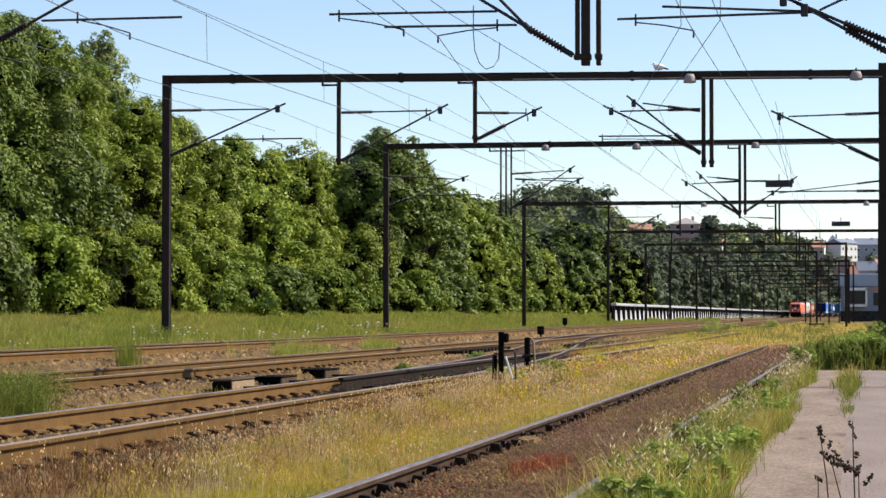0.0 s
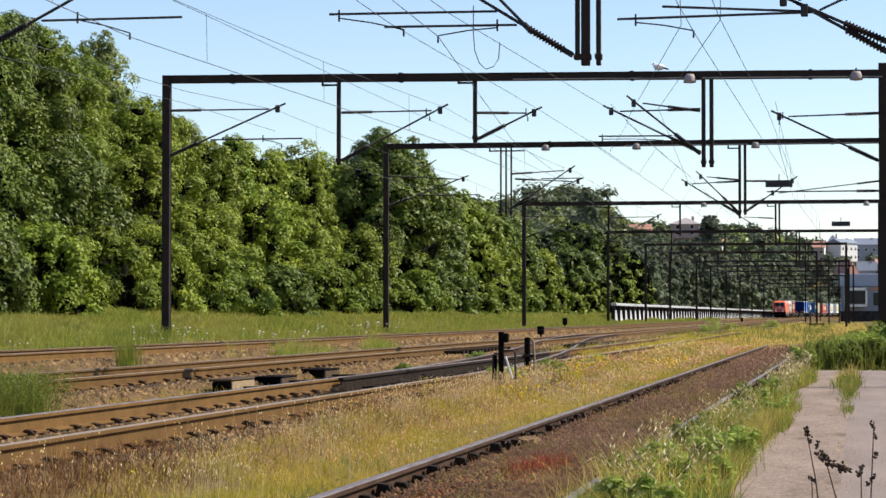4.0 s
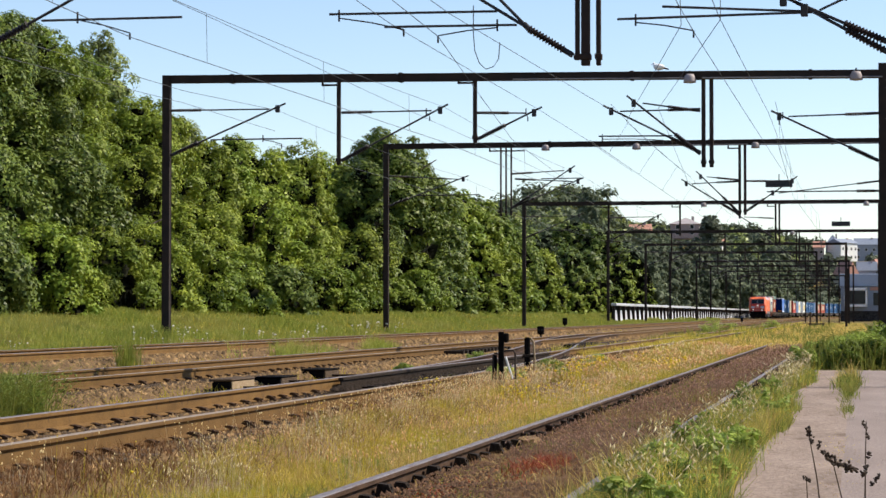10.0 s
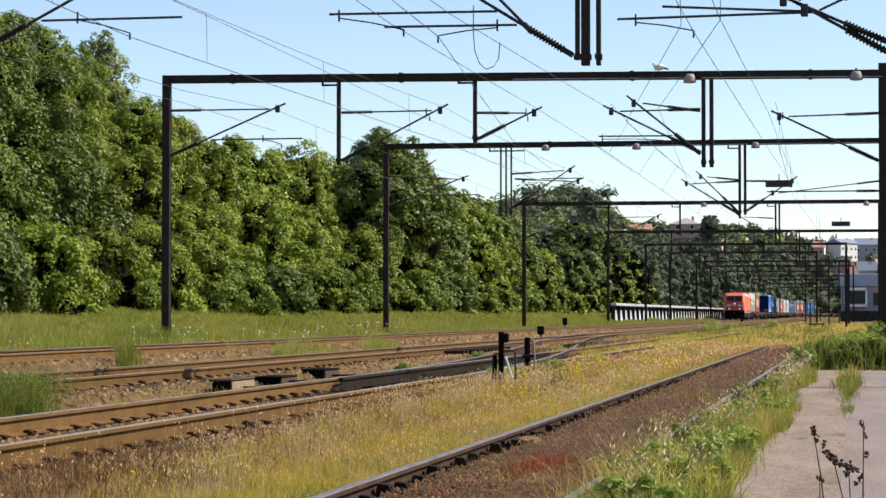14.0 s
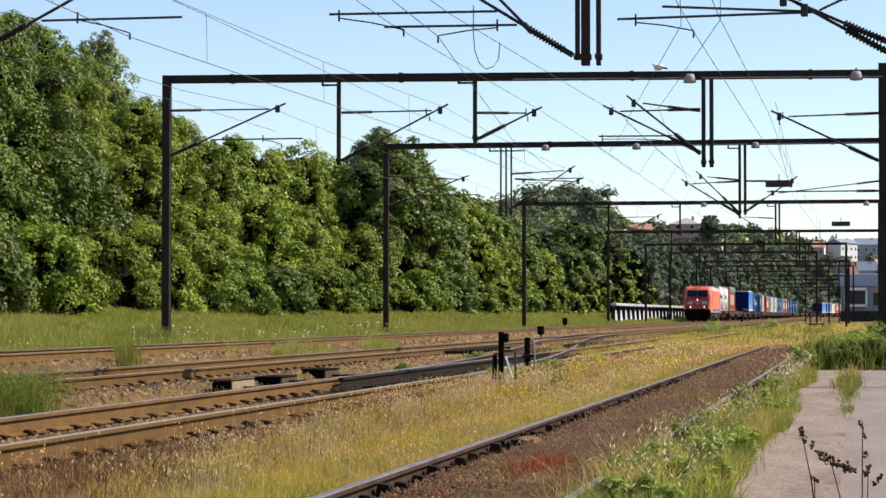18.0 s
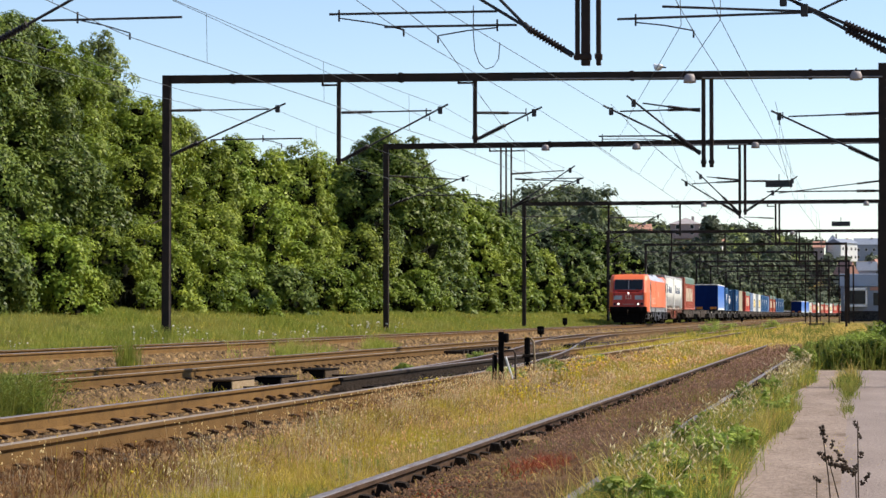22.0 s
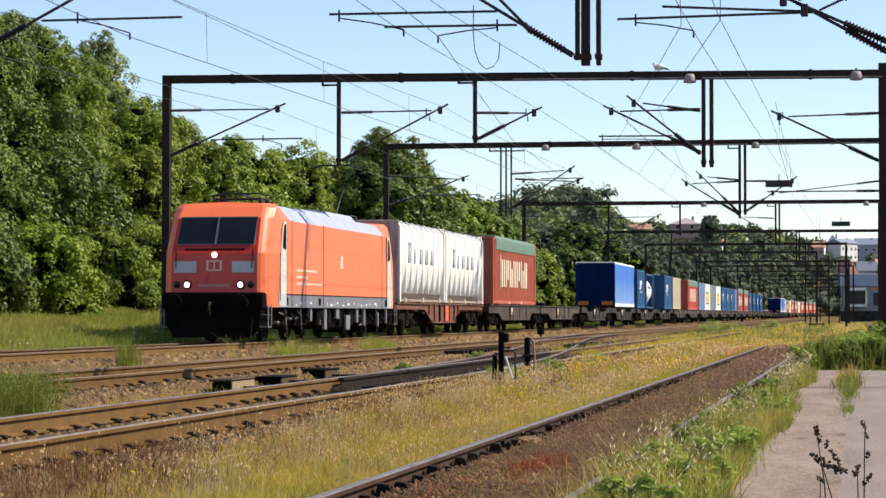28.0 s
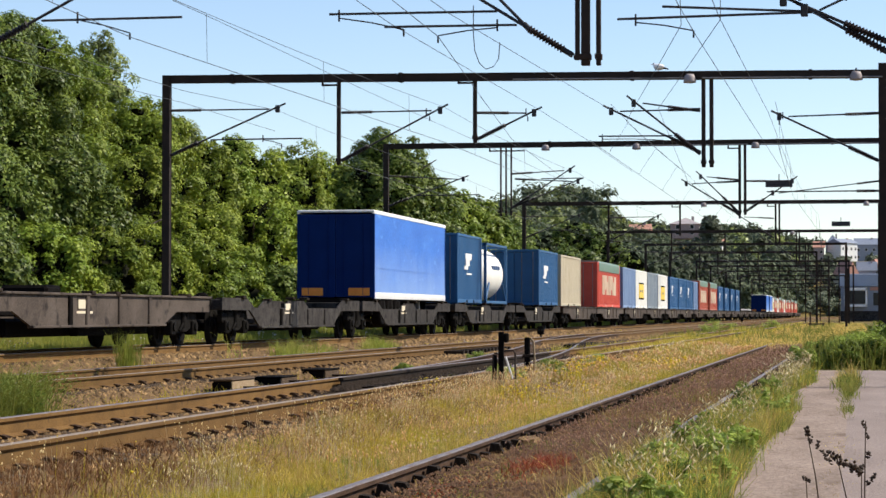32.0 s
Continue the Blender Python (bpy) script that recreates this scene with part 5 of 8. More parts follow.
        part("sill_line", Shape().box((x, 2.4, 1.27), (x + sx * 0.012, L - 2.4, 1.295)), BLACK_GEAR, t)
    for y in (2.55, 5.6, 9.4, 13.2, L - 2.6):
        s = Shape()
        pr = [(-1.21, 3.625), (-0.82, 3.71), (0, 3.75), (0.82, 3.71), (1.21, 3.625)]
        for a, b in zip(pr, pr[1:]):
            s.face([(a[0], y, a[1]), (b[0], y, b[1]), (b[0], y + 0.05, b[1]), (a[0], y + 0.05, a[1])])
        part("roof_joint", s, LOCO_GREY, t)
    for y0, y1, rise in ((6.2, 9.35, 0.06), (9.45, 13.1, 0.13), (3.2, 6.1, 0.03)):
        pr = [(-1.16, 3.62), (-0.98, 3.68 + rise), (-0.55, 3.74 + rise), (0.55, 3.74 + rise), (0.98, 3.68 + rise), (1.16, 3.62)]
        part("roof_hatch", Shape().prism(pr, 1, y0, y1), ROOF_GREY, t, "raised blue-grey roof hatch")
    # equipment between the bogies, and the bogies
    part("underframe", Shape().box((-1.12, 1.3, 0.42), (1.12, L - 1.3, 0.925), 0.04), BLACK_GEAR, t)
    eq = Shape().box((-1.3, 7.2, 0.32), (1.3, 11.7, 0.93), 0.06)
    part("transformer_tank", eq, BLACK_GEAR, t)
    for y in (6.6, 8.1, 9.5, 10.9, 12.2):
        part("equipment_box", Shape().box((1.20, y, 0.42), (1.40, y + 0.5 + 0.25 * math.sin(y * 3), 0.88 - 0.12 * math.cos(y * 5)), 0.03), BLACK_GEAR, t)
    rg_ = random.Random(12)
    for y, z0, z1, w_ in ((5.6, 0.55, 0.92, 0.22), (7.4, 0.30, 0.92, 0.30), (9.0, 0.62, 0.92, 0.40), (10.4, 0.28, 0.72, 0.55), (11.9, 0.50, 0.92, 0.25), (13.0, 0.40, 0.90, 0.16), (15.2, 0.36, 0.80, 0.14), (16.6, 0.45, 0.92, 0.12)):
        part("equipment_cover", Shape().box((1.36, y, z0), (1.44, y + w_, z1), 0.012), LOCO_GREY, t, "pale grey equipment cover")
    for y in (3.4, 5.2, 14.0, 15.8):
        part("damper", Shape().tube([(1.36, y, 0.75), (1.38, y + 0.6, 0.55)], 0.05, 8), BOGIE_GREY, t)
        part("sand_pipe", Shape().tube([(1.36, y - 0.5, 0.9), (1.38, y - 0.5, 0.5), (1.36, y - 0.3, 0.2)], 0.022, 6), GALV, t)
    for k in range(22):
        y, z = rg_.uniform(1.6, L - 1.6), rg_.uniform(0.38, 0.88)
        if k % 3 == 0:
            part("pipe", Shape().tube([(1.38, y, z), (1.40, y + rg_.uniform(0.2, 0.7), z + rg_.uniform(-0.2, 0.1))], 0.022, 6), GALV if k % 2 else BOGIE_GREY, t)
        else:
            part("fitting", Shape().box((1.30, y, z - rg_.uniform(0.04, 0.16)), (1.43, y + rg_.uniform(0.06, 0.22), z), 0.012), GALV if k % 4 == 1 else BOGIE_GREY, t)
    for y in (4.2, L - 4.2):
        bogie(t, y, 2.6, WHEEL_LOCO, 0.60, BOGIE_GREY)
    # roof gear
    for y, raised in ((3.4, False), (15.0, True)):
        fr = Shape()
        fr.box((-0.7, y - 0.45, 3.88), (0.7, y + 0.45, 3.91), 0.008)
        for sx in (-0.75, 0.75):
            for k in (-0.4, 0.4):
                fr.spin([(0.05, 0), (0.085, 0.04), (0.05, 0.08), (0.085, 0.12), (0.05, 0.18)], Matrix.Translation((sx * 0.85, y + k, 3.70)), 8)
        p = part("pantograph", fr, TUBE, t)
        s = Shape()
        if raised:
            s.tube([(0, y + 0.4, 3.92), (0, y + 1.5, 4.80), (0, y + 0.3, 5.5)], 0.035, 6)
            s.tube([(-0.8, y + 0.15, 5.45), (-0.45, y + 0.15, 5.55), (0.45, y + 0.15, 5.55), (0.8, y + 0.15, 5.45)], 0.022, 6)
            s.tube([(-0.8, y + 0.45, 5.45), (-0.45, y + 0.45, 5.55), (0.45, y + 0.45, 5.55), (0.8, y + 0.45, 5.45)], 0.022, 6)
        else:
            s.tube([(0, y + 0.4, 3.93), (0, y + 1.5, 3.98), (0, y, 4.03)], 0.03, 6)
            s.tube([(-0.85, y - 0.15, 3.97), (-0.45, y - 0.15, 4.05), (0.45, y - 0.15, 4.05), (0.85, y - 0.15, 3.97)], 0.02, 6)
            s.tube([(-0.85, y + 0.15, 3.97), (-0.45, y + 0.15, 4.05), (0.45, y + 0.15, 4.05), (0.85, y + 0.15, 3.97)], 0.02, 6)
        part("pantograph_arm", s, TUBE, p)
    return moving(t, 0.0)


def sixty_foot_wagon(u):
    """Oxide-red flat wagon with deep fish-bellied sills between its bogies."""
    t = thing("container_wagon", Matrix(), "rusty oxide-red flat container wagon with deep side sills", "freight wagon", "wagons of the train")
    L = 19.7
    for sx in (-1, 1):
        s = Shape()
        s.prism([(0.35, 0.92), (0.35, 1.14), (L - 0.35, 1.14), (L - 0.35, 0.92), (13.6, 0.92), (12.0, 0.46), (7.4, 0.46), (5.8, 0.92)], 0, sx * 1.18 - 0.02, sx * 1.18 + 0.02)
        s.box((sx * 1.08, 7.3, 0.42), (sx * 1.26, 12.1, 0.47), 0.008)
        s.box((sx * 1.08, 0.35, 1.10), (sx * 1.26, L - 0.35, 1.15), 0.008)
        sill = part("side_sill", s, WAGON_RED, t)
        for y in (6.6, 7.7, 8.8, 9.9, 11.0, 12.1, 13.0):
            part("stiffener", Shape().box((sx * 1.20, y - 0.06, 0.48 if 7.3 < y < 12.2 else 0.75), (sx * 1.26, y + 0.06, 1.1), 0.008), WAGON_RED if y not in (8.8,) else BLACK_GEAR, sill)
        part("patch_panel", Shape().box((sx * 1.2, 10.1, 0.5), (sx * 1.215, 10.9, 1.09)), WAGON_ORANGE, sill, "bright orange patched panel")
        for y in (1.2, 4.2, 9.7, 10.0, 15.4, 18.4):
            part("load_spigot", Shape().box((sx * 1.06, y - 0.11, 1.14), (sx * 1.30, y + 0.11, 1.19), 0.01), IRON, t)
    part("centre_frame", Shape().box((-0.35, 0.3, 0.75), (0.35, L - 0.3, 1.08), 0.03), WAGON_BROWN, t)
    for y in (0.35, 4.2, 6.5, 9.85, 13.2, 15.5, L - 0.5):
        part("cross_member", Shape().box((-1.18, y - 0.09, 0.84), (1.18, y + 0.09, 1.09), 0.02), WAGON_RED, t)
    for y, d in ((0.3, -1), (L - 0.3, 1)):
        buffers(t, y, d, BLACK_GEAR)
    # Black box added under the deck, standing in for the wagon's shade.
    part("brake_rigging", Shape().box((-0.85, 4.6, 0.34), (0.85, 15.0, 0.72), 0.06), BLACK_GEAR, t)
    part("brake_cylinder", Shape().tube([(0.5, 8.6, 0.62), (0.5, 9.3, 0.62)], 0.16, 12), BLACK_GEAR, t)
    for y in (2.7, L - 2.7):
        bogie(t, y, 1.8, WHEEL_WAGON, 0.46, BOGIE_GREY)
    return moving(t, u)


def double_wagon(pocket=False):
    """Grimy articulated wagon of two units on three bogies."""
    t = thing("articulated_wagon", Matrix(), "grimy brown-grey articulated %s wagon on three bogies" % ("pocket" if pocket else "flat container"), "freight wagon", "wagons of the train")
    L = 34.2
    paint = POCKET_DARK if pocket else WAGON_BROWN
    for a, b in ((0.4, 16.85), (17.35, 33.8)):
        for sx in (-1, 1):
            x = sx * 1.22
            s = Shape()
            if pocket:
                pr = [(a, 0.85), (a, 1.16), (a + 2.4, 1.16), (a + 3.2, 0.92), (a + 6.6, 0.92), (a + 7.1, 1.12), (a + 8.8, 1.12), (a + 9.4, 0.92), (b - 3.2, 0.92), (b - 2.4, 1.16), (b, 1.16), (b, 0.85), (b - 2.7, 0.85), (b - 3.8, 0.42), (a + 3.8, 0.42), (a + 2.7, 0.85)]
            else:
                pr = [(a, 0.80), (a, 1.16), (b, 1.16), (b, 0.80), (b - 2.8, 0.80), (b - 3.8, 0.52), (a + 3.8, 0.52), (a + 2.8, 0.80)]
            s.prism(pr, 0, x - 0.025, x + 0.025)
            s.box((x - 0.05, a + 3.8, 0.48 if not pocket else 0.38), (x + 0.08, b - 3.8, 0.53 if not pocket else 0.43), 0.008)
            if not pocket:
                s.box((x - 0.05, a, 1.12), (x + 0.08, b, 1.17), 0.008)
            sill = part("side_sill", s, paint, t)
            n = 9
            for k in range(n):
                y = a + 3.9 + (b - a - 7.8) * k / (n - 1)
                if k in (2, 3, 5, 7):
                    part("stiffener", Shape().box((x, y - 0.10, 0.46), (x + sx * 0.07, y + 0.10, 0.9 if pocket else 1.12), 0.02), paint if k % 2 else BLACK_GEAR, sill)
            for k in (0.12, 0.45, 0.55, 0.88):
                y = a + (b - a) * k
                part("load_spigot", Shape().box((x - 0.14, y - 0.14, 1.14), (x + 0.1, y + 0.14, 1.22), 0.015), IRON, t)
            part("data_panel", Shape().box((x, a + 6.6, 0.86), (x + sx * 0.032, a + 7.15, 1.04)), LETTER_CREAM, sill, "pale data panel")
            part("data_panel", Shape().box((x, a + 6.5, 0.76), (x + sx * 0.032, a + 7.5, 0.81)), LETTER_CREAM, sill, "pale data panel")
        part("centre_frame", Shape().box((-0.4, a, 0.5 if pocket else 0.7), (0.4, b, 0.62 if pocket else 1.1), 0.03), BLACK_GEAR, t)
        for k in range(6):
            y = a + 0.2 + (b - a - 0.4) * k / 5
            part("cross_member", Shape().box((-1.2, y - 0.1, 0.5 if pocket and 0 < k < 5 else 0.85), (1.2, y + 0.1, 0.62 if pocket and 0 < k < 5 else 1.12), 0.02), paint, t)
        # Added black filler between the bogies, where only shade lies.
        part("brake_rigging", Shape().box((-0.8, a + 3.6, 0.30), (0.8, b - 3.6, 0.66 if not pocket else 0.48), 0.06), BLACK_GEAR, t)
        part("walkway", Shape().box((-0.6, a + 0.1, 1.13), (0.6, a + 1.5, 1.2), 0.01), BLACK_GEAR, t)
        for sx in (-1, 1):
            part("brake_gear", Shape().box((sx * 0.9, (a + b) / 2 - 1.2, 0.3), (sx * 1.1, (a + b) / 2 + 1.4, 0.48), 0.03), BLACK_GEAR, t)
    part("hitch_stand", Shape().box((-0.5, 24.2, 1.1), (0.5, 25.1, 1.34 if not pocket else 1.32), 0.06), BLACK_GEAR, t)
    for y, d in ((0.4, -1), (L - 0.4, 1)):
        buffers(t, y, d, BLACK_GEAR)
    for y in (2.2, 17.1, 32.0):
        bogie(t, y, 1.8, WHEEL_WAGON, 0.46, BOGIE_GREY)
    return t


def corrugated_side(x, sx, y0, y1, z0, z1, pitch=0.28, depth=0.048):
    """Pressed-steel wall: trapezoid waves."""
    s = Shape()
    pts = []
    n = max(2, int(round((y1 - y0) / pitch)))
    p = (y1 - y0) / n
    for k in range(n):
        y = y0 + k * p
        pts += [(x, y), (x, y + p * 0.35), (x - sx * depth, y + p * 0.5), (x - sx * depth, y + p * 0.85)]
    pts.append((x, y1))
    for a, b in zip(pts, pts[1:]):
        s.face([(a[0], a[1], z0), (b[0], b[1], z0), (b[0], b[1], z1), (a[0], a[1], z1)])
    return s


def freight_container(length, height, paint, label, marks=None, tarp=None, width=2.46, waves=0.28):
    """A steel box container: frame, pressed side walls, doors with bars, roof."""
    t = thing("freight_container", Matrix(), label, "container", "containers on the train")
    w = width / 2
    fr = Shape()
    for sx in (-1, 1):
        for y in (0.0, length - 0.14):
            fr.box((sx * w - (0.14 if sx > 0 else 0), y, 0.0), (sx * w + (0.14 if sx < 0 else 0), y + 0.14, height), 0.012)
        fr.box((sx * (w - 0.1), 0.1, 0.02), (sx * w, length - 0.1, 0.17), 0.012)
        fr.box((sx * (w - 0.07), 0.1, height - 0.1), (sx * w, length - 0.1, height), 0.012)
    for y in (0.0, length - 0.1):
        fr.box((-w + 0.1, y, 0.02), (w - 0.1, y + 0.1, 0.16), 0.012)
        fr.box((-w + 0.1, y, height - 0.12), (w - 0.1, y + 0.1, height), 0.012)
    part("frame", fr, paint, t)
    for sx in (-1, 1):
        part("side_wall", corrugated_side(sx * (w - 0.02), sx, 0.13, length - 0.13, 0.16, height - 0.09, waves), paint, t)
        for f in (0.34, 0.62):
            part("fork_pocket", Shape().box((sx * (w - 0.02), length * f, 0.03), (sx * (w + 0.006), length * f + 0.36, 0.15), 0.006), LETTER_CREAM if tarp else BLACK_GEAR, t)
    part("roof", Shape().box((-w + 0.05, 0.05, height - 0.05), (w - 0.05, length - 0.05, height - 0.012), 0.01), paint, t)
    part("floor", Shape().box((-w + 0.08, 0.08, 0.1), (w - 0.08, length - 0.08, 0.16)), BLACK_GEAR, t)
    for sx in (-1, 1):
        part("door", Shape().box((sx * 0.01, 0.03, 0.17), (sx * (w - 0.14), 0.07, height - 0.13), 0.01), paint, t)
        for f in (0.3, 0.75):
            part("lock_bar", Shape().tube([(sx * w * f, 0.015, 0.1), (sx * w * f, 0.015, height - 0.08)], 0.018, 6), GALV, t)
    part("end_wall", Shape().box((-w + 0.1, length - 0.08, 0.15), (w - 0.1, length - 0.04, height - 0.1)), paint, t)
    if tarp:
        s = Shape()
        a, b = 0.75, length - 0.5
        prof = [(w + 0.010, height - 0.52), (w + 0.022, height - 0.30), (w + 0.022, height - 0.06), (w - 0.03, height + 0.05), (w - 0.16, height + 0.10), (0.0, height + 0.13)]
        prof = prof + [(-x, z) for x, z in prof[-2::-1]]
        for (xa, za), (xb, zb) in zip(prof, prof[1:]):
            for k in range(8):
                ya, yb = a + (b - a) * k / 8, a + (b - a) * (k + 1) / 8
                s.face([(xa, ya, za), (xa, yb, za), (xb, yb, zb), (xb, ya, zb)], 0, True)
        for y in (a, b):
            s.face([(x, y, z) for x, z in prof])
        for sx in (-1, 1):
            for y in (0.5, length - 0.42):
                part("side_post", Shape().box((sx * (w - 0.05), y, 0.1), (sx * (w + 0.012), y + 0.12, height - 0.02), 0.012), paint, t)
        part("tarpaulin", s, tarp, t, "grey-green roof tarpaulin lapping over the side")
    for y0, y1, z0, z1, mat in marks or ():
        for sx in (-1, 1):
            part("side_mark", Shape().box((sx * (w - 0.03), y0, z0), (sx * (w + 0.008), y1, z1), 0.004), mat, t, "plain painted side mark")
    return t


def bulk_container(length=9.12, height=2.62):
    """White ribbed bulk container with sloped hopper bottom."""
    t = thing("bulk_container", Matrix(), "white ribbed bulk container with sloping lower walls", "container", "containers on the train")
    w = 1.22
    s = Shape()
    half = [(0.90, 0.30), (1.02, 0.36), (1.09, 0.50), (1.14, 0.74), (1.17, 1.0), (w - 0.03, 1.32), (w - 0.03, 1.85), (w - 0.03, 2.2), (w - 0.03, 2.56), (w - 0.2, 2.74), (0, 2.80)]
    prof = [(-x, z) for x, z in half] + half[-2::-1]
    n = 8
    step = (length - 0.2) / n
    for k in range(n):
        y0, y1 = 0.1 + k * step, 0.1 + (k + 1) * step
        ym = (y0 + y1) / 2
        bulge = [(x * 1.0, z) for x, z in prof]
        hollow = lambda p, deep: [(x * (1 - deep * float(np.interp(z, (0.0, 0.7, 1.0, 1.32, 1.85, 2.2, 2.6), (0.115, 0.105, 0.08, 0.035, 0.012, 0.045, 0.07)))), z - (0.05 * deep if 2.5 < z < 2.78 else 0)) for x, z in p]
        rows = [(y0, bulge), (y0 + 0.05, bulge), (y0 + 0.16, hollow(prof, 0.5)), (y0 + 0.32, hollow(prof, 0.92)), (ym, hollow(prof, 1.0)), (y1 - 0.32, hollow(prof, 0.92)), (y1 - 0.16, hollow(prof, 0.5)), (y1, bulge)]
        for (ya, pa), (yb, pb) in zip(rows, rows[1:]):
            for j in range(len(prof)):
                i2 = (j + 1) % len(prof)
                s.face([(pa[j][0], ya, pa[j][1]), (pa[i2][0], ya, pa[i2][1]), (pb[i2][0], yb, pb[i2][1]), (pb[j][0], yb, pb[j][1])], 0, True)
    part("shell", s, BULK_WHITE, t)
    for k in range(n + 1):
        y = 0.1 + k * step
        wide = 0.1 if k in (0, n) else 0.045
        for sx in (-1, 1):
            r = Shape()
            o = w - 0.024 if k not in (0, n) else w
            r.prism([(sx * (w - 0.2), 0.3 if k not in (0, n) else 0.0), (sx * o, 0.3 if k not in (0, n) else 0.0), (sx * o, 2.60), (sx * (w - 0.20), 2.80), (sx * (w - 0.35), 2.80)], 1, y - wide, y + wide)
            part("rib", r, BULK_WHITE, t)
    # Dark brown block fills the recess below the hopper with painted shade.
    hp = Shape().prism([(-0.92, 0.02), (0.92, 0.02), (1.0, 0.37), (-1.0, 0.37)], 1, 0.3, length - 0.3)
    part("hopper_base", hp, HOPPER_BROWN, t, "shaded brown hopper underside")
    fr = Shape()
    for sx in (-1, 1):
        fr.box((sx * (w - 0.14), 0.0, 0.0), (sx * (w - 0.02), length, 0.09), 0.012)
    part("base_frame", fr, END_BROWN, t, "brown base frame")
    for k in range(3):
        for sx in (-1, 1):
            part("clamp", Shape().box((sx * (w - 0.05), 0.9 + k * 3.4, -0.02), (sx * (w + 0.03), 1.06 + k * 3.4, 0.15), 0.02), LETTER_CREAM, t, "small pale clamp")
    for y in (0.0, length - 0.06):
        e = Shape().box((-w + 0.05, y, 0.0), (w - 0.05, y + 0.06, 2.80), 0.02)
        part("end_wall", e, END_BROWN if y == 0.0 else BULK_WHITE, t, "shade-brown end wall" if y == 0.0 else "")
    for k in range(5):
        y = 1.86 + k * 1.115
        h = 0.72 if k == 0 else 0.54
        for sx in (-1, 1):
            for d in ((0.0, 0.30) if k != 1 else (0.0,)):
                part("side_mark", Shape().box((sx * (w - 0.12), y + d, 1.36), (sx * (w - 0.026), y + d + 0.055, 1.36 + h), 0.005), LETTER_BLUE, t, "plain dark blue painted bar")
    return t


def tank_container():
    t = thing("tank_container", Matrix(), "white tank container in a dark blue steel frame", "container", "containers on the train")
    L, H, w = 6.06, 2.59, 1.22
    fr = Shape()
    for y in (0.0, L - 0.12):
        for sx in (-1, 1):
            fr.box((sx * (w - 0.12), y, 0), (sx * w, y + 0.12, H), 0.012)
        fr.box((-w, y, 0), (w, y + 0.12, 0.14), 0.012)
        fr.box((-w, y, H - 0.12), (w, y + 0.12, H), 0.012)
    for sx in (-1, 1):
        fr.box((sx * (w - 0.1), 0.1, H - 0.1), (sx * w, L - 0.1, H), 0.012)
        fr.tube([(sx * (w - 0.06), 0.1, 0.1), (sx * (w - 0.06), 1.1, 0.9)], 0.05, 6)
        fr.tube([(sx * (w - 0.06), L - 0.1, 0.1), (sx * (w - 0.06), L - 1.1, 0.9)], 0.05, 6)
        fr.box((sx * (w - 0.14), 0.1, 0.02), (sx * w, L - 0.1, 0.14), 0.012)
    part("frame", fr, BOX_BLUE, t)
    m = Matrix.Translation((0, 0.12, 1.32)) @ Matrix.Rotation(-math.pi / 2, 4, "X")
    part("tank", Shape().spin([(0.05, 0.0), (0.6, 0.08), (0.95, 0.22), (1.13, 0.5), (1.15, 0.8), (1.15, 5.0), (1.13, 5.3), (0.95, 5.6), (0.6, 5.74), (0.05, 5.82)], m, 32), BULK_WHITE, t)
    for k in range(4):
        part("side_mark", Shape().box((1.08, 2.2 + k * 0.55, 1.5), (1.165, 2.6 + k * 0.55, 1.66)), LETTER_BLUE, t)
    part("manhole", Shape().spin([(0.28, 0), (0.28, 0.12), (0.2, 0.16)], Matrix.Translation((0, 3, 2.45)), 12), GALV, t)
    return t


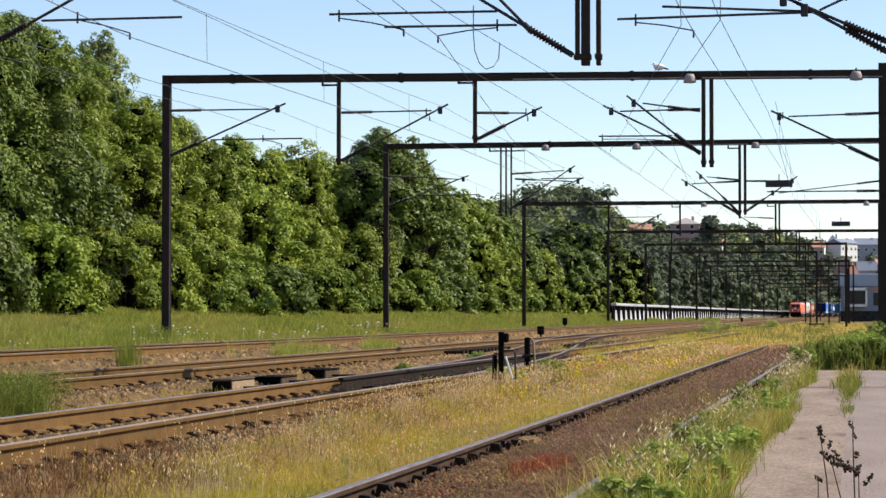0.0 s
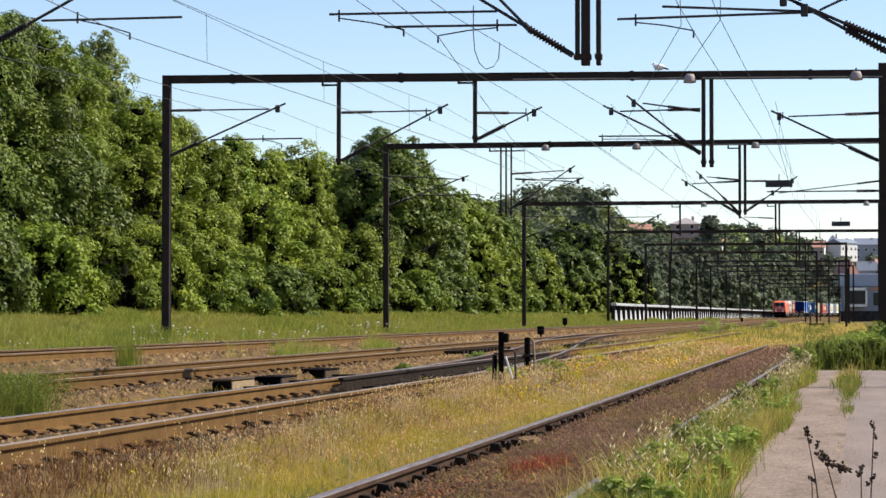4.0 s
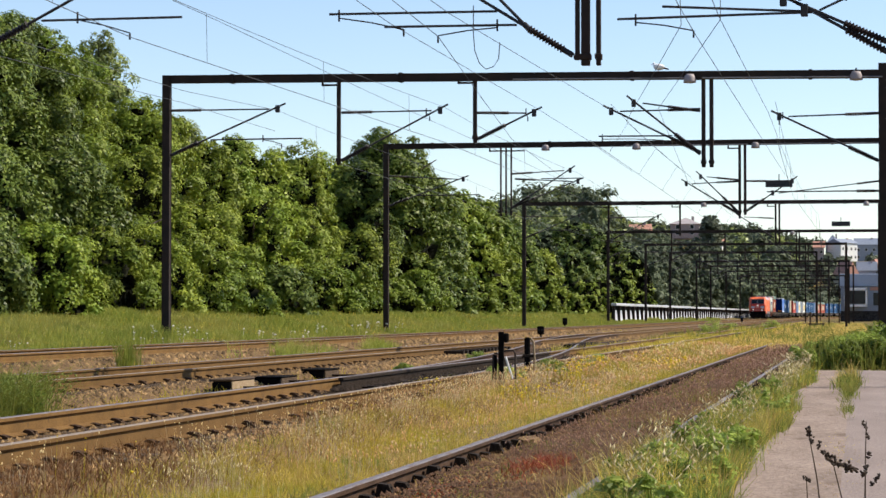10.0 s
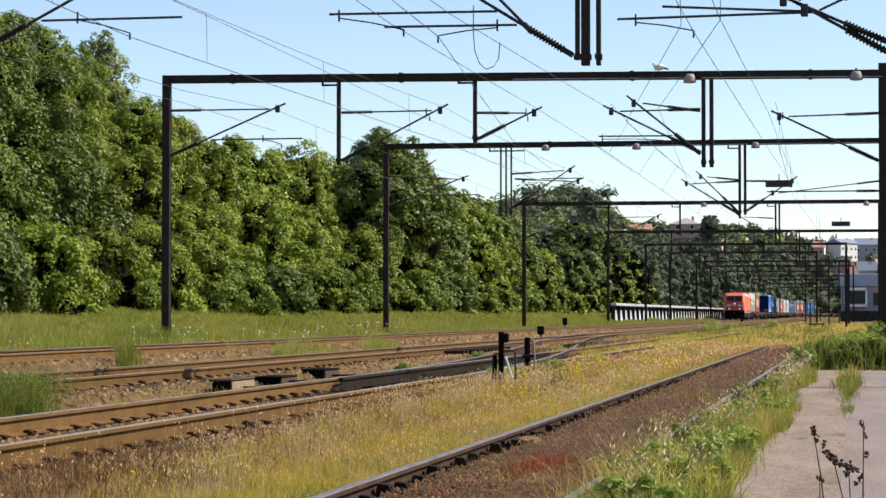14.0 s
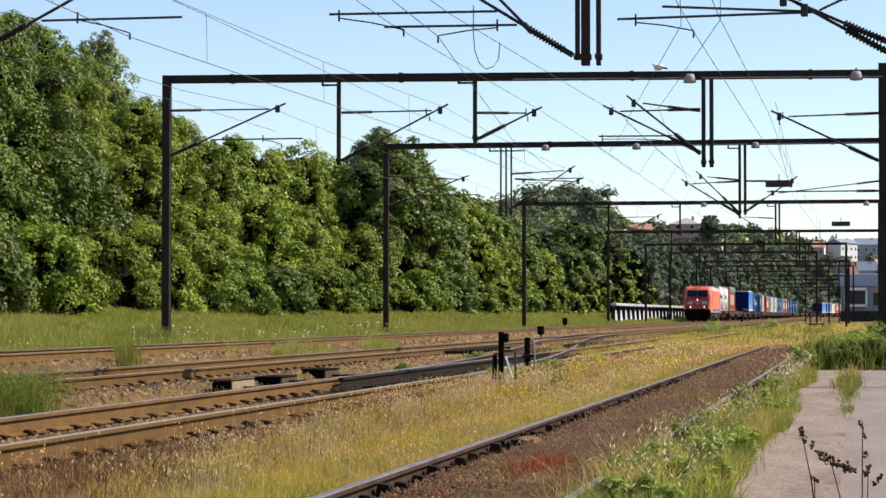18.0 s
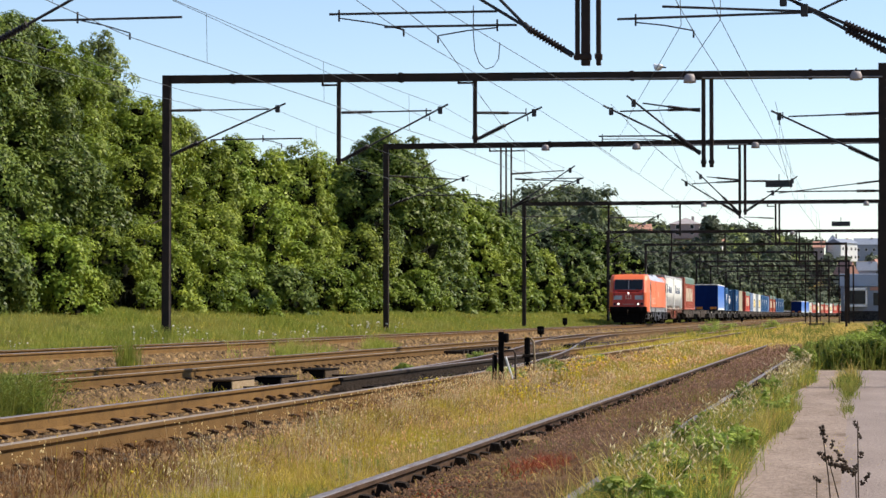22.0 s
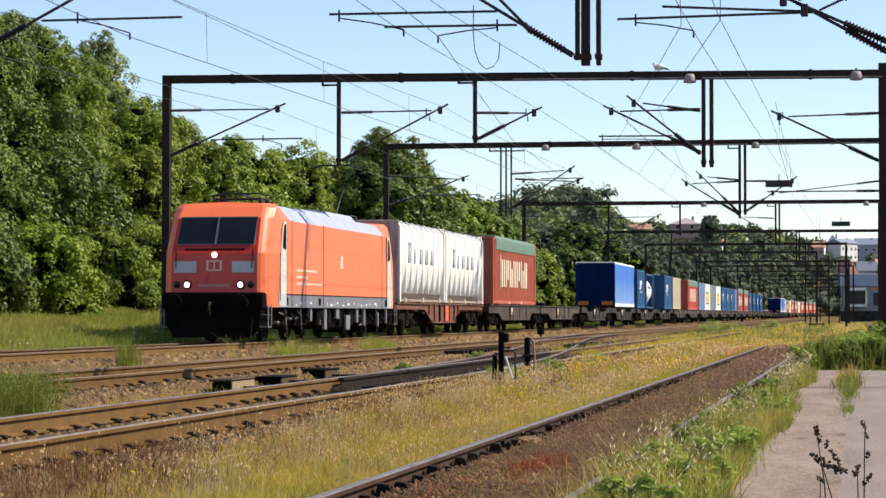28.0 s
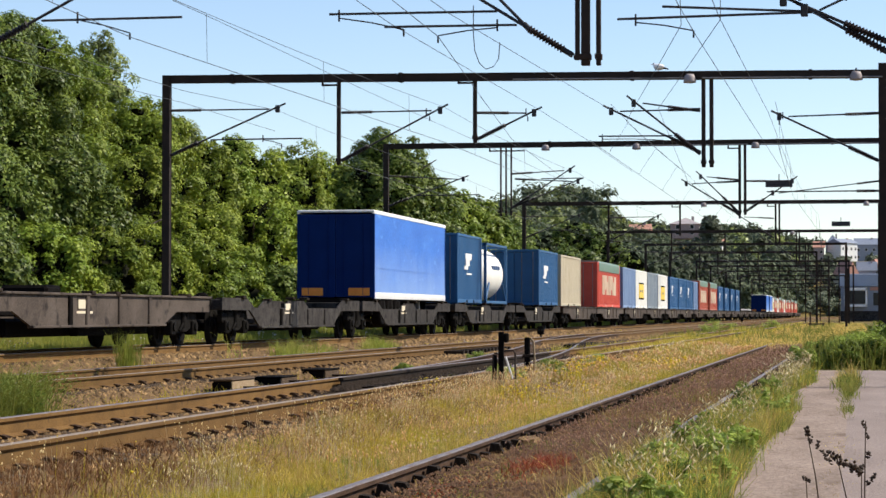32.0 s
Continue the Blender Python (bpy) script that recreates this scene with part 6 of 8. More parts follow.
def curtain_trailer():
    """Road semi-trailer with curtain sides riding in a pocket wagon."""
    t = thing("semi_trailer", Matrix(), "blue curtain-sided road trailer with white top rail riding a wagon", "trailer", "trailers on the train")
    L, w, z0, z1 = 13.6, 1.275, 0.07, 2.93
    for sx in (-1, 1):
        s = Shape()
        n = 28
        for k in range(n):
            ya, yb = 0.12 + (L - 0.24) * k / n, 0.12 + (L - 0.24) * (k + 1) / n
            for j in range(6):
                za, zb = 0.28 + (z1 - 0.40) * j / 6, 0.28 + (z1 - 0.40) * (j + 1) / 6
                off = lambda y, z: sx * (w - 0.012 + 0.012 * math.sin(y * 2.1 + z * 0.8) * math.sin(math.pi * (z - 0.28) / (z1 - 0.40)))
                s.face([(off(ya, za), ya, za), (off(yb, za), yb, za), (off(yb, zb), yb, zb), (off(ya, zb), ya, zb)], 0, True)
        part("curtain", s, TARP_BLUE, t, "sun-bleached royal blue curtain")
        for k in range(4):
            y0 = 0.1 + (L - 0.2) * k / 4
            part("skirt_board", Shape().box((sx * (w - 0.04), y0 + 0.01, z0), (sx * w, y0 + (L - 0.2) / 4 - 0.01, 0.28), 0.008), WHITE_PAINT, t, "white lower side board")
        part("top_rail", Shape().box((sx * (w - 0.08), 0.0, z1 - 0.12), (sx * (w + 0.004), L, z1), 0.015), WHITE_PAINT, t, "white top rail")
        part("corner_post", Shape().box((sx * (w - 0.08), 0.0, z0), (sx * (w + 0.002), 0.11, z1 - 0.12), 0.01), BLUE_END_SHADE, t)
        part("corner_post", Shape().box((sx * (w - 0.08), L - 0.11, z0), (sx * (w + 0.002), L, z1 - 0.12), 0.01), BLUE_END_SHADE, t)
        part("rear_door", Shape().box((sx * 0.006, 0.0, 0.12), (sx * (w - 0.085), 0.05, z1 - 0.13), 0.008), BLUE_END_SHADE, t)
        part("marker_board", Shape().box((sx * 0.42, -0.022, 0.17), (sx * 1.12, 0.0, 0.42), 0.006), AMBER, t, "orange reflective marker board")
        for xx in (0.25, 0.9):
            part("lock_bar", Shape().tube([(sx * xx, -0.012, 0.2), (sx * xx, -0.012, z1 - 0.2)], 0.015, 6), BLUE_END_SHADE, t)
        for y in (1.6, 2.9, 4.2):
            part("road_wheel", Shape().spin([(0.2, 0.05), (0.3, 0.1), (0.5, 0.12), (0.52, 0.05), (0.52, -0.12), (0.5, -0.18), (0.2, -0.18)], Matrix.Translation((sx * (w - 0.16), y, -0.28)) @ Matrix.Rotation(sx * math.pi / 2, 4, "Y"), 18), BLACK_GEAR, t)
        part("landing_leg", Shape().box((sx * 0.9, 9.4, -0.5), (sx * 1.02, 9.55, 0.1), 0.01), GALV, t)
    part("roof", Shape().box((-w + 0.02, 0.0, z1 - 0.03), (w - 0.02, L, z1 + 0.012), 0.02), WHITE_PAINT, t, "whitish trailer roof")
    part("chassis", Shape().box((-0.55, 0.1, -0.3), (0.55, L - 0.2, 0.05), 0.04), BLACK_GEAR, t)
    part("floor", Shape().box((-w + 0.05, 0.05, 0.02), (w - 0.05, L - 0.05, 0.10)), BLACK_GEAR, t)
    part("rear_rail", Shape().box((-w + 0.08, -0.012, z1 - 0.07), (w - 0.08, 0.04, z1), 0.01), WHITE_PAINT, t, "white rail over the rear doors")
    part("rear_bumper", Shape().box((-1.2, 0.0, -0.45), (1.2, 0.12, -0.3), 0.02), BLACK_GEAR, t)
    part("front_wall", Shape().box((-w + 0.05, L - 0.06, 0.1), (w - 0.05, L - 0.01, z1 - 0.05), 0.01), BLUE_END_SHADE, t)
    return t


locomotive()
sixty_foot_wagon(19.2)
bulk = bulk_container()
moving(bulk, 20.15, DECK_Z)
moving(copy_thing(bulk, Matrix()), 29.5, DECK_Z)
flat = moving(double_wagon(), 39.7)
pocket = moving(double_wagon(True), 74.3)
moving(copy_thing(pocket, Matrix()), 108.9)
for k in range(14):
    moving(copy_thing(pocket if k in (7, 8, 9) else flat, Matrix()), 143.5 + 34.6 * k)

# pairs of upright blocks stand for the big side lettering
LETTERS = []
for k, (wide, gap) in enumerate(((0.30, 0.26), (0.26, 0.22), (0.32, 0.20), (0.28, 0.30), (0.30, 0.24), (0.26, 0.30), (0.32, 0.18))):
    y_ = 2.5 + 1.2 * k
    LETTERS += [(y_, y_ + wide, 0.78, 1.98, LETTER_CREAM), (y_ + wide + gap, y_ + 0.88, (0.78, 1.1, 0.78)[k % 3], (1.98, 1.98, 1.6)[k % 3], LETTER_CREAM)]
box45 = freight_container(13.72, 2.90, BOX_RED, "brick-red open-top container with cream marks and green tarpaulin", LETTERS + [(2.1, 2.25, 0.7, 2.2, LETTER_CREAM)], TARP_GREEN)
moving(box45, 41.4, DECK_Z)
trailer = curtain_trailer()
moving(trailer, 93.35, DECK_Z)
SMALL_MARK = [(1.6, 2.5, 1.35, 1.5, WHITE_PAINT), (2.0, 2.9, 1.5, 1.75, WHITE_PAINT), (1.9, 3.4, 1.75, 2.0, WHITE_PAINT), (2.2, 3.4, 1.15, 1.22, WHITE_PAINT)]
blue20 = freight_container(6.06, 2.75, BOX_BLUE, "mid-blue steel container with small white mark", SMALL_MARK)
moving(blue20, 110.0, DECK_Z)
moving(tank_container(), 117.4, DECK_Z)
blue25 = freight_container(7.45, 2.75, BOX_BLUE, "mid-blue steel container with small white mark", SMALL_MARK)
moving(blue25, 134.3, DECK_Z)
moving(freight_container(9.12, 2.72, BOX_TAN, "sandy beige ribbed steel container", None, None, 2.46, 0.55), 143.2, DECK_Z)
scarlet = freight_container(13.72, 2.72, BOX_SCARLET, "scarlet open-top container with pale marks and green tarpaulin", [(y0 + 0.4, y1 + 0.4, z0, z1, LETTER_CREAM) for y0, y1, z0, z1, m_ in LETTERS], TARP_GREEN)
moving(scarlet, 161.2, DECK_Z)
moving(freight_container(9.12, 2.72, BOX_GREYBLUE, "grey-blue ribbed steel container box"), 177.2, DECK_Z)
sign = [(2.6, 6.2, 0.75, 1.75, YELLOW), (2.6, 6.2, 0.65, 0.75, BLACK_GEAR), (2.6, 6.2, 1.75, 1.85, BLACK_GEAR), (3.2, 5.4, 1.15, 1.32, LETTER_BLUE)]
white30 = freight_container(9.12, 2.72, BULK_WHITE, "white steel container with a yellow side panel", sign)
moving(white30, 186.6, DECK_Z)
moving(freight_container(9.12, 2.72, BOX_GREY, "slate-grey ribbed steel container box"), 196.4, DECK_Z)
moving(copy_thing(white30, Matrix()), 206.0, DECK_Z)
blue30 = freight_container(9.12, 2.72, BOX_BLUE, "mid-blue steel container with small white mark", SMALL_MARK)
moving(blue30, 217.9, DECK_Z)
for u in (227.9, 237.5):
    moving(copy_thing(blue30, Matrix()), u, DECK_Z)
moving(freight_container(6.06, 2.72, BOX_GREYBLUE, "pale grey-blue steel container"), 247.2, DECK_Z)
for u in (255.6, 272.4):
    moving(copy_thing(box45, Matrix()), u, DECK_Z)
for u in (288.9, 302.0, 315.3, 328.6):
    moving(copy_thing(blue30, Matrix()), u, DECK_Z)
for u in (431.0, 447.5):
    moving(copy_thing(trailer, Matrix()), u, DECK_Z)
for u, src in ((463.0, white30), (474.0, scarlet), (490.0, white30), (501.0, box45), (517.0, scarlet), (533.0, white30), (545.0, scarlet), (561.0, scarlet), (577.0, box45), (593.0, scarlet)):
    moving(copy_thing(src, Matrix()), u, DECK_Z)

# ---- grasses and weeds ----


def bed_z(x, y):
    """Ground or ballast surface at a place."""
    z = ground_z(x, y)
    for cx, top in ((-16.6, 0.51), (-11.6, 0.36), (-6.53, 0.36)):
        d = np.abs(x - cx)
        z = np.maximum(z, np.where(d < 2.3, np.interp(d, (0, 1.75, 2.3), (top - 0.21, top - 0.22, top - 0.5)), -9))
    z = np.maximum(z, np.where((x > -3.2) & (x < -1.78) & (y < 92), ground_z(x, y) + 0.02, -9))
    return np.maximum(z, np.where((x > -0.93) & (x < 6) & (y < 52.3), 0.05, -9))


def grass(label, count, x0, x1, y0, y1, h, w, mat, tilt=0.35, category="grass", edge=None, flat_y=False, clump=0.0, simple=False, spot=None, patch=None):
    """A stand of bent blades, thinning with distance; blades widen where they stand far off. A spot gathers round (x0, y0), spread by x1 and y1."""
    u = rng.random(count)
    y = y0 + (y1 - y0) * u if flat_y else y0 * (y1 / y0) ** u
    x = x0 + (x1 - x0) * rng.random(count)
    if spot:
        x, y = x0 + x1 * rng.normal(0, 1, count), y0 + y1 * rng.normal(0, 1, count)
    if clump:
        keep = np.sin(x * 2.3 + np.sin(y * 0.9) * 2) * np.sin(y * 1.3 + x) + rng.normal(0, 0.35, count) > clump
        x, y = x[keep], y[keep]
    if edge:
        keep = edge(x, y)
        x, y = x[keep], y[keep]
    if patch:
        keep = drift(x, y, *patch[:2], patch[3]) + 0.5 * drift(x, y, patch[0] * 0.35, patch[1] * 0.35, patch[3] + 1) + rng.normal(0, 0.12, len(x)) > patch[2]
        x, y = x[keep], y[keep]
    n = len(x)
    base = np.stack([x, y, bed_z(x, y) - 0.02], -1)
    hh = h * (0.45 + 0.75 * rng.random(n)) * (0.8 + 0.35 * np.sin(x * 1.7 + y * 0.43) * np.sin(y * 0.31))
    if patch:
        hh = hh * (0.45 + 0.95 * drift(x, y, patch[0] * 0.6, patch[1] * 0.6, patch[3] + 2))
    ww = w * (0.7 + 0.6 * rng.random(n)) * np.clip(y / 30, 0.7, 5)
    a = rng.random(n) * 6.283
    side = np.stack([np.cos(a) * ww, np.sin(a) * ww, np.zeros(n)], -1)
    b = rng.random(n) * 6.283
    lean_ = np.stack([np.cos(b), np.sin(b), np.zeros(n)], -1) * (tilt * hh * rng.random(n))[:, None]
    up = np.stack([np.zeros(n), np.zeros(n), hh], -1)
    if simple:
        v = np.stack([base - side, base + side, base + up + lean_], 1)
        ob = new(category.replace(" ", "_"), loose(category.replace(" ", "_"), v.reshape(-1, 3), np.arange(n * 3).reshape(-1, 3), mat))
        return tagged(ob, label, category, kind="stuff")
    v = np.stack([base - side, base + side, base + up * 0.55 + lean_ * 0.35 + side * 0.8, base + up * 0.55 + lean_ * 0.35 - side * 0.8, base + up + lean_ + side * 0.12, base + up + lean_ - side * 0.12], 1)
    i = np.arange(n)[:, None] * 6
    f = np.concatenate([i + np.array([[0, 1, 2, 3]]), i + np.array([[3, 2, 4, 5]])])
    ob = new(category.replace(" ", "_"), loose(category.replace(" ", "_"), v.reshape(-1, 3), f, mat))
    return tagged(ob, label, category, kind="stuff")


def heads(label, count, x0, x1, y0, y1, h, size, mat, tall=2.2, category="seed heads", edge=None, stem=True, clump=None, slant=0.35, patch=None):
    """Small tufts or blossoms on thin stems."""
    y = y0 * (y1 / y0) ** rng.random(count)
    x = x0 + (x1 - x0) * rng.random(count)
    if edge:
        keep = edge(x, y)
        x, y = x[keep], y[keep]
    if clump is not None:
        keep = np.sin(x * 3.1 + np.sin(y * 0.7) * 2) * np.sin(y * 0.9 + x * 2) + rng.normal(0, 0.3, len(x)) > clump
        x, y = x[keep], y[keep]
    if patch:
        keep = drift(x, y, *patch[:2], patch[3]) + 0.5 * drift(x, y, patch[0] * 0.35, patch[1] * 0.35, patch[3] + 1) + rng.normal(0, 0.1, len(x)) > patch[2]
        x, y = x[keep], y[keep]
    n = len(x)
    hh = h * (0.6 + 0.6 * rng.random(n))
    lean_ = rng.normal(0, 0.16, (n, 2)) * hh[:, None]
    c = np.stack([x + lean_[:, 0], y + lean_[:, 1], bed_z(x, y) + hh], -1)
    s = size * (0.6 + 0.8 * rng.random(n)) * np.clip(y / 30, 0.8, 3)
    base = np.array([(1, 0, 0), (0, 1, 0), (-1, 0, 0), (0, -1, 0), (0, 0, tall), (0, 0, -tall)], float)
    v = base[None] * s[:, None, None] * (0.7 + 0.6 * rng.random((n, 6, 1)))
    tip_ = rng.normal(0, slant, (n, 2)) * (s * tall)[:, None]
    v[:, 4, :2] += tip_
    v[:, 5, :2] -= tip_
    v = v + c[:, None]
    t = np.array([(0, 1, 4), (1, 2, 4), (2, 3, 4), (3, 0, 4), (1, 0, 5), (2, 1, 5), (3, 2, 5), (0, 3, 5)])
    f = (np.arange(n)[:, None, None] * 6 + t[None]).reshape(-1, 3)
    v = v.reshape(-1, 3)
    if stem:
        g = np.stack([x, y, bed_z(x, y)], -1)
        sw = np.stack([s * 0.22, np.zeros(n), np.zeros(n)], -1)
        sv = np.stack([g - sw, g + sw, c], 1).reshape(-1, 3)
        f = np.concatenate([f, (np.arange(n)[:, None] * 3 + np.arange(3)[None]) + len(v)])
        v = np.concatenate([v, sv])
    ob = new(category.replace(" ", "_"), loose(category.replace(" ", "_"), v, f, mat))
    return tagged(ob, label, category, kind="stuff")


# bank beyond the main track
grass("soft green meadow grass on the bank", 200000, -27.5, -18.5, 38, 340, 0.30, 0.0085, GRASS_GREEN, 1.1, "meadow grass", simple=True, patch=(1.6, 6.0, 0.3, 161))
grass("pale stalks among the meadow grass", 6000, -25, -18.5, 38, 200, 0.34, 0.005, GRASS_DRY, 0.8, "meadow grass", simple=True)
heads("white umbels dotted over the bank", 420, -20.4, -18.4, 38, 110, 0.30, 0.015, PETAL_WHITE, 0.6, "white flowers", patch=(1.0, 4.0, 0.98, 171))
# the strip between the third track and the siding
left_edge = lambda x, y: x > np.interp(y, (13, 17, 22, 30, 45, 60), (-4.55, -4.75, -5.0, -5.25, -5.45, -5.6)) + rng.normal(0, 0.12, len(x))
grass("yellow-green half-dry grass between tracks", 104000, -5.7, -3.38, 12.5, 100, 0.165, 0.0042, GRASS_DRY, 1.3, "dry grass", left_edge, simple=True, patch=(0.5, 1.5, 0.42, 31))
grass("straw-coloured dry grass between tracks", 98000, -5.7, -3.45, 17, 100, 0.165, 0.0034, GRASS_STRAW, 1.2, "dry grass", left_edge, simple=True, patch=(0.45, 1.4, 0.7, 41))
grass("straw-pink grass toward the yard's end", 34000, -5.7, -3.45, 27, 100, 0.15, 0.0034, GRASS_STRAW, 1.2, "dry grass", left_edge, simple=True)
grass("greener blades low in the dry grass", 30000, -5.6, -3.5, 12.5, 75, 0.16, 0.0044, GRASS_VERGE, 1.0, "grass", left_edge, patch=(0.5, 1.6, 0.85, 51))
grass("low brown thatch under the dry grass", 12000, -5.6, -3.4, 12.5, 80, 0.11, 0.0045, GRASS_RUST, 1.6, "dry grass", left_edge, simple=True)
heads("pinkish feathery seed heads over the dry grass", 7500, -5.75, -3.5, 18, 85, 0.16, 0.0050, SEED_PINK, 3.4, "seed heads", left_edge, patch=(0.5, 1.7, 0.75, 61))
heads("fluffy cream seed heads over the dry grass", 4200, -5.75, -3.5, 19, 70, 0.165, 0.0085, SEED_FLUFF, 1.7, "seed heads", left_edge, patch=(0.45, 1.5, 0.98, 65))
heads("pale feathery seed heads over the dry grass", 4200, -5.7, -3.6, 14, 80, 0.27, 0.0038, SEED_PALE, 3.5, "seed heads", left_edge, clump=0.1)
heads("yellow blossoms in the dry grass", 2300, -5.7, -3.7, 30, 60, 0.25, 0.0165, PETAL_YELLOW, 0.6, "yellow flowers", patch=(0.5, 2.2, 1.13, 71))
heads("yellow blossoms near the rails", 260, -5.1, -3.6, 13, 32, 0.30, 0.012, PETAL_YELLOW, 0.6, "yellow flowers", patch=(0.4, 1.4, 0.85, 75))
heads("pale seed heads along the ballast shoulder", 900, -5.7, -4.8, 14, 42, 0.22, 0.0065, SEED_PALE, 1.6, "seed heads", clump=0.1)
edge_band = lambda x, y: left_edge(x, y) & (x < np.interp(y, (13, 17, 22, 30, 45, 60), (-4.55, -4.75, -5.0, -5.25, -5.45, -5.6)) + 0.5)
heads("whitish fluffy seed heads at the grass edge", 7000, -5.85, -4.1, 15, 48, 0.27, 0.0042, SEED_PALE, 2.4, "seed heads", edge_band, clump=-0.1)
heads("pinkish fluffy seed heads at the grass edge", 9000, -5.85, -4.1, 18, 48, 0.25, 0.0046, SEED_PINK, 2.4, "seed heads", edge_band, clump=-0.2)
grass("brown withered weeds on the ballast shoulder", 16000, -5.75, -4.55, 12.5, 45, 0.14, 0.005, SORREL, 1.1, "weeds", clump=-0.2)
# between the siding's rails and at its side
grass("low red-brown sorrel between the siding's rails", 12000, -3.15, -1.80, 12.5, 92, 0.09, 0.007, SORREL, 2.2, "sorrel", simple=True, patch=(0.35, 1.2, 0.6, 81))
grass("rusty dry grass between the siding's rails", 24000, -3.12, -1.82, 12.5, 92, 0.10, 0.0028, GRASS_RUST, 1.4, "dry grass", simple=True, patch=(0.4, 1.4, 0.55, 91))
grass("patch of bright red sorrel in the siding", 800, -2.45, 0.11, 18.6, 0.8, 0.11, 0.006, SORREL_RED, 1.6, "sorrel", spot=True)
grass("patch of red sorrel in the siding", 400, -2.8, 0.10, 16.0, 0.8, 0.10, 0.006, SORREL_RED, 1.6, "sorrel", spot=True)
grass("pale dry stalks between the siding's rails", 2600, -3.1, -1.8, 12.5, 92, 0.15, 0.0028, GRASS_STRAW, 1.5, "dry grass", patch=(0.35, 1.2, 0.8, 201))
grass("sparse green blades between the siding's rails", 5000, -3.0, -1.8, 12.5, 80, 0.14, 0.0045, GRASS_VERGE, 1.0, "grass", patch=(0.35, 1.0, 0.85, 101))
heads("rosy seed heads between the siding's rails", 5500, -2.8, -1.85, 19, 85, 0.17, 0.0048, SEED_ROSE, 2.4, patch=(0.5, 1.6, 0.6, 111))
right_edge = lambda x, y: (x < -0.88 + rng.normal(0, 0.06, len(x)) + 0.42 * (drift(x, y, 3.0, 1.6, 7) - 0.5) + np.where(y < 20, 0.06, 0)) & ((x > -1.43) | (y < 22))
rail_clear = lambda x, y: (x > -1.46) | (y < 22)
grass("lush green grass edging the pavement", 46000, -1.6, -0.7, 12.5, 54, 0.26, 0.0042, GRASS_VERGE, 1.0, "grass", right_edge, patch=(0.3, 1.3, 0.35, 121))
grass("straw-gold grass edging the pavement", 13000, -1.45, -0.75, 13, 54, 0.28, 0.0034, GRASS_STRAW, 0.9, "dry grass", right_edge, patch=(0.3, 1.3, 0.8, 131))
grass("yellowing grass edging the pavement", 3500, -1.55, -0.75, 13, 54, 0.32, 0.0036, GRASS_DRY, 0.8, "dry grass", right_edge, clump=-0.2)
heads("pale plumed seed heads beside the siding", 1500, -1.6, -1.0, 13, 55, 0.38, 0.0080, SEED_CREAM, 3.2, edge=rail_clear, patch=(0.3, 1.2, 0.72, 141), slant=0.8)
grass("pale curved stalks beside the siding", 3000, -1.75, -1.2, 12.5, 55, 0.36, 0.003, GRASS_STRAW, 1.1, "dry grass", rail_clear, patch=(0.3, 1.2, 0.6, 141))
# past the siding's end and over the third track
grass("straw-gold grass covering the far yard", 60000, -7.6, 0.8, 84, 330, 0.22, 0.0065, GRASS_STRAW, 0.8, "dry grass", simple=True)
grass("dull yellow-green grass covering the far yard", 24000, -7.6, 1.2, 84, 330, 0.24, 0.006, GRASS_GREEN, 0.9, "dry grass", simple=True, patch=(1.5, 8.0, 0.85, 211))
grass("grass overgrowing the third track", 22000, -8.2, -5.0, 62, 240, 0.28, 0.005, GRASS_DRY, 0.7, "dry grass", simple=True)
grass("green-yellow grass creeping over the third track", 22000, -6.35, -5.1, 31, 66, 0.15, 0.0042, GRASS_DRY, 1.1, "dry grass", simple=True, patch=(0.5, 2.0, 0.7, 181))
grass("green weeds creeping over the third track", 16000, -6.2, -4.7, 31, 62, 0.16, 0.0042, GRASS_VERGE, 1.0, "weeds", simple=True, patch=(0.6, 2.4, 0.8, 191))
grass("green weeds in the far yard", 9000, -9.6, -2, 100, 260, 0.5, 0.009, GRASS_GREEN, 0.7, "weeds", clump=0.5, simple=True)
# between the running tracks
grass("sparse dry grass between running tracks", 8000, -9.8, -8.3, 18, 130, 0.16, 0.004, GRASS_DRY, 1.0, "dry grass", clump=0.05)
grass("sparse dry grass between running tracks", 6000, -14.6, -13.3, 26, 150, 0.18, 0.005, GRASS_DRY, 1.0, "dry grass", clump=0.1)
heads("white blossoms between running tracks", 40, -14.6, -13.4, 28, 90, 0.18, 0.010, PETAL_WHITE, 0.6, "white flowers")
grass("upright green tuft between tracks", 260, -14.6, 0.08, 46.9, 0.3, 0.60, 0.0034, GRASS_GREEN, 0.6, "grass tuft", spot=True)
grass("soft green tufts beside the main track", 5200, -14.75, -14.0, 55, 74, 0.60, 0.0030, GRASS_GREEN, 1.1, "grass tuft", patch=(0.6, 3.0, 0.85, 155))
grass("yellowish withered grass in the pavement joint", 330, -0.12, 0.10, 17.5, 2.2, 0.05, 0.003, GRASS_STRAW, 1.8, "dry grass", spot=True)
grass("yellowish withered grass in the pavement joint", 260, -0.13, 0.09, 23.5, 2.6, 0.04, 0.003, GRASS_DRY, 1.8, "dry grass", spot=True)
grass("green tuft in the pavement joint", 500, -0.14, 0.06, 36.5, 1.8, 0.18, 0.004, GRASS_VERGE, 1.2, "grass tuft", spot=True)
grass("green tuft in the pavement joint", 900, -0.15, 0.095, 42.0, 2.2, 0.26, 0.004, GRASS_VERGE, 1.1, "grass tuft", spot=True)
grass("small green tuft in the pavement joint", 160, -0.12, 0.04, 30.5, 0.9, 0.12, 0.004, GRASS_VERGE, 1.0, "grass tuft", spot=True)
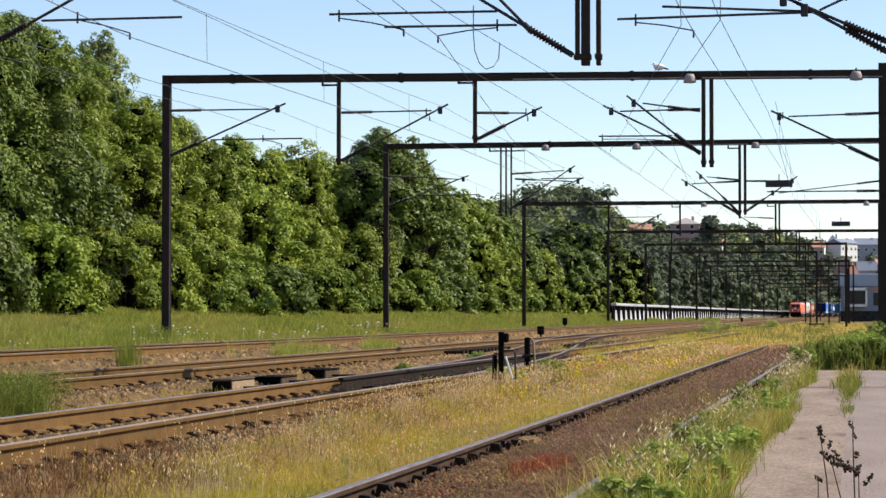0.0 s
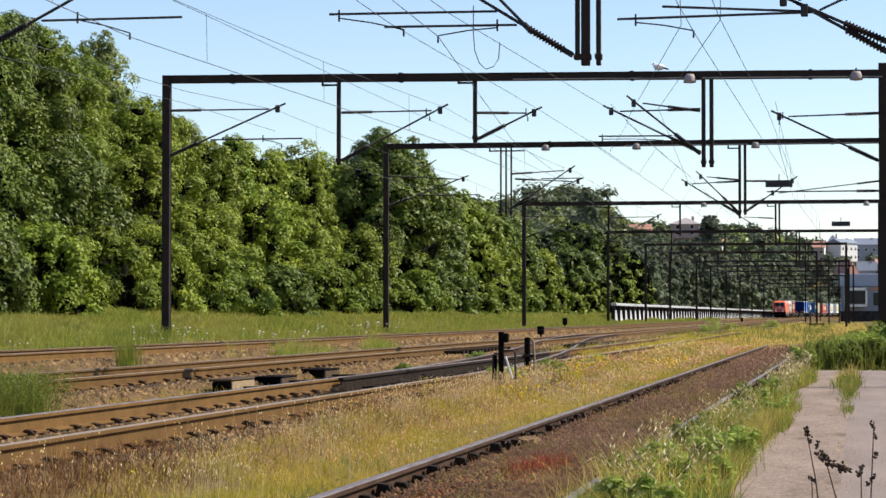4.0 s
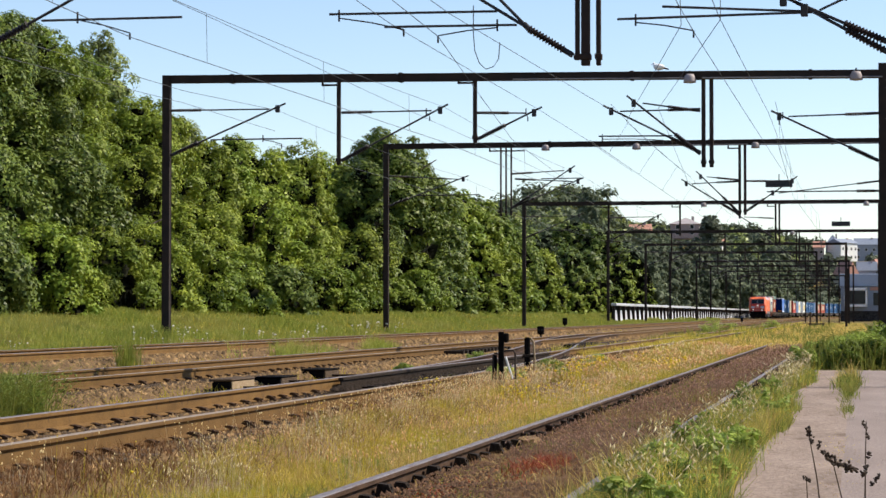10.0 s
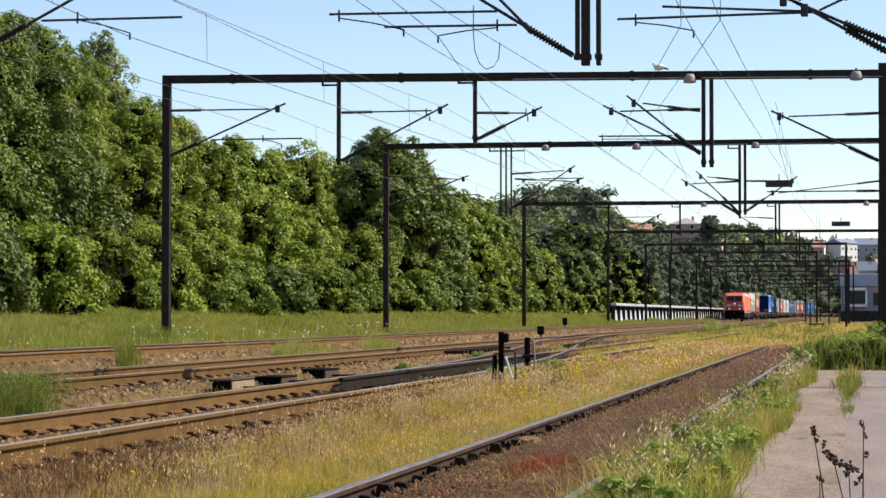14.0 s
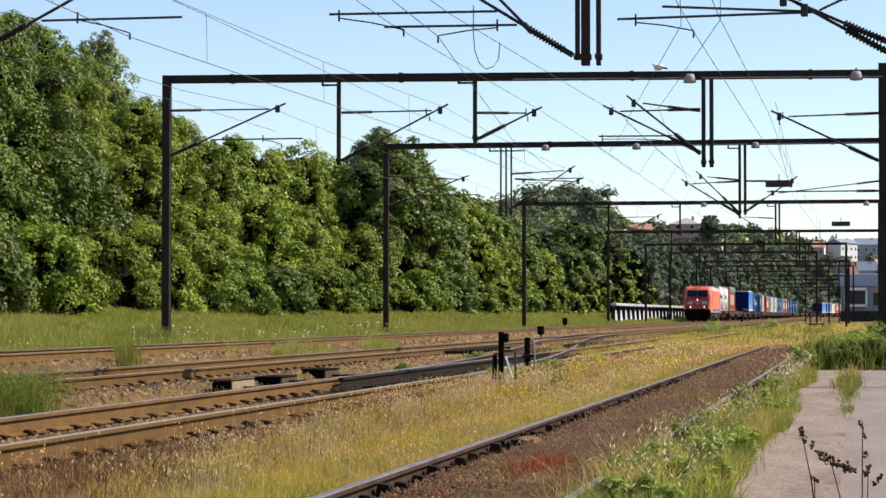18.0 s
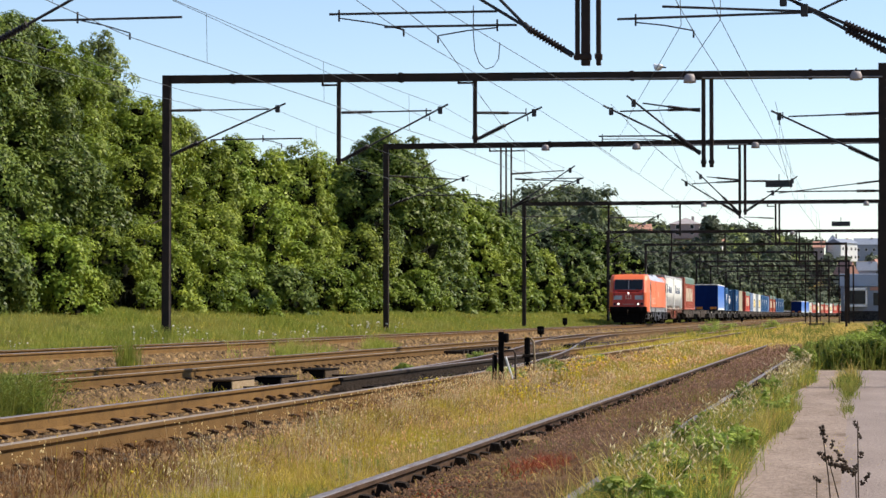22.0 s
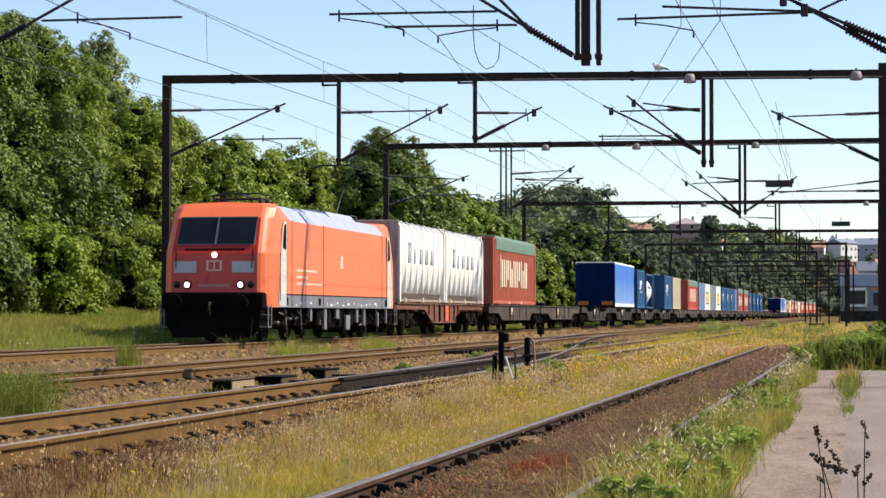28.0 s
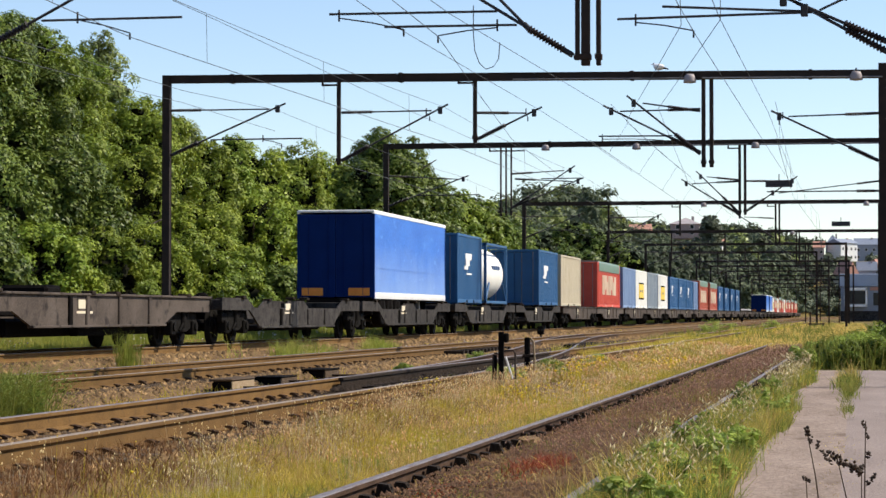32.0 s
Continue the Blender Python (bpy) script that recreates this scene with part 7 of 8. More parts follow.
grass("tall pale grass tuft in the joint", 160, -0.16, 0.10, 43.0, 1.8, 0.42, 0.003, GRASS_STRAW, 0.7, "grass tuft", spot=True)
grass("fallen litter and moss at the pavement's edge", 1800, -0.95, -0.7, 13, 52, 0.03, 0.006, SORREL, 2.5, "plant litter", clump=0.1)


def weed(name, x, y, h, rad, leaf, label, count=2600, size=0.045, seed=1):
    """A low leafy plant: stems fanning out, small leaves on uneven lobes."""
    r = random.Random(seed)
    t = thing(name, pose(x, y, float(bed_z(np.array([x]), np.array([y]))[0]) - 0.02), label, name.replace("_", " "), "weeds of the yard")
    st = Shape()
    lobes = []
    for k in range(16):
        w, q = r.random() * 6.28, rad * math.sqrt(r.random()) * 0.85
        top = h * r.uniform(0.5, 0.95) * (1 - 0.35 * (q / rad) ** 2)
        st.tube([(q * 0.2 * math.cos(w), q * 0.2 * math.sin(w), 0), (q * 0.6 * math.cos(w), q * 0.6 * math.sin(w), top * 0.5), (q * math.cos(w), q * math.sin(w), top)], [0.008, 0.006, 0.003], 5)
        lobes.append(((q * math.cos(w), q * math.sin(w), top * 0.85), rad * r.uniform(0.18, 0.34)))
        lobes.append(((q * 0.7 * math.cos(w), q * 0.7 * math.sin(w), top * 0.4), rad * r.uniform(0.2, 0.36)))
    vs, fs = leaf_cloud(count, lobes, size, seed, 0.9, 0.05)
    vs[:, 2] = np.abs(vs[:, 2])
    part("stem", st, leaf, t)
    part("foliage", loose("foliage", vs, fs, leaf), None, t)
    return t


WEED_DEEP = leafy("deep_green_weed_leaf", (0.08, 0.13, 0.014), (0.25, 0.32, 0.055), 0.45, 0.5)
weed("weed_bush", -8.75, 24.0, 0.62, 0.40, WEED_DEEP, "bushy green weed growing beside the rails", 3000, 0.013, 3)
weed("weed_bush", -9.2, 24.3, 0.55, 0.42, LEAF_WEED, "bushy green weed growing beside the rails", 2600, 0.013, 4)
grass("feathery green stems of a bushy weed", 750, -8.75, 0.2, 24.0, 0.4, 0.60, 0.0046, GRASS_GREEN, 1.5, "grass tuft", spot=True)
grass("feathery green stems of a bushy weed", 750, -9.15, 0.24, 24.2, 0.4, 0.62, 0.0046, GRASS_VERGE, 1.5, "grass tuft", spot=True)
grass("feathery green stems of a bushy weed", 500, -9.6, 0.22, 24.6, 0.4, 0.5, 0.0046, GRASS_GREEN, 1.5, "grass tuft", spot=True)
heads("small leaflets over the bushy weed", 3000, -9.8, -8.45, 23.5, 25.2, 0.48, 0.0085, LEAF_WEED, 2.2, "weeds", stem=False, slant=0.9)
for k, (x, y, h, r_) in enumerate(((-0.9, 55.0, 0.6, 0.5), (-0.25, 54.4, 0.72, 0.6), (0.55, 54.6, 0.9, 0.7), (0.2, 57.5, 1.05, 0.8), (-0.6, 58.5, 0.8, 0.7), (0.9, 58, 1.2, 0.8), (-1.2, 60, 0.6, 0.6), (0.4, 62, 1.1, 0.9))):
    weed("bramble_bush", x, y, h, r_, LEAF_MID if k % 3 == 1 else WEED_DEEP if k % 3 == 2 else LEAF_WEED, "dense green bramble at the pavement's end", 6000, 0.04, 20 + k)
grass("long grass growing through the bramble", 1500, -1.3, 1.0, 53, 66, 0.85, 0.004, GRASS_VERGE, 0.6, "grass")
for k, (x, y) in enumerate(((-1.05, 15.0), (-1.25, 15.8), (-1.0, 16.6), (-1.3, 17.6), (-1.15, 19), (-1.35, 20.5), (-1.25, 22.4), (-1.4, 24.5), (-1.3, 27), (-1.35, 30), (-0.95, 14.2), (-1.2, 14.0), (-1.1, 18.2), (-1.2, 21.3), (-0.98, 15.6), (-1.4, 13.4), (-1.0, 13.2), (-1.5, 16.4), (-1.5, 18.8), (-1.05, 20.2), (-1.5, 22.0), (-1.1, 23.6), (-1.5, 26.0), (-1.15, 25.4), (-1.1, 29), (-1.5, 33), (-1.2, 35), (-1.4, 39))):
    hgt = 0.26 + 0.26 * random.random()
    weed("broadleaf_weed", x + random.uniform(-0.12, 0.12), y + random.uniform(-0.4, 0.4), hgt, hgt * (0.32 + 0.2 * random.random()), WEED_DEEP if k % 4 == 1 else LEAF_WEED, "leafy green weed on the verge of the pavement", 330, 0.027, 50 + k)
for k, (x, y, h) in enumerate(((-8.5, 138.0, 0.8), (-9.3, 160.0, 1.1), (-8.6, 163.0, 0.9), (-6.2, 176.0, 0.9), (-5.3, 47.0, 0.3), (-5.5, 52.0, 0.3), (-8.9, 47.0, 0.3), (-9.0, 57.0, 0.4), (-5.3, 36.2, 0.4), (-5.2, 41.0, 0.4))):
    weed("weed_bush", x, y, h, h * 0.75, LEAF_WEED, "bushy green weed in the dry yard", 1600, 0.024, 80 + k)

# tall dead stalks with dark seed heads close to the eye
NODDING = []


def seed_stalk(x, y, h, tip, bunches, seed):
    """A dead stem with bunches of dark seeds: (sideways, height, length, slant, thickness)."""
    r = random.Random(seed)
    t = thing("dock_stalk", pose(x, y, 0.04), "withered stalk with dark brown seed clusters on the pavement", "dead weed", "dead stalks")
    part("stem", Shape().tube([(0, 0, 0), (tip * 0.25, 0, h * 0.5), (tip * 0.7, 0.005, h * 0.85), (tip, 0.01, h)], [0.0035, 0.003, 0.0022, 0.0015], 6), DARK_SEED, t)
    for dx, dz, size, slant, thick in bunches:
        s = Shape()
        thick *= 1.1
        for k in range(int(14 + size * 260)):
            q = r.random() - 0.5
            fat = thick * (1 - 0.7 * abs(2 * q))
            p = Vector((dx + q * size * math.cos(slant), 0, dz + q * size * math.sin(slant))) + Vector((r.gauss(0, fat * 0.5), r.gauss(0, fat * 0.5), r.gauss(0, fat * 0.5)))
            e = Vector((r.gauss(0, 1), r.gauss(0, 1), r.gauss(0, 1))).normalized() * thick * r.uniform(0.3, 0.6)
            s.tube([p - e, p, p + e], [0.0008, thick * r.uniform(0.25, 0.42), 0.0008], 5, cap=False)
        tagged(part("seed_head", s, DARK_SEED, t), kind="stuff")
    NODDING.append((t, x, y, 0.04, 1.4, 0.9, seed * 1.3))
    return t


seed_stalk(-0.06, 7.0, 0.87, -0.075, ((-0.072, 0.865, 0.045, 1.9, 0.011), (-0.045, 0.835, 0.02, 1.5, 0.008), (-0.02, 0.80, 0.05, -0.9, 0.009)), 1)
seed_stalk(0.02, 7.05, 0.80, -0.10, ((-0.085, 0.785, 0.10, -0.55, 0.014), (-0.045, 0.765, 0.04, -0.3, 0.014)), 2)
seed_stalk(0.008, 6.95, 0.775, -0.005, ((-0.006, 0.765, 0.028, 1.2, 0.012), (0.022, 0.74, 0.04, 0.9, 0.009)), 3)
seed_stalk(0.01, 7.1, 0.90, 0.005, ((0.004, 0.875, 0.055, -1.25, 0.008), (0.012, 0.80, 0.02, 1.4, 0.008)), 4)
seed_stalk(-0.12, 7.2, 0.725, -0.005, ((-0.005, 0.722, 0.022, -0.6, 0.008),), 5)

# ---- yard furniture ----
PALE_WOOD = surface("pale_tan_timber", (0.20, 0.135, 0.072), (0.33, 0.24, 0.14), 6, 0.85, 0, 0.3, 40, stretch=(6, 1, 6))


def point_box(x, y, w, l, h, lid, label):
    t = thing("point_machine", pose(x, y, 0.08), label, "point machine", "boxes beside the points")
    part("case", Shape().box((-w / 2, 0, 0), (w / 2, l, h * 0.8), 0.02), BLACK_GEAR, t)
    part("lid", Shape().box((-w / 2 - 0.02, -0.02, h * 0.8), (w / 2 + 0.02, l + 0.02, h), 0.02), BLACK_GEAR if lid is SLEEPER else SLEEPER, t)
    # On the first box this plate is pale, painting the sunlit side.
    part("side_plate", Shape().box((w / 2, 0.03, 0.02), (w / 2 + 0.012, l - 0.03, h * 0.78), 0.004), lid, t)
    part("rod", Shape().tube([(w / 2, l * 0.5, 0.05), (2.2, l * 0.5, 0.07)], 0.022, 6), IRON, t)
    return t


point_box(-9.45, 35.1, 0.30, 1.4, 0.20, PALE_WOOD, "low dark box with lit side painted pale beside the points")
point_box(-9.65, 38.7, 0.45, 1.2, 0.14, SLEEPER, "low dark point machine box beside the rails")
point_box(-9.75, 42.6, 0.42, 1.2, 0.18, SLEEPER, "low dark point machine box beside the rails")


def crossover():
    """Turnout rails leading from the third track over to the second."""
    def way(y):
        f = min(1.0, max(0.0, (y - 33.0) / 78.0))
        return -6.53 - 5.07 * f * f * (3 - 2 * f)
    t = thing("turnout", pose(0, 0, 0.36 - 0.172), "greasy turnout rails curving across to the next track", "turnout")
    for d in (-1, 1):
        part("closure_rail", sweep_rail([(way(y) + d * GAUGE / 2, y) for y in np.linspace(34.0, 110.0, 40)], RAIL_TOP_DULL, RAIL_SIDE_DARK), None, t)
    part("check_rail", sweep_rail([(-6.53 - GAUGE / 2 + 0.13, y) for y in np.linspace(33.0, 56.0, 6)], IRON, IRON), None, t)
    part("check_rail", sweep_rail([(-11.6 + GAUGE / 2 - 0.13, y) for y in np.linspace(86.0, 96.0, 3)], IRON, IRON), None, t)
    y = 33.3
    while y < 57:
        part("slide_plate", Shape().box((-6.53 - GAUGE / 2 - 0.05, y - 0.1, 0.0), (-6.53 - GAUGE / 2 + 0.65, y + 0.1, 0.06), 0.012), IRON, t)
        part("slide_plate", Shape().box((-6.53 + GAUGE / 2 - 0.5, y - 0.1, 0.0), (-6.53 + GAUGE / 2 + 0.05, y + 0.1, 0.045), 0.012), IRON, t)
        y += 0.63
    y = 60.0
    while y < 105:
        c = way(y)
        part("turnout_timber", Shape().box((c - 1.7, y - 0.13, -0.14), (c + 1.7, y + 0.13, -0.008), 0.012), SLEEPER, t)
        y += 0.63
    part("frog", Shape().prism([(-8.62, 71.0), (-8.42, 71.0), (-8.30, 77.5), (-8.80, 77.5)], 2, 0.02, 0.172), IRON, t)
    y = 63.0
    while y < 72:
        part("comb_plate", Shape().box((-10.9, y - 0.12, 0.0), (-10.3, y + 0.12, 0.10), 0.012), IRON, t)
        y += 0.66


crossover()


def lever_stand():
    t = thing("point_lever", pose(-5.1, 34.56, 0.02), "dark iron point lever stand with white arm in grass", "point lever")
    part("post", Shape().box((-0.045, -0.04, 0), (0.03, 0.04, 0.98), 0.008), BLACK_GEAR, t)
    part("head_box", Shape().box((0.03, -0.06, 0.82), (0.10, 0.06, 0.96), 0.02), BLACK_GEAR, t)
    part("side_frame", Shape().tube([(-0.05, 0, 0.66), (-0.11, 0, 0.67), (-0.125, 0, 0.63), (-0.125, 0, 0.26), (-0.05, 0, 0.24)], 0.016, 6), RUST_STEEL, t)
    part("side_frame", Shape().tube([(0.03, 0, 0.70), (0.17, 0, 0.71), (0.20, 0, 0.66), (0.20, 0, 0.30), (0.03, 0, 0.26)], 0.016, 6), RUST_STEEL, t)
    part("side_plate", Shape().box((-0.115, -0.01, 0.28), (-0.07, 0.01, 0.64), 0.006), BLACK_GEAR, t)
    part("arm", Shape().tube([(0.065, -0.07, 0.62), (0.17, -0.07, 0.30)], 0.016, 6), WHITE_PAINT, t, "white painted arm")


lever_stand()
slab = thing("stone_slab", pose(-3.05, 22.43, 0.05, 4, -6, 20), "flat pale grey stone slab lying beside the rail", "stone")
part("slab", Shape().prism([(-0.08, -0.10), (0.02, -0.14), (0.09, -0.06), (0.08, 0.12), (-0.04, 0.15), (-0.10, 0.06)], 2, 0.0, 0.04), STONE, slab)
st = thing("marker_post", pose(-5.3, 38.9, 0.0), "old dark timber post with pale edge in grass", "post")
part("post", Shape().box((-0.06, -0.06, 0), (0.025, 0.06, 0.88), 0.015), BLACK_GEAR, st)
part("edge_board", Shape().tube([(0.03, 0, 0.87), (0.085, 0, 0.80), (0.10, 0, 0.5), (0.08, 0, 0.1)], 0.02, 6), PALE_WOOD, st, "pale weathered board")
part("strap", Shape().box((-0.09, -0.085, 0.55), (0.1, 0.085, 0.60), 0.006), IRON, st)


def dwarf_signal(x, y, h, label):
    z = float(bed_z(np.array([x]), np.array([y]))[0])
    t = thing("dwarf_signal", pose(x, y, z), label, "signal", "small signals by the tracks")
    part("stem", Shape().tube([(0, 0, -0.1), (0, 0, h * 0.5)], 0.05, 8), RUST_STEEL, t)
    part("head", Shape().box((-0.15, -0.12, h * 0.4), (0.15, 0.12, h), 0.03), BLACK_GEAR, t)
    for k in (-0.06, 0.06):
        part("lens", Shape().spin([(0.045, 0), (0.045, 0.02), (0.01, 0.03)], Matrix.Translation((k, -0.12, h * 0.72)) @ Matrix.Rotation(math.pi / 2, 4, "X"), 10), GLASS_DARK, t)


dwarf_signal(-14.1, 107.6, 0.62, "small dark dwarf signal between the running tracks")
dwarf_signal(-18.6, 154.0, 0.75, "small dark dwarf signal beside the bank")
dwarf_signal(-13.9, 295.0, 0.8, "small dark dwarf signal between the running tracks")
bs = thing("buffer_stop", pose(-3.9, 236, 0.0), "low dark timber buffer stop in dry grass", "buffer stop")
part("beam", Shape().box((-0.8, -0.1, 0.25), (0.8, 0.1, 0.42), 0.02), SLEEPER, bs)
for x in (-0.6, 0.6):
    part("leg", Shape().box((x - 0.08, -0.08, -0.1), (x + 0.08, 0.08, 1.5 if x < 0 else 0.3), 0.02), SLEEPER, bs)

# dwarf posts seen past the yard's side
for k, (x, y, h) in enumerate(((-6.3, 300.0, 8.0), (-3.0, 262.0, 7.6), (-5.4, 360.0, 7.8), (-2.2, 300.0, 7.8), (-1.3, 345.0, 7.8))):
    p = thing("mast", pose(x, y, 0.0), "slim dark steel catenary mast standing in the yard", "mast", "single masts")
    part("post", Shape().box((-0.075, -0.075, -0.1), (0.075, 0.075, h), 0.01), RUST_STEEL, p)
    part("bracket", Shape().tube([(0, 0, h - 0.6), (-1.6, 0, h - 0.4)], 0.03, 6), TUBE, p)

# lamps hung under the portal beams
LAMP_SHELL = surface("pinkish_grey_lamp_hood", (0.24, 0.20, 0.195), (0.32, 0.27, 0.26), 6, 0.6, 0.0, 0.05)
for k, (x, y, z) in enumerate(((-4.55, 66.6, 7.78), (0.0, 66.6, 7.78), (-9.0, 99.3, 8.2), (-4.1, 99.3, 8.2), (-12.8, 99.3, 8.2), (-8.9, 141.9, 7.7), (0.55, 141.9, 7.7), (-5.0, 190.9, 7.7))):
    t = thing("yard_lamp", pose(x, y, z + 0.055) @ Matrix.Scale(0.76, 4), "pinkish-grey hooded yard lamp under the portal beam", "lamp", "lamps on the portals")
    part("hood", Shape().spin([(0.06, 0.12), (0.15, 0.10), (0.21, 0.0), (0.23, -0.14), (0.235, -0.20), (0.2, -0.20)], None, 18), LAMP_SHELL, t)
    part("glass", Shape().spin([(0.19, -0.19), (0.12, -0.22), (0.01, -0.225)], None, 14), PLATE_GREY, t)
    part("hanger", Shape().box((-0.03, -0.03, 0.1), (0.03, 0.03, 0.24), 0.006), RUST_STEEL, t)

# slatted dark boards in the overhead line
# Board colour greyed toward blue, distance haze included in it.
HAZED_BOARD = surface("hazed_grey_board", (0.045, 0.050, 0.060), (0.075, 0.082, 0.095), 5, 0.7, 0, 0.05, 30, 0, spec=0.2)
for x0, x1, y, z0, z1 in ((-3.69, -2.59, 99.3, 6.47, 6.76), (-1.45, -0.38, 141.9, 6.40, 6.68)):
    t = thing("line_sign", pose((x0 + x1) / 2, y - 0.15, z0), "dark grey rectangular board hung in the overhead line", "sign", "boards in the overhead line")
    w = (x1 - x0) / 2
    part("board", Shape().box((-w, -0.02, 0), (w, 0.02, z1 - z0), 0.01), HAZED_BOARD, t)
    for k in range(4):
        part("slat", Shape().box((-w + 0.04, -0.035, 0.03 + k * 0.065), (w - 0.04, -0.02, 0.065 + k * 0.065), 0.004), TUBE, t)
    part("hanger", Shape().tube([(0, 0, z1 - z0), (0, 0.15, z1 - z0 + 0.25)], 0.02, 6), TUBE, t)

# a gull resting on the beam
gull = thing("gull", pose(-5.42, 66.7, 8.02, 0, 0, 160) @ Matrix.Scale(0.7, 4), "white gull with dark wing tips resting on the beam", "bird")
FEATHER = surface("white_feathers", (0.80, 0.79, 0.77), (0.88, 0.87, 0.86), 20, 0.8, 0, 0.1)
part("tail", Shape().tube([(-0.2, 0, 0.14), (-0.42, 0, 0.06)], [0.05, 0.03], 6), BLACK_GEAR, gull, "dark tail")
part("body", Shape().tube([(-0.24, 0, 0.13), (-0.14, 0, 0.16), (0.0, 0, 0.17), (0.12, 0, 0.2), (0.2, 0, 0.24)], [0.04, 0.11, 0.14, 0.12, 0.06], 10), FEATHER, gull)
part("head", Shape().spin([(0.005, -0.06), (0.045, -0.03), (0.055, 0.0), (0.045, 0.035), (0.005, 0.06)], Matrix.Translation((0.2, 0, 0.31)), 10), FEATHER, gull)
part("neck", Shape().tube([(0.15, 0, 0.2), (0.2, 0, 0.3)], [0.06, 0.045], 8), FEATHER, gull)
part("beak", Shape().tube([(0.24, 0, 0.31), (0.32, 0, 0.29)], [0.016, 0.005], 6), AMBER, gull)
for d in (-1, 1):
    part("wing", Shape().tube([(0.1, d * 0.085, 0.2), (-0.08, d * 0.09, 0.19), (-0.36, d * 0.03, 0.12)], [0.02, 0.05, 0.008], 6), FEATHER, gull)
    part("leg", Shape().tube([(0.02, d * 0.03, 0.09), (0.02, d * 0.03, -0.01)], 0.008, 5), AMBER, gull)


# ---- low barrier along the main track ----
def barrier():
    t = thing("noise_barrier", Matrix(), "long low barrier with white panels and pale coping", "barrier")
    x = -20.6
    y = 206.0
    pm = Shape().prism([(-0.02, 0.0), (0.08, 0.0), (-0.06, 1.12), (-0.16, 1.12)], 1, 0.25, 2.5).mesh("panel", PLATE_GREY)
    # Black sheet added behind the panels, standing in for their dark gaps.
    dm = Shape().box((-0.28, 0.1, 0.0), (-0.20, 4.5, 1.5), 0.02).mesh("upper_panel", BLACK_GEAR)
    om = Shape().box((-0.12, -0.12, -0.3), (0.06, 0.12, 1.5), 0.01).mesh("post", RUST_STEEL)
    cm = Shape().box((-0.3, 0.0, 1.5), (0.2, 4.6, 1.74), 0.03).mesh("coping", PLATE_GREY)
    while y < 640:
        z = 0.50
        for name, me in (("panel", pm), ("upper_panel", dm), ("post", om), ("coping", cm)):
            part(name, me, None, t).location = (x + bend(y), y, z)
        y += 4.6


barrier()
stones(2600, -0.9, 1.6, 13, 50, 0.052, 0.005, PEBBLE, False, "tiny grey pebbles on the pavement")
stones(700, -0.93, -0.6, 13, 50, 0.052, 0.008, PEBBLE, False, "small grey pebbles along the pavement's edge")

# ---- distance: houses, a blue hall and wooded hill ----
# Distance haze lightens the tile, slate, brick and cladding colours below.
ROOF_TILE = surface("hazed_red_roof_tile", (0.42, 0.20, 0.14), (0.50, 0.26, 0.19), 1.5, 0.85, 0, 0.3, 12)
ROOF_SLATE = surface("hazed_brownish_slate_roof", (0.36, 0.31, 0.31), (0.44, 0.39, 0.39), 1.5, 0.8, 0, 0.3, 12)
ROOF_BLUE = surface("blue_grey_slate_roof", (0.16, 0.19, 0.25), (0.23, 0.26, 0.33), 1.5, 0.7, 0, 0.3, 12)
SLATE_WALL = surface("grey_blue_plaster_wall", (0.24, 0.27, 0.33), (0.32, 0.35, 0.41), 1.0, 0.85, 0, 0.1, 12)
BRICKWORK = surface("hazed_brown_brick_wall", (0.33, 0.26, 0.25), (0.42, 0.33, 0.31), 1.0, 0.9, 0, 0.3, 12)
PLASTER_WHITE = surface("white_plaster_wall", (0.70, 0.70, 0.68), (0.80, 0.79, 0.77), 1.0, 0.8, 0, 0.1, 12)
HALL_BLUE = surface("hazed_blue_grey_cladding", (0.25, 0.285, 0.35), (0.31, 0.345, 0.42), 0.5, 0.5, 0.1, 0.1, 12)


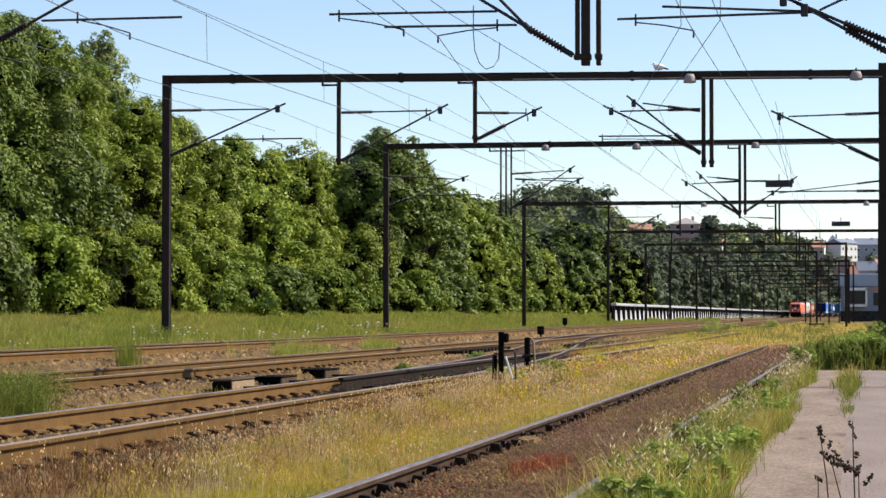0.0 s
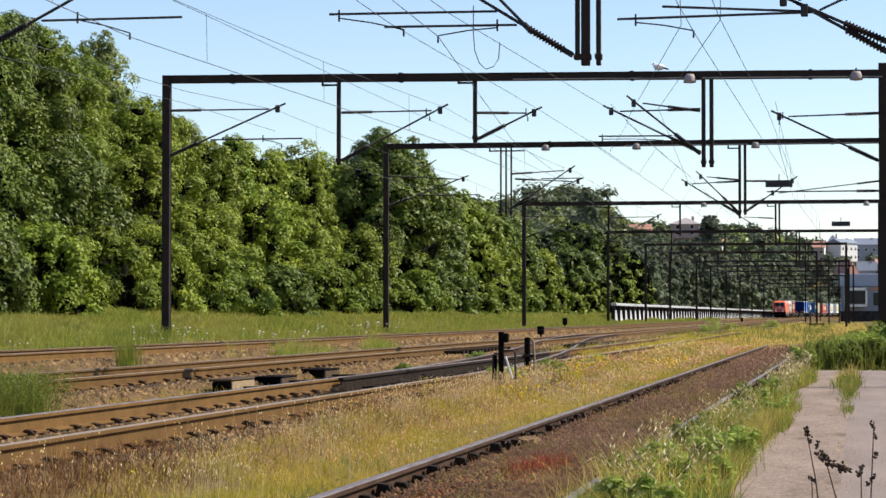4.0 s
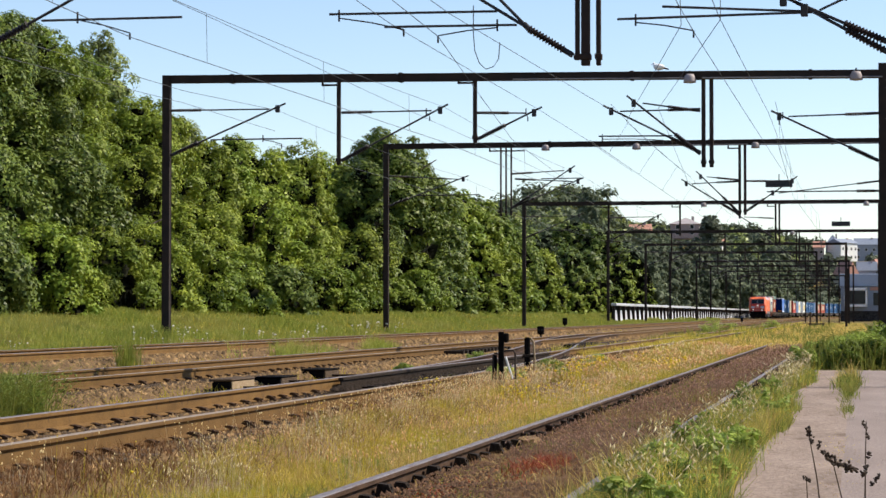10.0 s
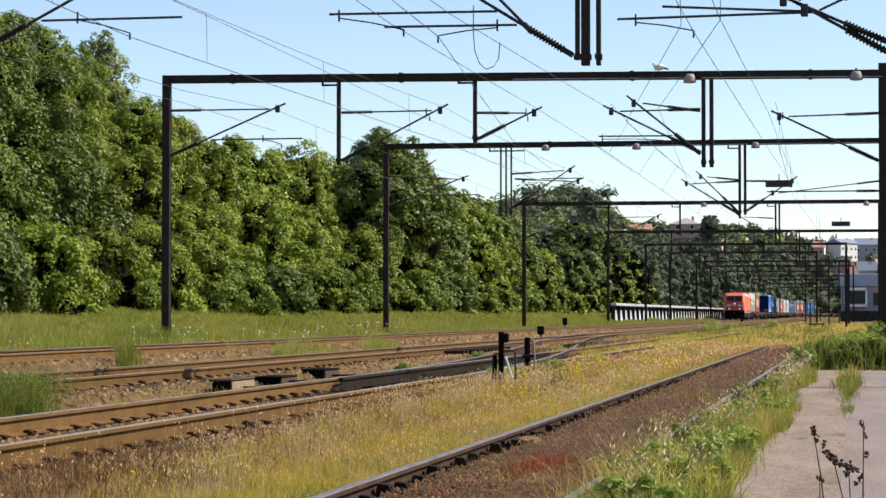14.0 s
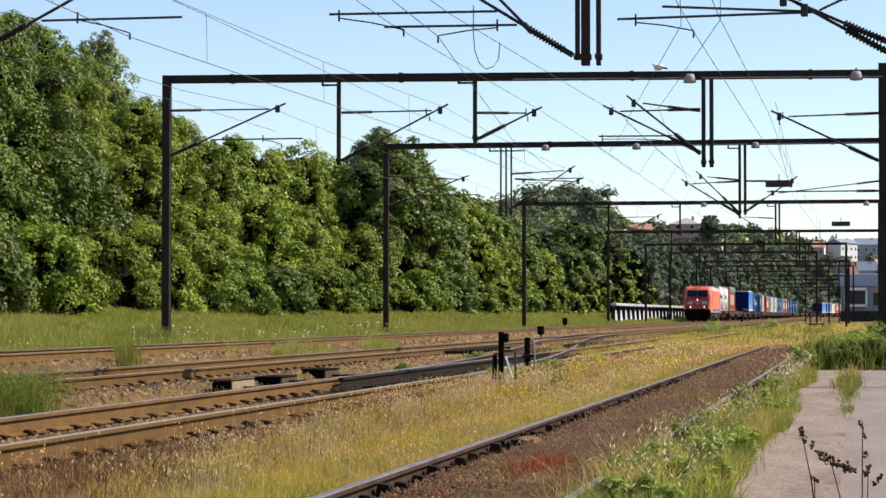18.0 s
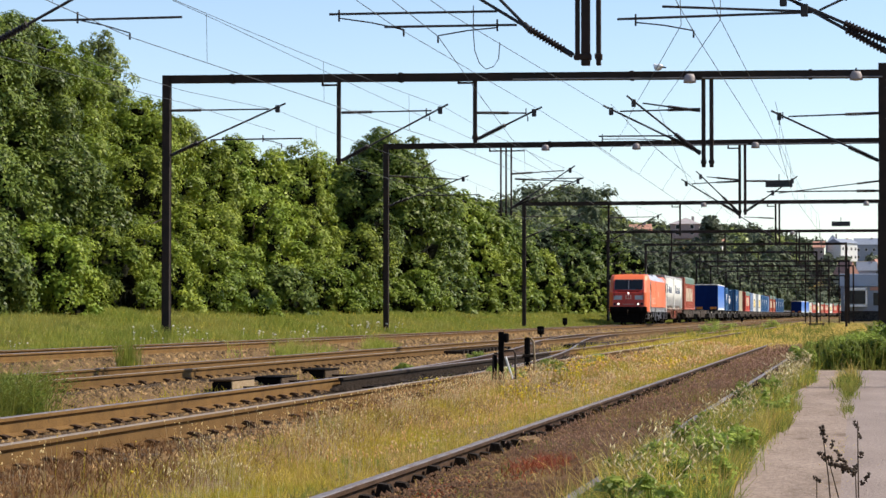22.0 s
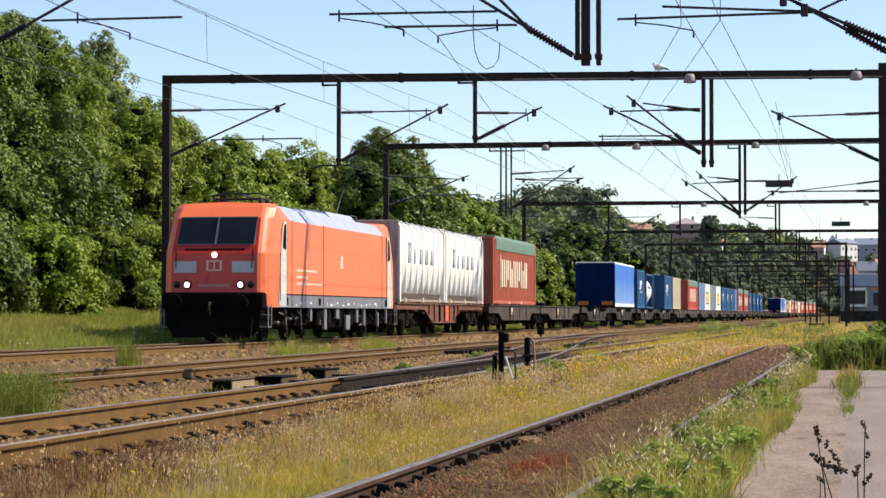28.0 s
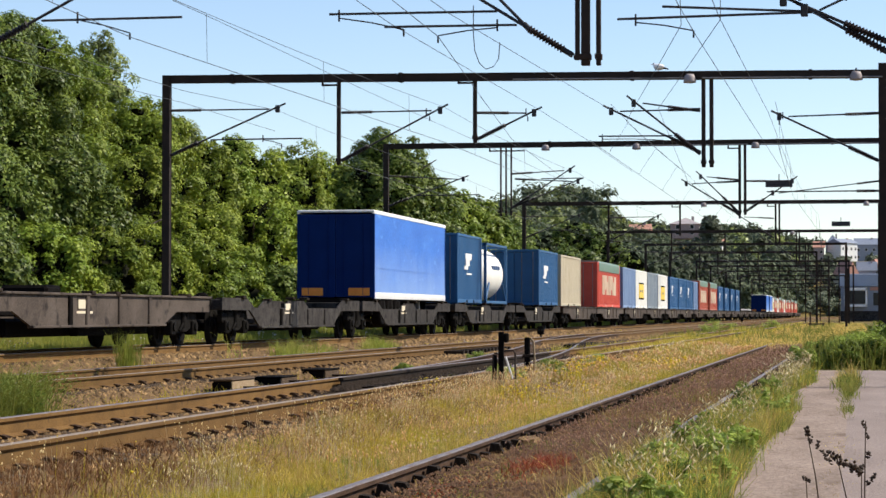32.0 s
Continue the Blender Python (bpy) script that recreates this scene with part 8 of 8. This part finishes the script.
def house(x, y, w, d, wall, pitch, wall_mat, roof_mat, label, hip=False, z=None, gable_front=False, turn=0):
    z = float(ground_z(x, y)) - 1 if z is None else z
    t = thing("house", pose(x, y, z, 0, 0, turn), label, "house", "houses on the hill")
    part("wall", Shape().box((-w / 2, 0, 0), (w / 2, d, wall), 0.05), wall_mat, t)
    s = Shape()
    e = 0.5
    lo = [(-w / 2 - e, -e, wall), (w / 2 + e, -e, wall), (w / 2 + e, d + e, wall), (-w / 2 - e, d + e, wall)]
    if hip:
        top = (0, d / 2, wall + pitch)
        for a, b in ((0, 1), (1, 2), (2, 3), (3, 0)):
            s.face([lo[a], lo[b], top])
        s.face(lo)
    elif gable_front:
        r0, r1 = (0, -e, wall + pitch), (0, d + e, wall + pitch)
        s.face([lo[0], r0, r1, lo[3]]).face([lo[1], lo[2], r1, r0]).face([lo[0], lo[1], r0]).face([lo[2], lo[3], r1]).face(lo)
    else:
        r0, r1 = (-w / 2 - e, d / 2, wall + pitch), (w / 2 + e, d / 2, wall + pitch)
        s.face([lo[0], lo[1], r1, r0]).face([lo[2], lo[3], r0, r1]).face([lo[0], r0, lo[3]]).face([lo[1], lo[2], r1]).face(lo)
    roof = part("roof", s, roof_mat, t)
    part("chimney", Shape().box((w * 0.2, d * 0.4, wall + pitch * 0.5), (w * 0.2 + 0.8, d * 0.4 + 0.8, wall + pitch + 0.3), 0.05), BRICKWORK, roof)
    n = max(2, int(w / 3))
    for k in range(n):
        for zz in (wall * 0.25, wall * 0.65) if wall > 4 else (wall * 0.4,):
            cx = -w / 2 + w * (k + 0.5) / n
            wn_ = part("window", Shape().box((cx - 0.6, -0.06, zz), (cx + 0.6, 0.0, zz + 1.4), 0.03), WHITE_PAINT, t)
            part("pane", Shape().box((cx - 0.5, -0.08, zz + 0.1), (cx + 0.5, -0.06, zz + 1.3)), GLASS_DARK, wn_)


house(-50.8, 720, 8.6, 9, 4.4, 2.1, BRICKWORK, ROOF_SLATE, "brown brick house with hipped roof on the hill", True, 24.0)
house(-63.3, 702, 6.5, 8, 4.3, 2.0, BRICKWORK, ROOF_TILE, "brick house with red tiled roof on the hill", False, 21.6)
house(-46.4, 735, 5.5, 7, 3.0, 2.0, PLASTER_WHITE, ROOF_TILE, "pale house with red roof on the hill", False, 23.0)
house(-11.4, 1150, 6.5, 9, 9.0, 5.0, SLATE_WALL, ROOF_BLUE, "blue-grey house with steep slate roof on the hill", True)
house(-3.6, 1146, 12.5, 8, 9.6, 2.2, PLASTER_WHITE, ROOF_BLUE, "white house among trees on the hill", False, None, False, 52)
house(4.4, 1168, 11, 9, 9.0, 3.2, SLATE_WALL, ROOF_BLUE, "grey-roofed house on the hill", False)
house(-17.7, 1140, 4.8, 8, 8.0, 3.0, BRICKWORK, ROOF_TILE, "brick house with red roof on the hill", False)
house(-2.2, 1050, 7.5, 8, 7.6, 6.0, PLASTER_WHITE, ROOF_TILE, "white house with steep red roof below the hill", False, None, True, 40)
house(4.2, 1060, 8, 8, 8.0, 4.0, SLATE_WALL, ROOF_BLUE, "grey-roofed house below the hill", False)
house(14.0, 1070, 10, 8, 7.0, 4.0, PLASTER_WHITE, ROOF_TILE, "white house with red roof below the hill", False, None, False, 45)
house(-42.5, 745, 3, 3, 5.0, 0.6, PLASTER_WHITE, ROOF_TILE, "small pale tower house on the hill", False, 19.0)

hall = thing("station_hall", pose(-2.32, 440, 0), "blue metal-clad hall with large glazed bay", "building")
part("wall", Shape().box((-0.6, 0, 0), (20, 30, 6.3), 0.05), HALL_BLUE, hall)
part("roof", Shape().box((-1.0, -0.4, 6.3), (20.4, 30.4, 8.6), 0.1), HALL_BLUE, hall)
part("plinth", Shape().box((-0.7, -0.1, 0), (20.1, 30, 1.9), 0.05), POCKET_DARK, hall)
bay = part("glazed_bay", Shape().box((0.0, -2.2, 2.7), (4.1, -0.002, 6.1), 0.05), GALV, hall)
part("pane", Shape().box((0.3, -2.25, 3.2), (3.8, -2.2, 5.5)), GLASS_DARK, bay)
for x in (0.16, 3.94):
    part("mullion", Shape().box((x - 0.16, -2.34, 2.7), (x + 0.16, -2.2, 6.1), 0.02), WHITE_PAINT, bay)
for z in (2.85, 5.8):
    part("rail", Shape().box((0.0, -2.34, z - 0.2), (4.1, -2.2, z + 0.2), 0.02), WHITE_PAINT, bay)
for k in range(5):
    part("window", Shape().box((5.2 + k * 2.8, -0.08, 2.9), (7.4 + k * 2.8, 0.0, 5.2), 0.03), GLASS_DARK, hall)
part("fascia", Shape().box((4.6, -0.15, 5.6), (20, 0, 6.2), 0.03), ROOF_TILE, hall, "dark red fascia strip")


def far_wood(label, mat, lobes, count, size, seed):
    vs, fs = leaf_cloud(count, lobes, size, seed)
    ob = new("far_wood", loose("far_wood", vs, fs, mat))
    tagged(ob, label, "woodland", kind="stuff")


def wood_lobes(n, x0, x1, y0, y1, low, high, rad, seed):
    r = random.Random(seed)
    out = []
    for k in range(n):
        x, y = r.uniform(x0, x1), r.uniform(y0, y1)
        g = float(ground_z(x, y))
        hgt = r.uniform(low, high)
        for j in range(4):
            out.append(((x + r.gauss(0, rad * 0.7), y + r.gauss(0, rad * 0.7), g + hgt * (0.2 + 0.27 * j)), rad * r.uniform(0.7, 1.15)))
    return out


far_wood("dark woodland on the far hillside", LEAF_HAZE_FAR, wood_lobes(110, -110, -24, 930, 1240, 5, 9, 4.2, 1) + wood_lobes(40, -26, 70, 985, 1125, 3, 6, 3.0, 7), 30000, 1.15, 1)
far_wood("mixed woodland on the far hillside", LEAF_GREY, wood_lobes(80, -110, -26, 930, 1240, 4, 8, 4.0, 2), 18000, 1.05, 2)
far_wood("haze-paled trees round the hill's houses", LEAF_HAZE_HILL, wood_lobes(120, -28, 70, 975, 1122, 3, 5.5, 2.6, 8) + wood_lobes(30, -30, 80, 1175, 1260, 3, 6, 3.0, 17), 22000, 1.0, 9)
far_wood("shrubs below the hillside houses", LEAF_HAZE_FAR, wood_lobes(170, -95, -34, 680, 699, 0.3, 1.8, 1.5, 11), 16000, 0.6, 10)
far_wood("dark wood on the flank of the hill", LEAF_HAZE_FAR, wood_lobes(70, -84, -38, 430, 678, 5, 9, 3.2, 3), 16000, 0.62, 3)
far_wood("mixed wood on the flank of the hill", LEAF_GREY, wood_lobes(55, -82, -36, 420, 678, 4, 8, 2.8, 4), 11000, 0.6, 4)
far_wood("undergrowth behind the bank", LEAF_DARK, wood_lobes(80, -60, -34, 70, 400, 2, 6, 2.2, 5), 16000, 0.4, 5)


def motions():
    """The train runs towards and past the eye at an even speed; tall weeds nod in the wind."""
    marks_t = (0.0, 6.0, 13.0, 20.0, 23.0, 25.5, 28.0, 30.0, 32.0)
    marks_y = (603.0, 485.5, 350.0, 214.3, 156.4, 108.9, 60.3, 21.2, -17.6)
    times = [k * 2.0 for k in range(17)] + [23.0, 25.5, 29.0, 31.0]
    for ob, u, z in MOVERS:
        rows = []
        for t in sorted(times):
            y = float(np.interp(t, marks_t, marks_y)) + u
            turn = math.degrees(math.atan(max(0.0, y - 520.0) / 2400.0))
            rows.append((t, pose(-16.6 + bend(y), y, 0.51 + z, 0, 0, -turn)))
        walk(ob, rows)
    for ob, y, r in ROLLING:
        rows = []
        for k in range(961):
            gone = 603.0 - float(np.interp(k / 30, marks_t, marks_y))
            rows.append((k / 30, pose(0, y, r, math.degrees(gone / r), 0, 0)))
        walk(ob, rows)
    walk(gull, [(t, pose(-5.42, 66.7, 8.02, 0, tip * 0.5, turn)) for t, tip, turn in ((0.0, 0, 160), (9.0, 0, 163), (17.5, 2, 158), (18.6, 12, 140), (21.0, 16, 136), (24.5, 12, 144), (26.5, 0, 158), (28.5, -4, 164), (32.0, 2, 160))])
    for ob, x, y, z, lean_x, lean_y, phase in NODDING:
        rows = []
        for k in range(65):
            t = k * 0.5
            a = lean_x * (math.sin(t * 2.3 + phase) + 0.6 * math.sin(t * 1.1 + phase * 2))
            b = lean_y * (math.sin(t * 1.9 + phase * 1.7) + 0.5 * math.sin(t * 0.7))
            rows.append((t, pose(x, y, z, b, a, 0)))
        walk(ob, rows)


motions()
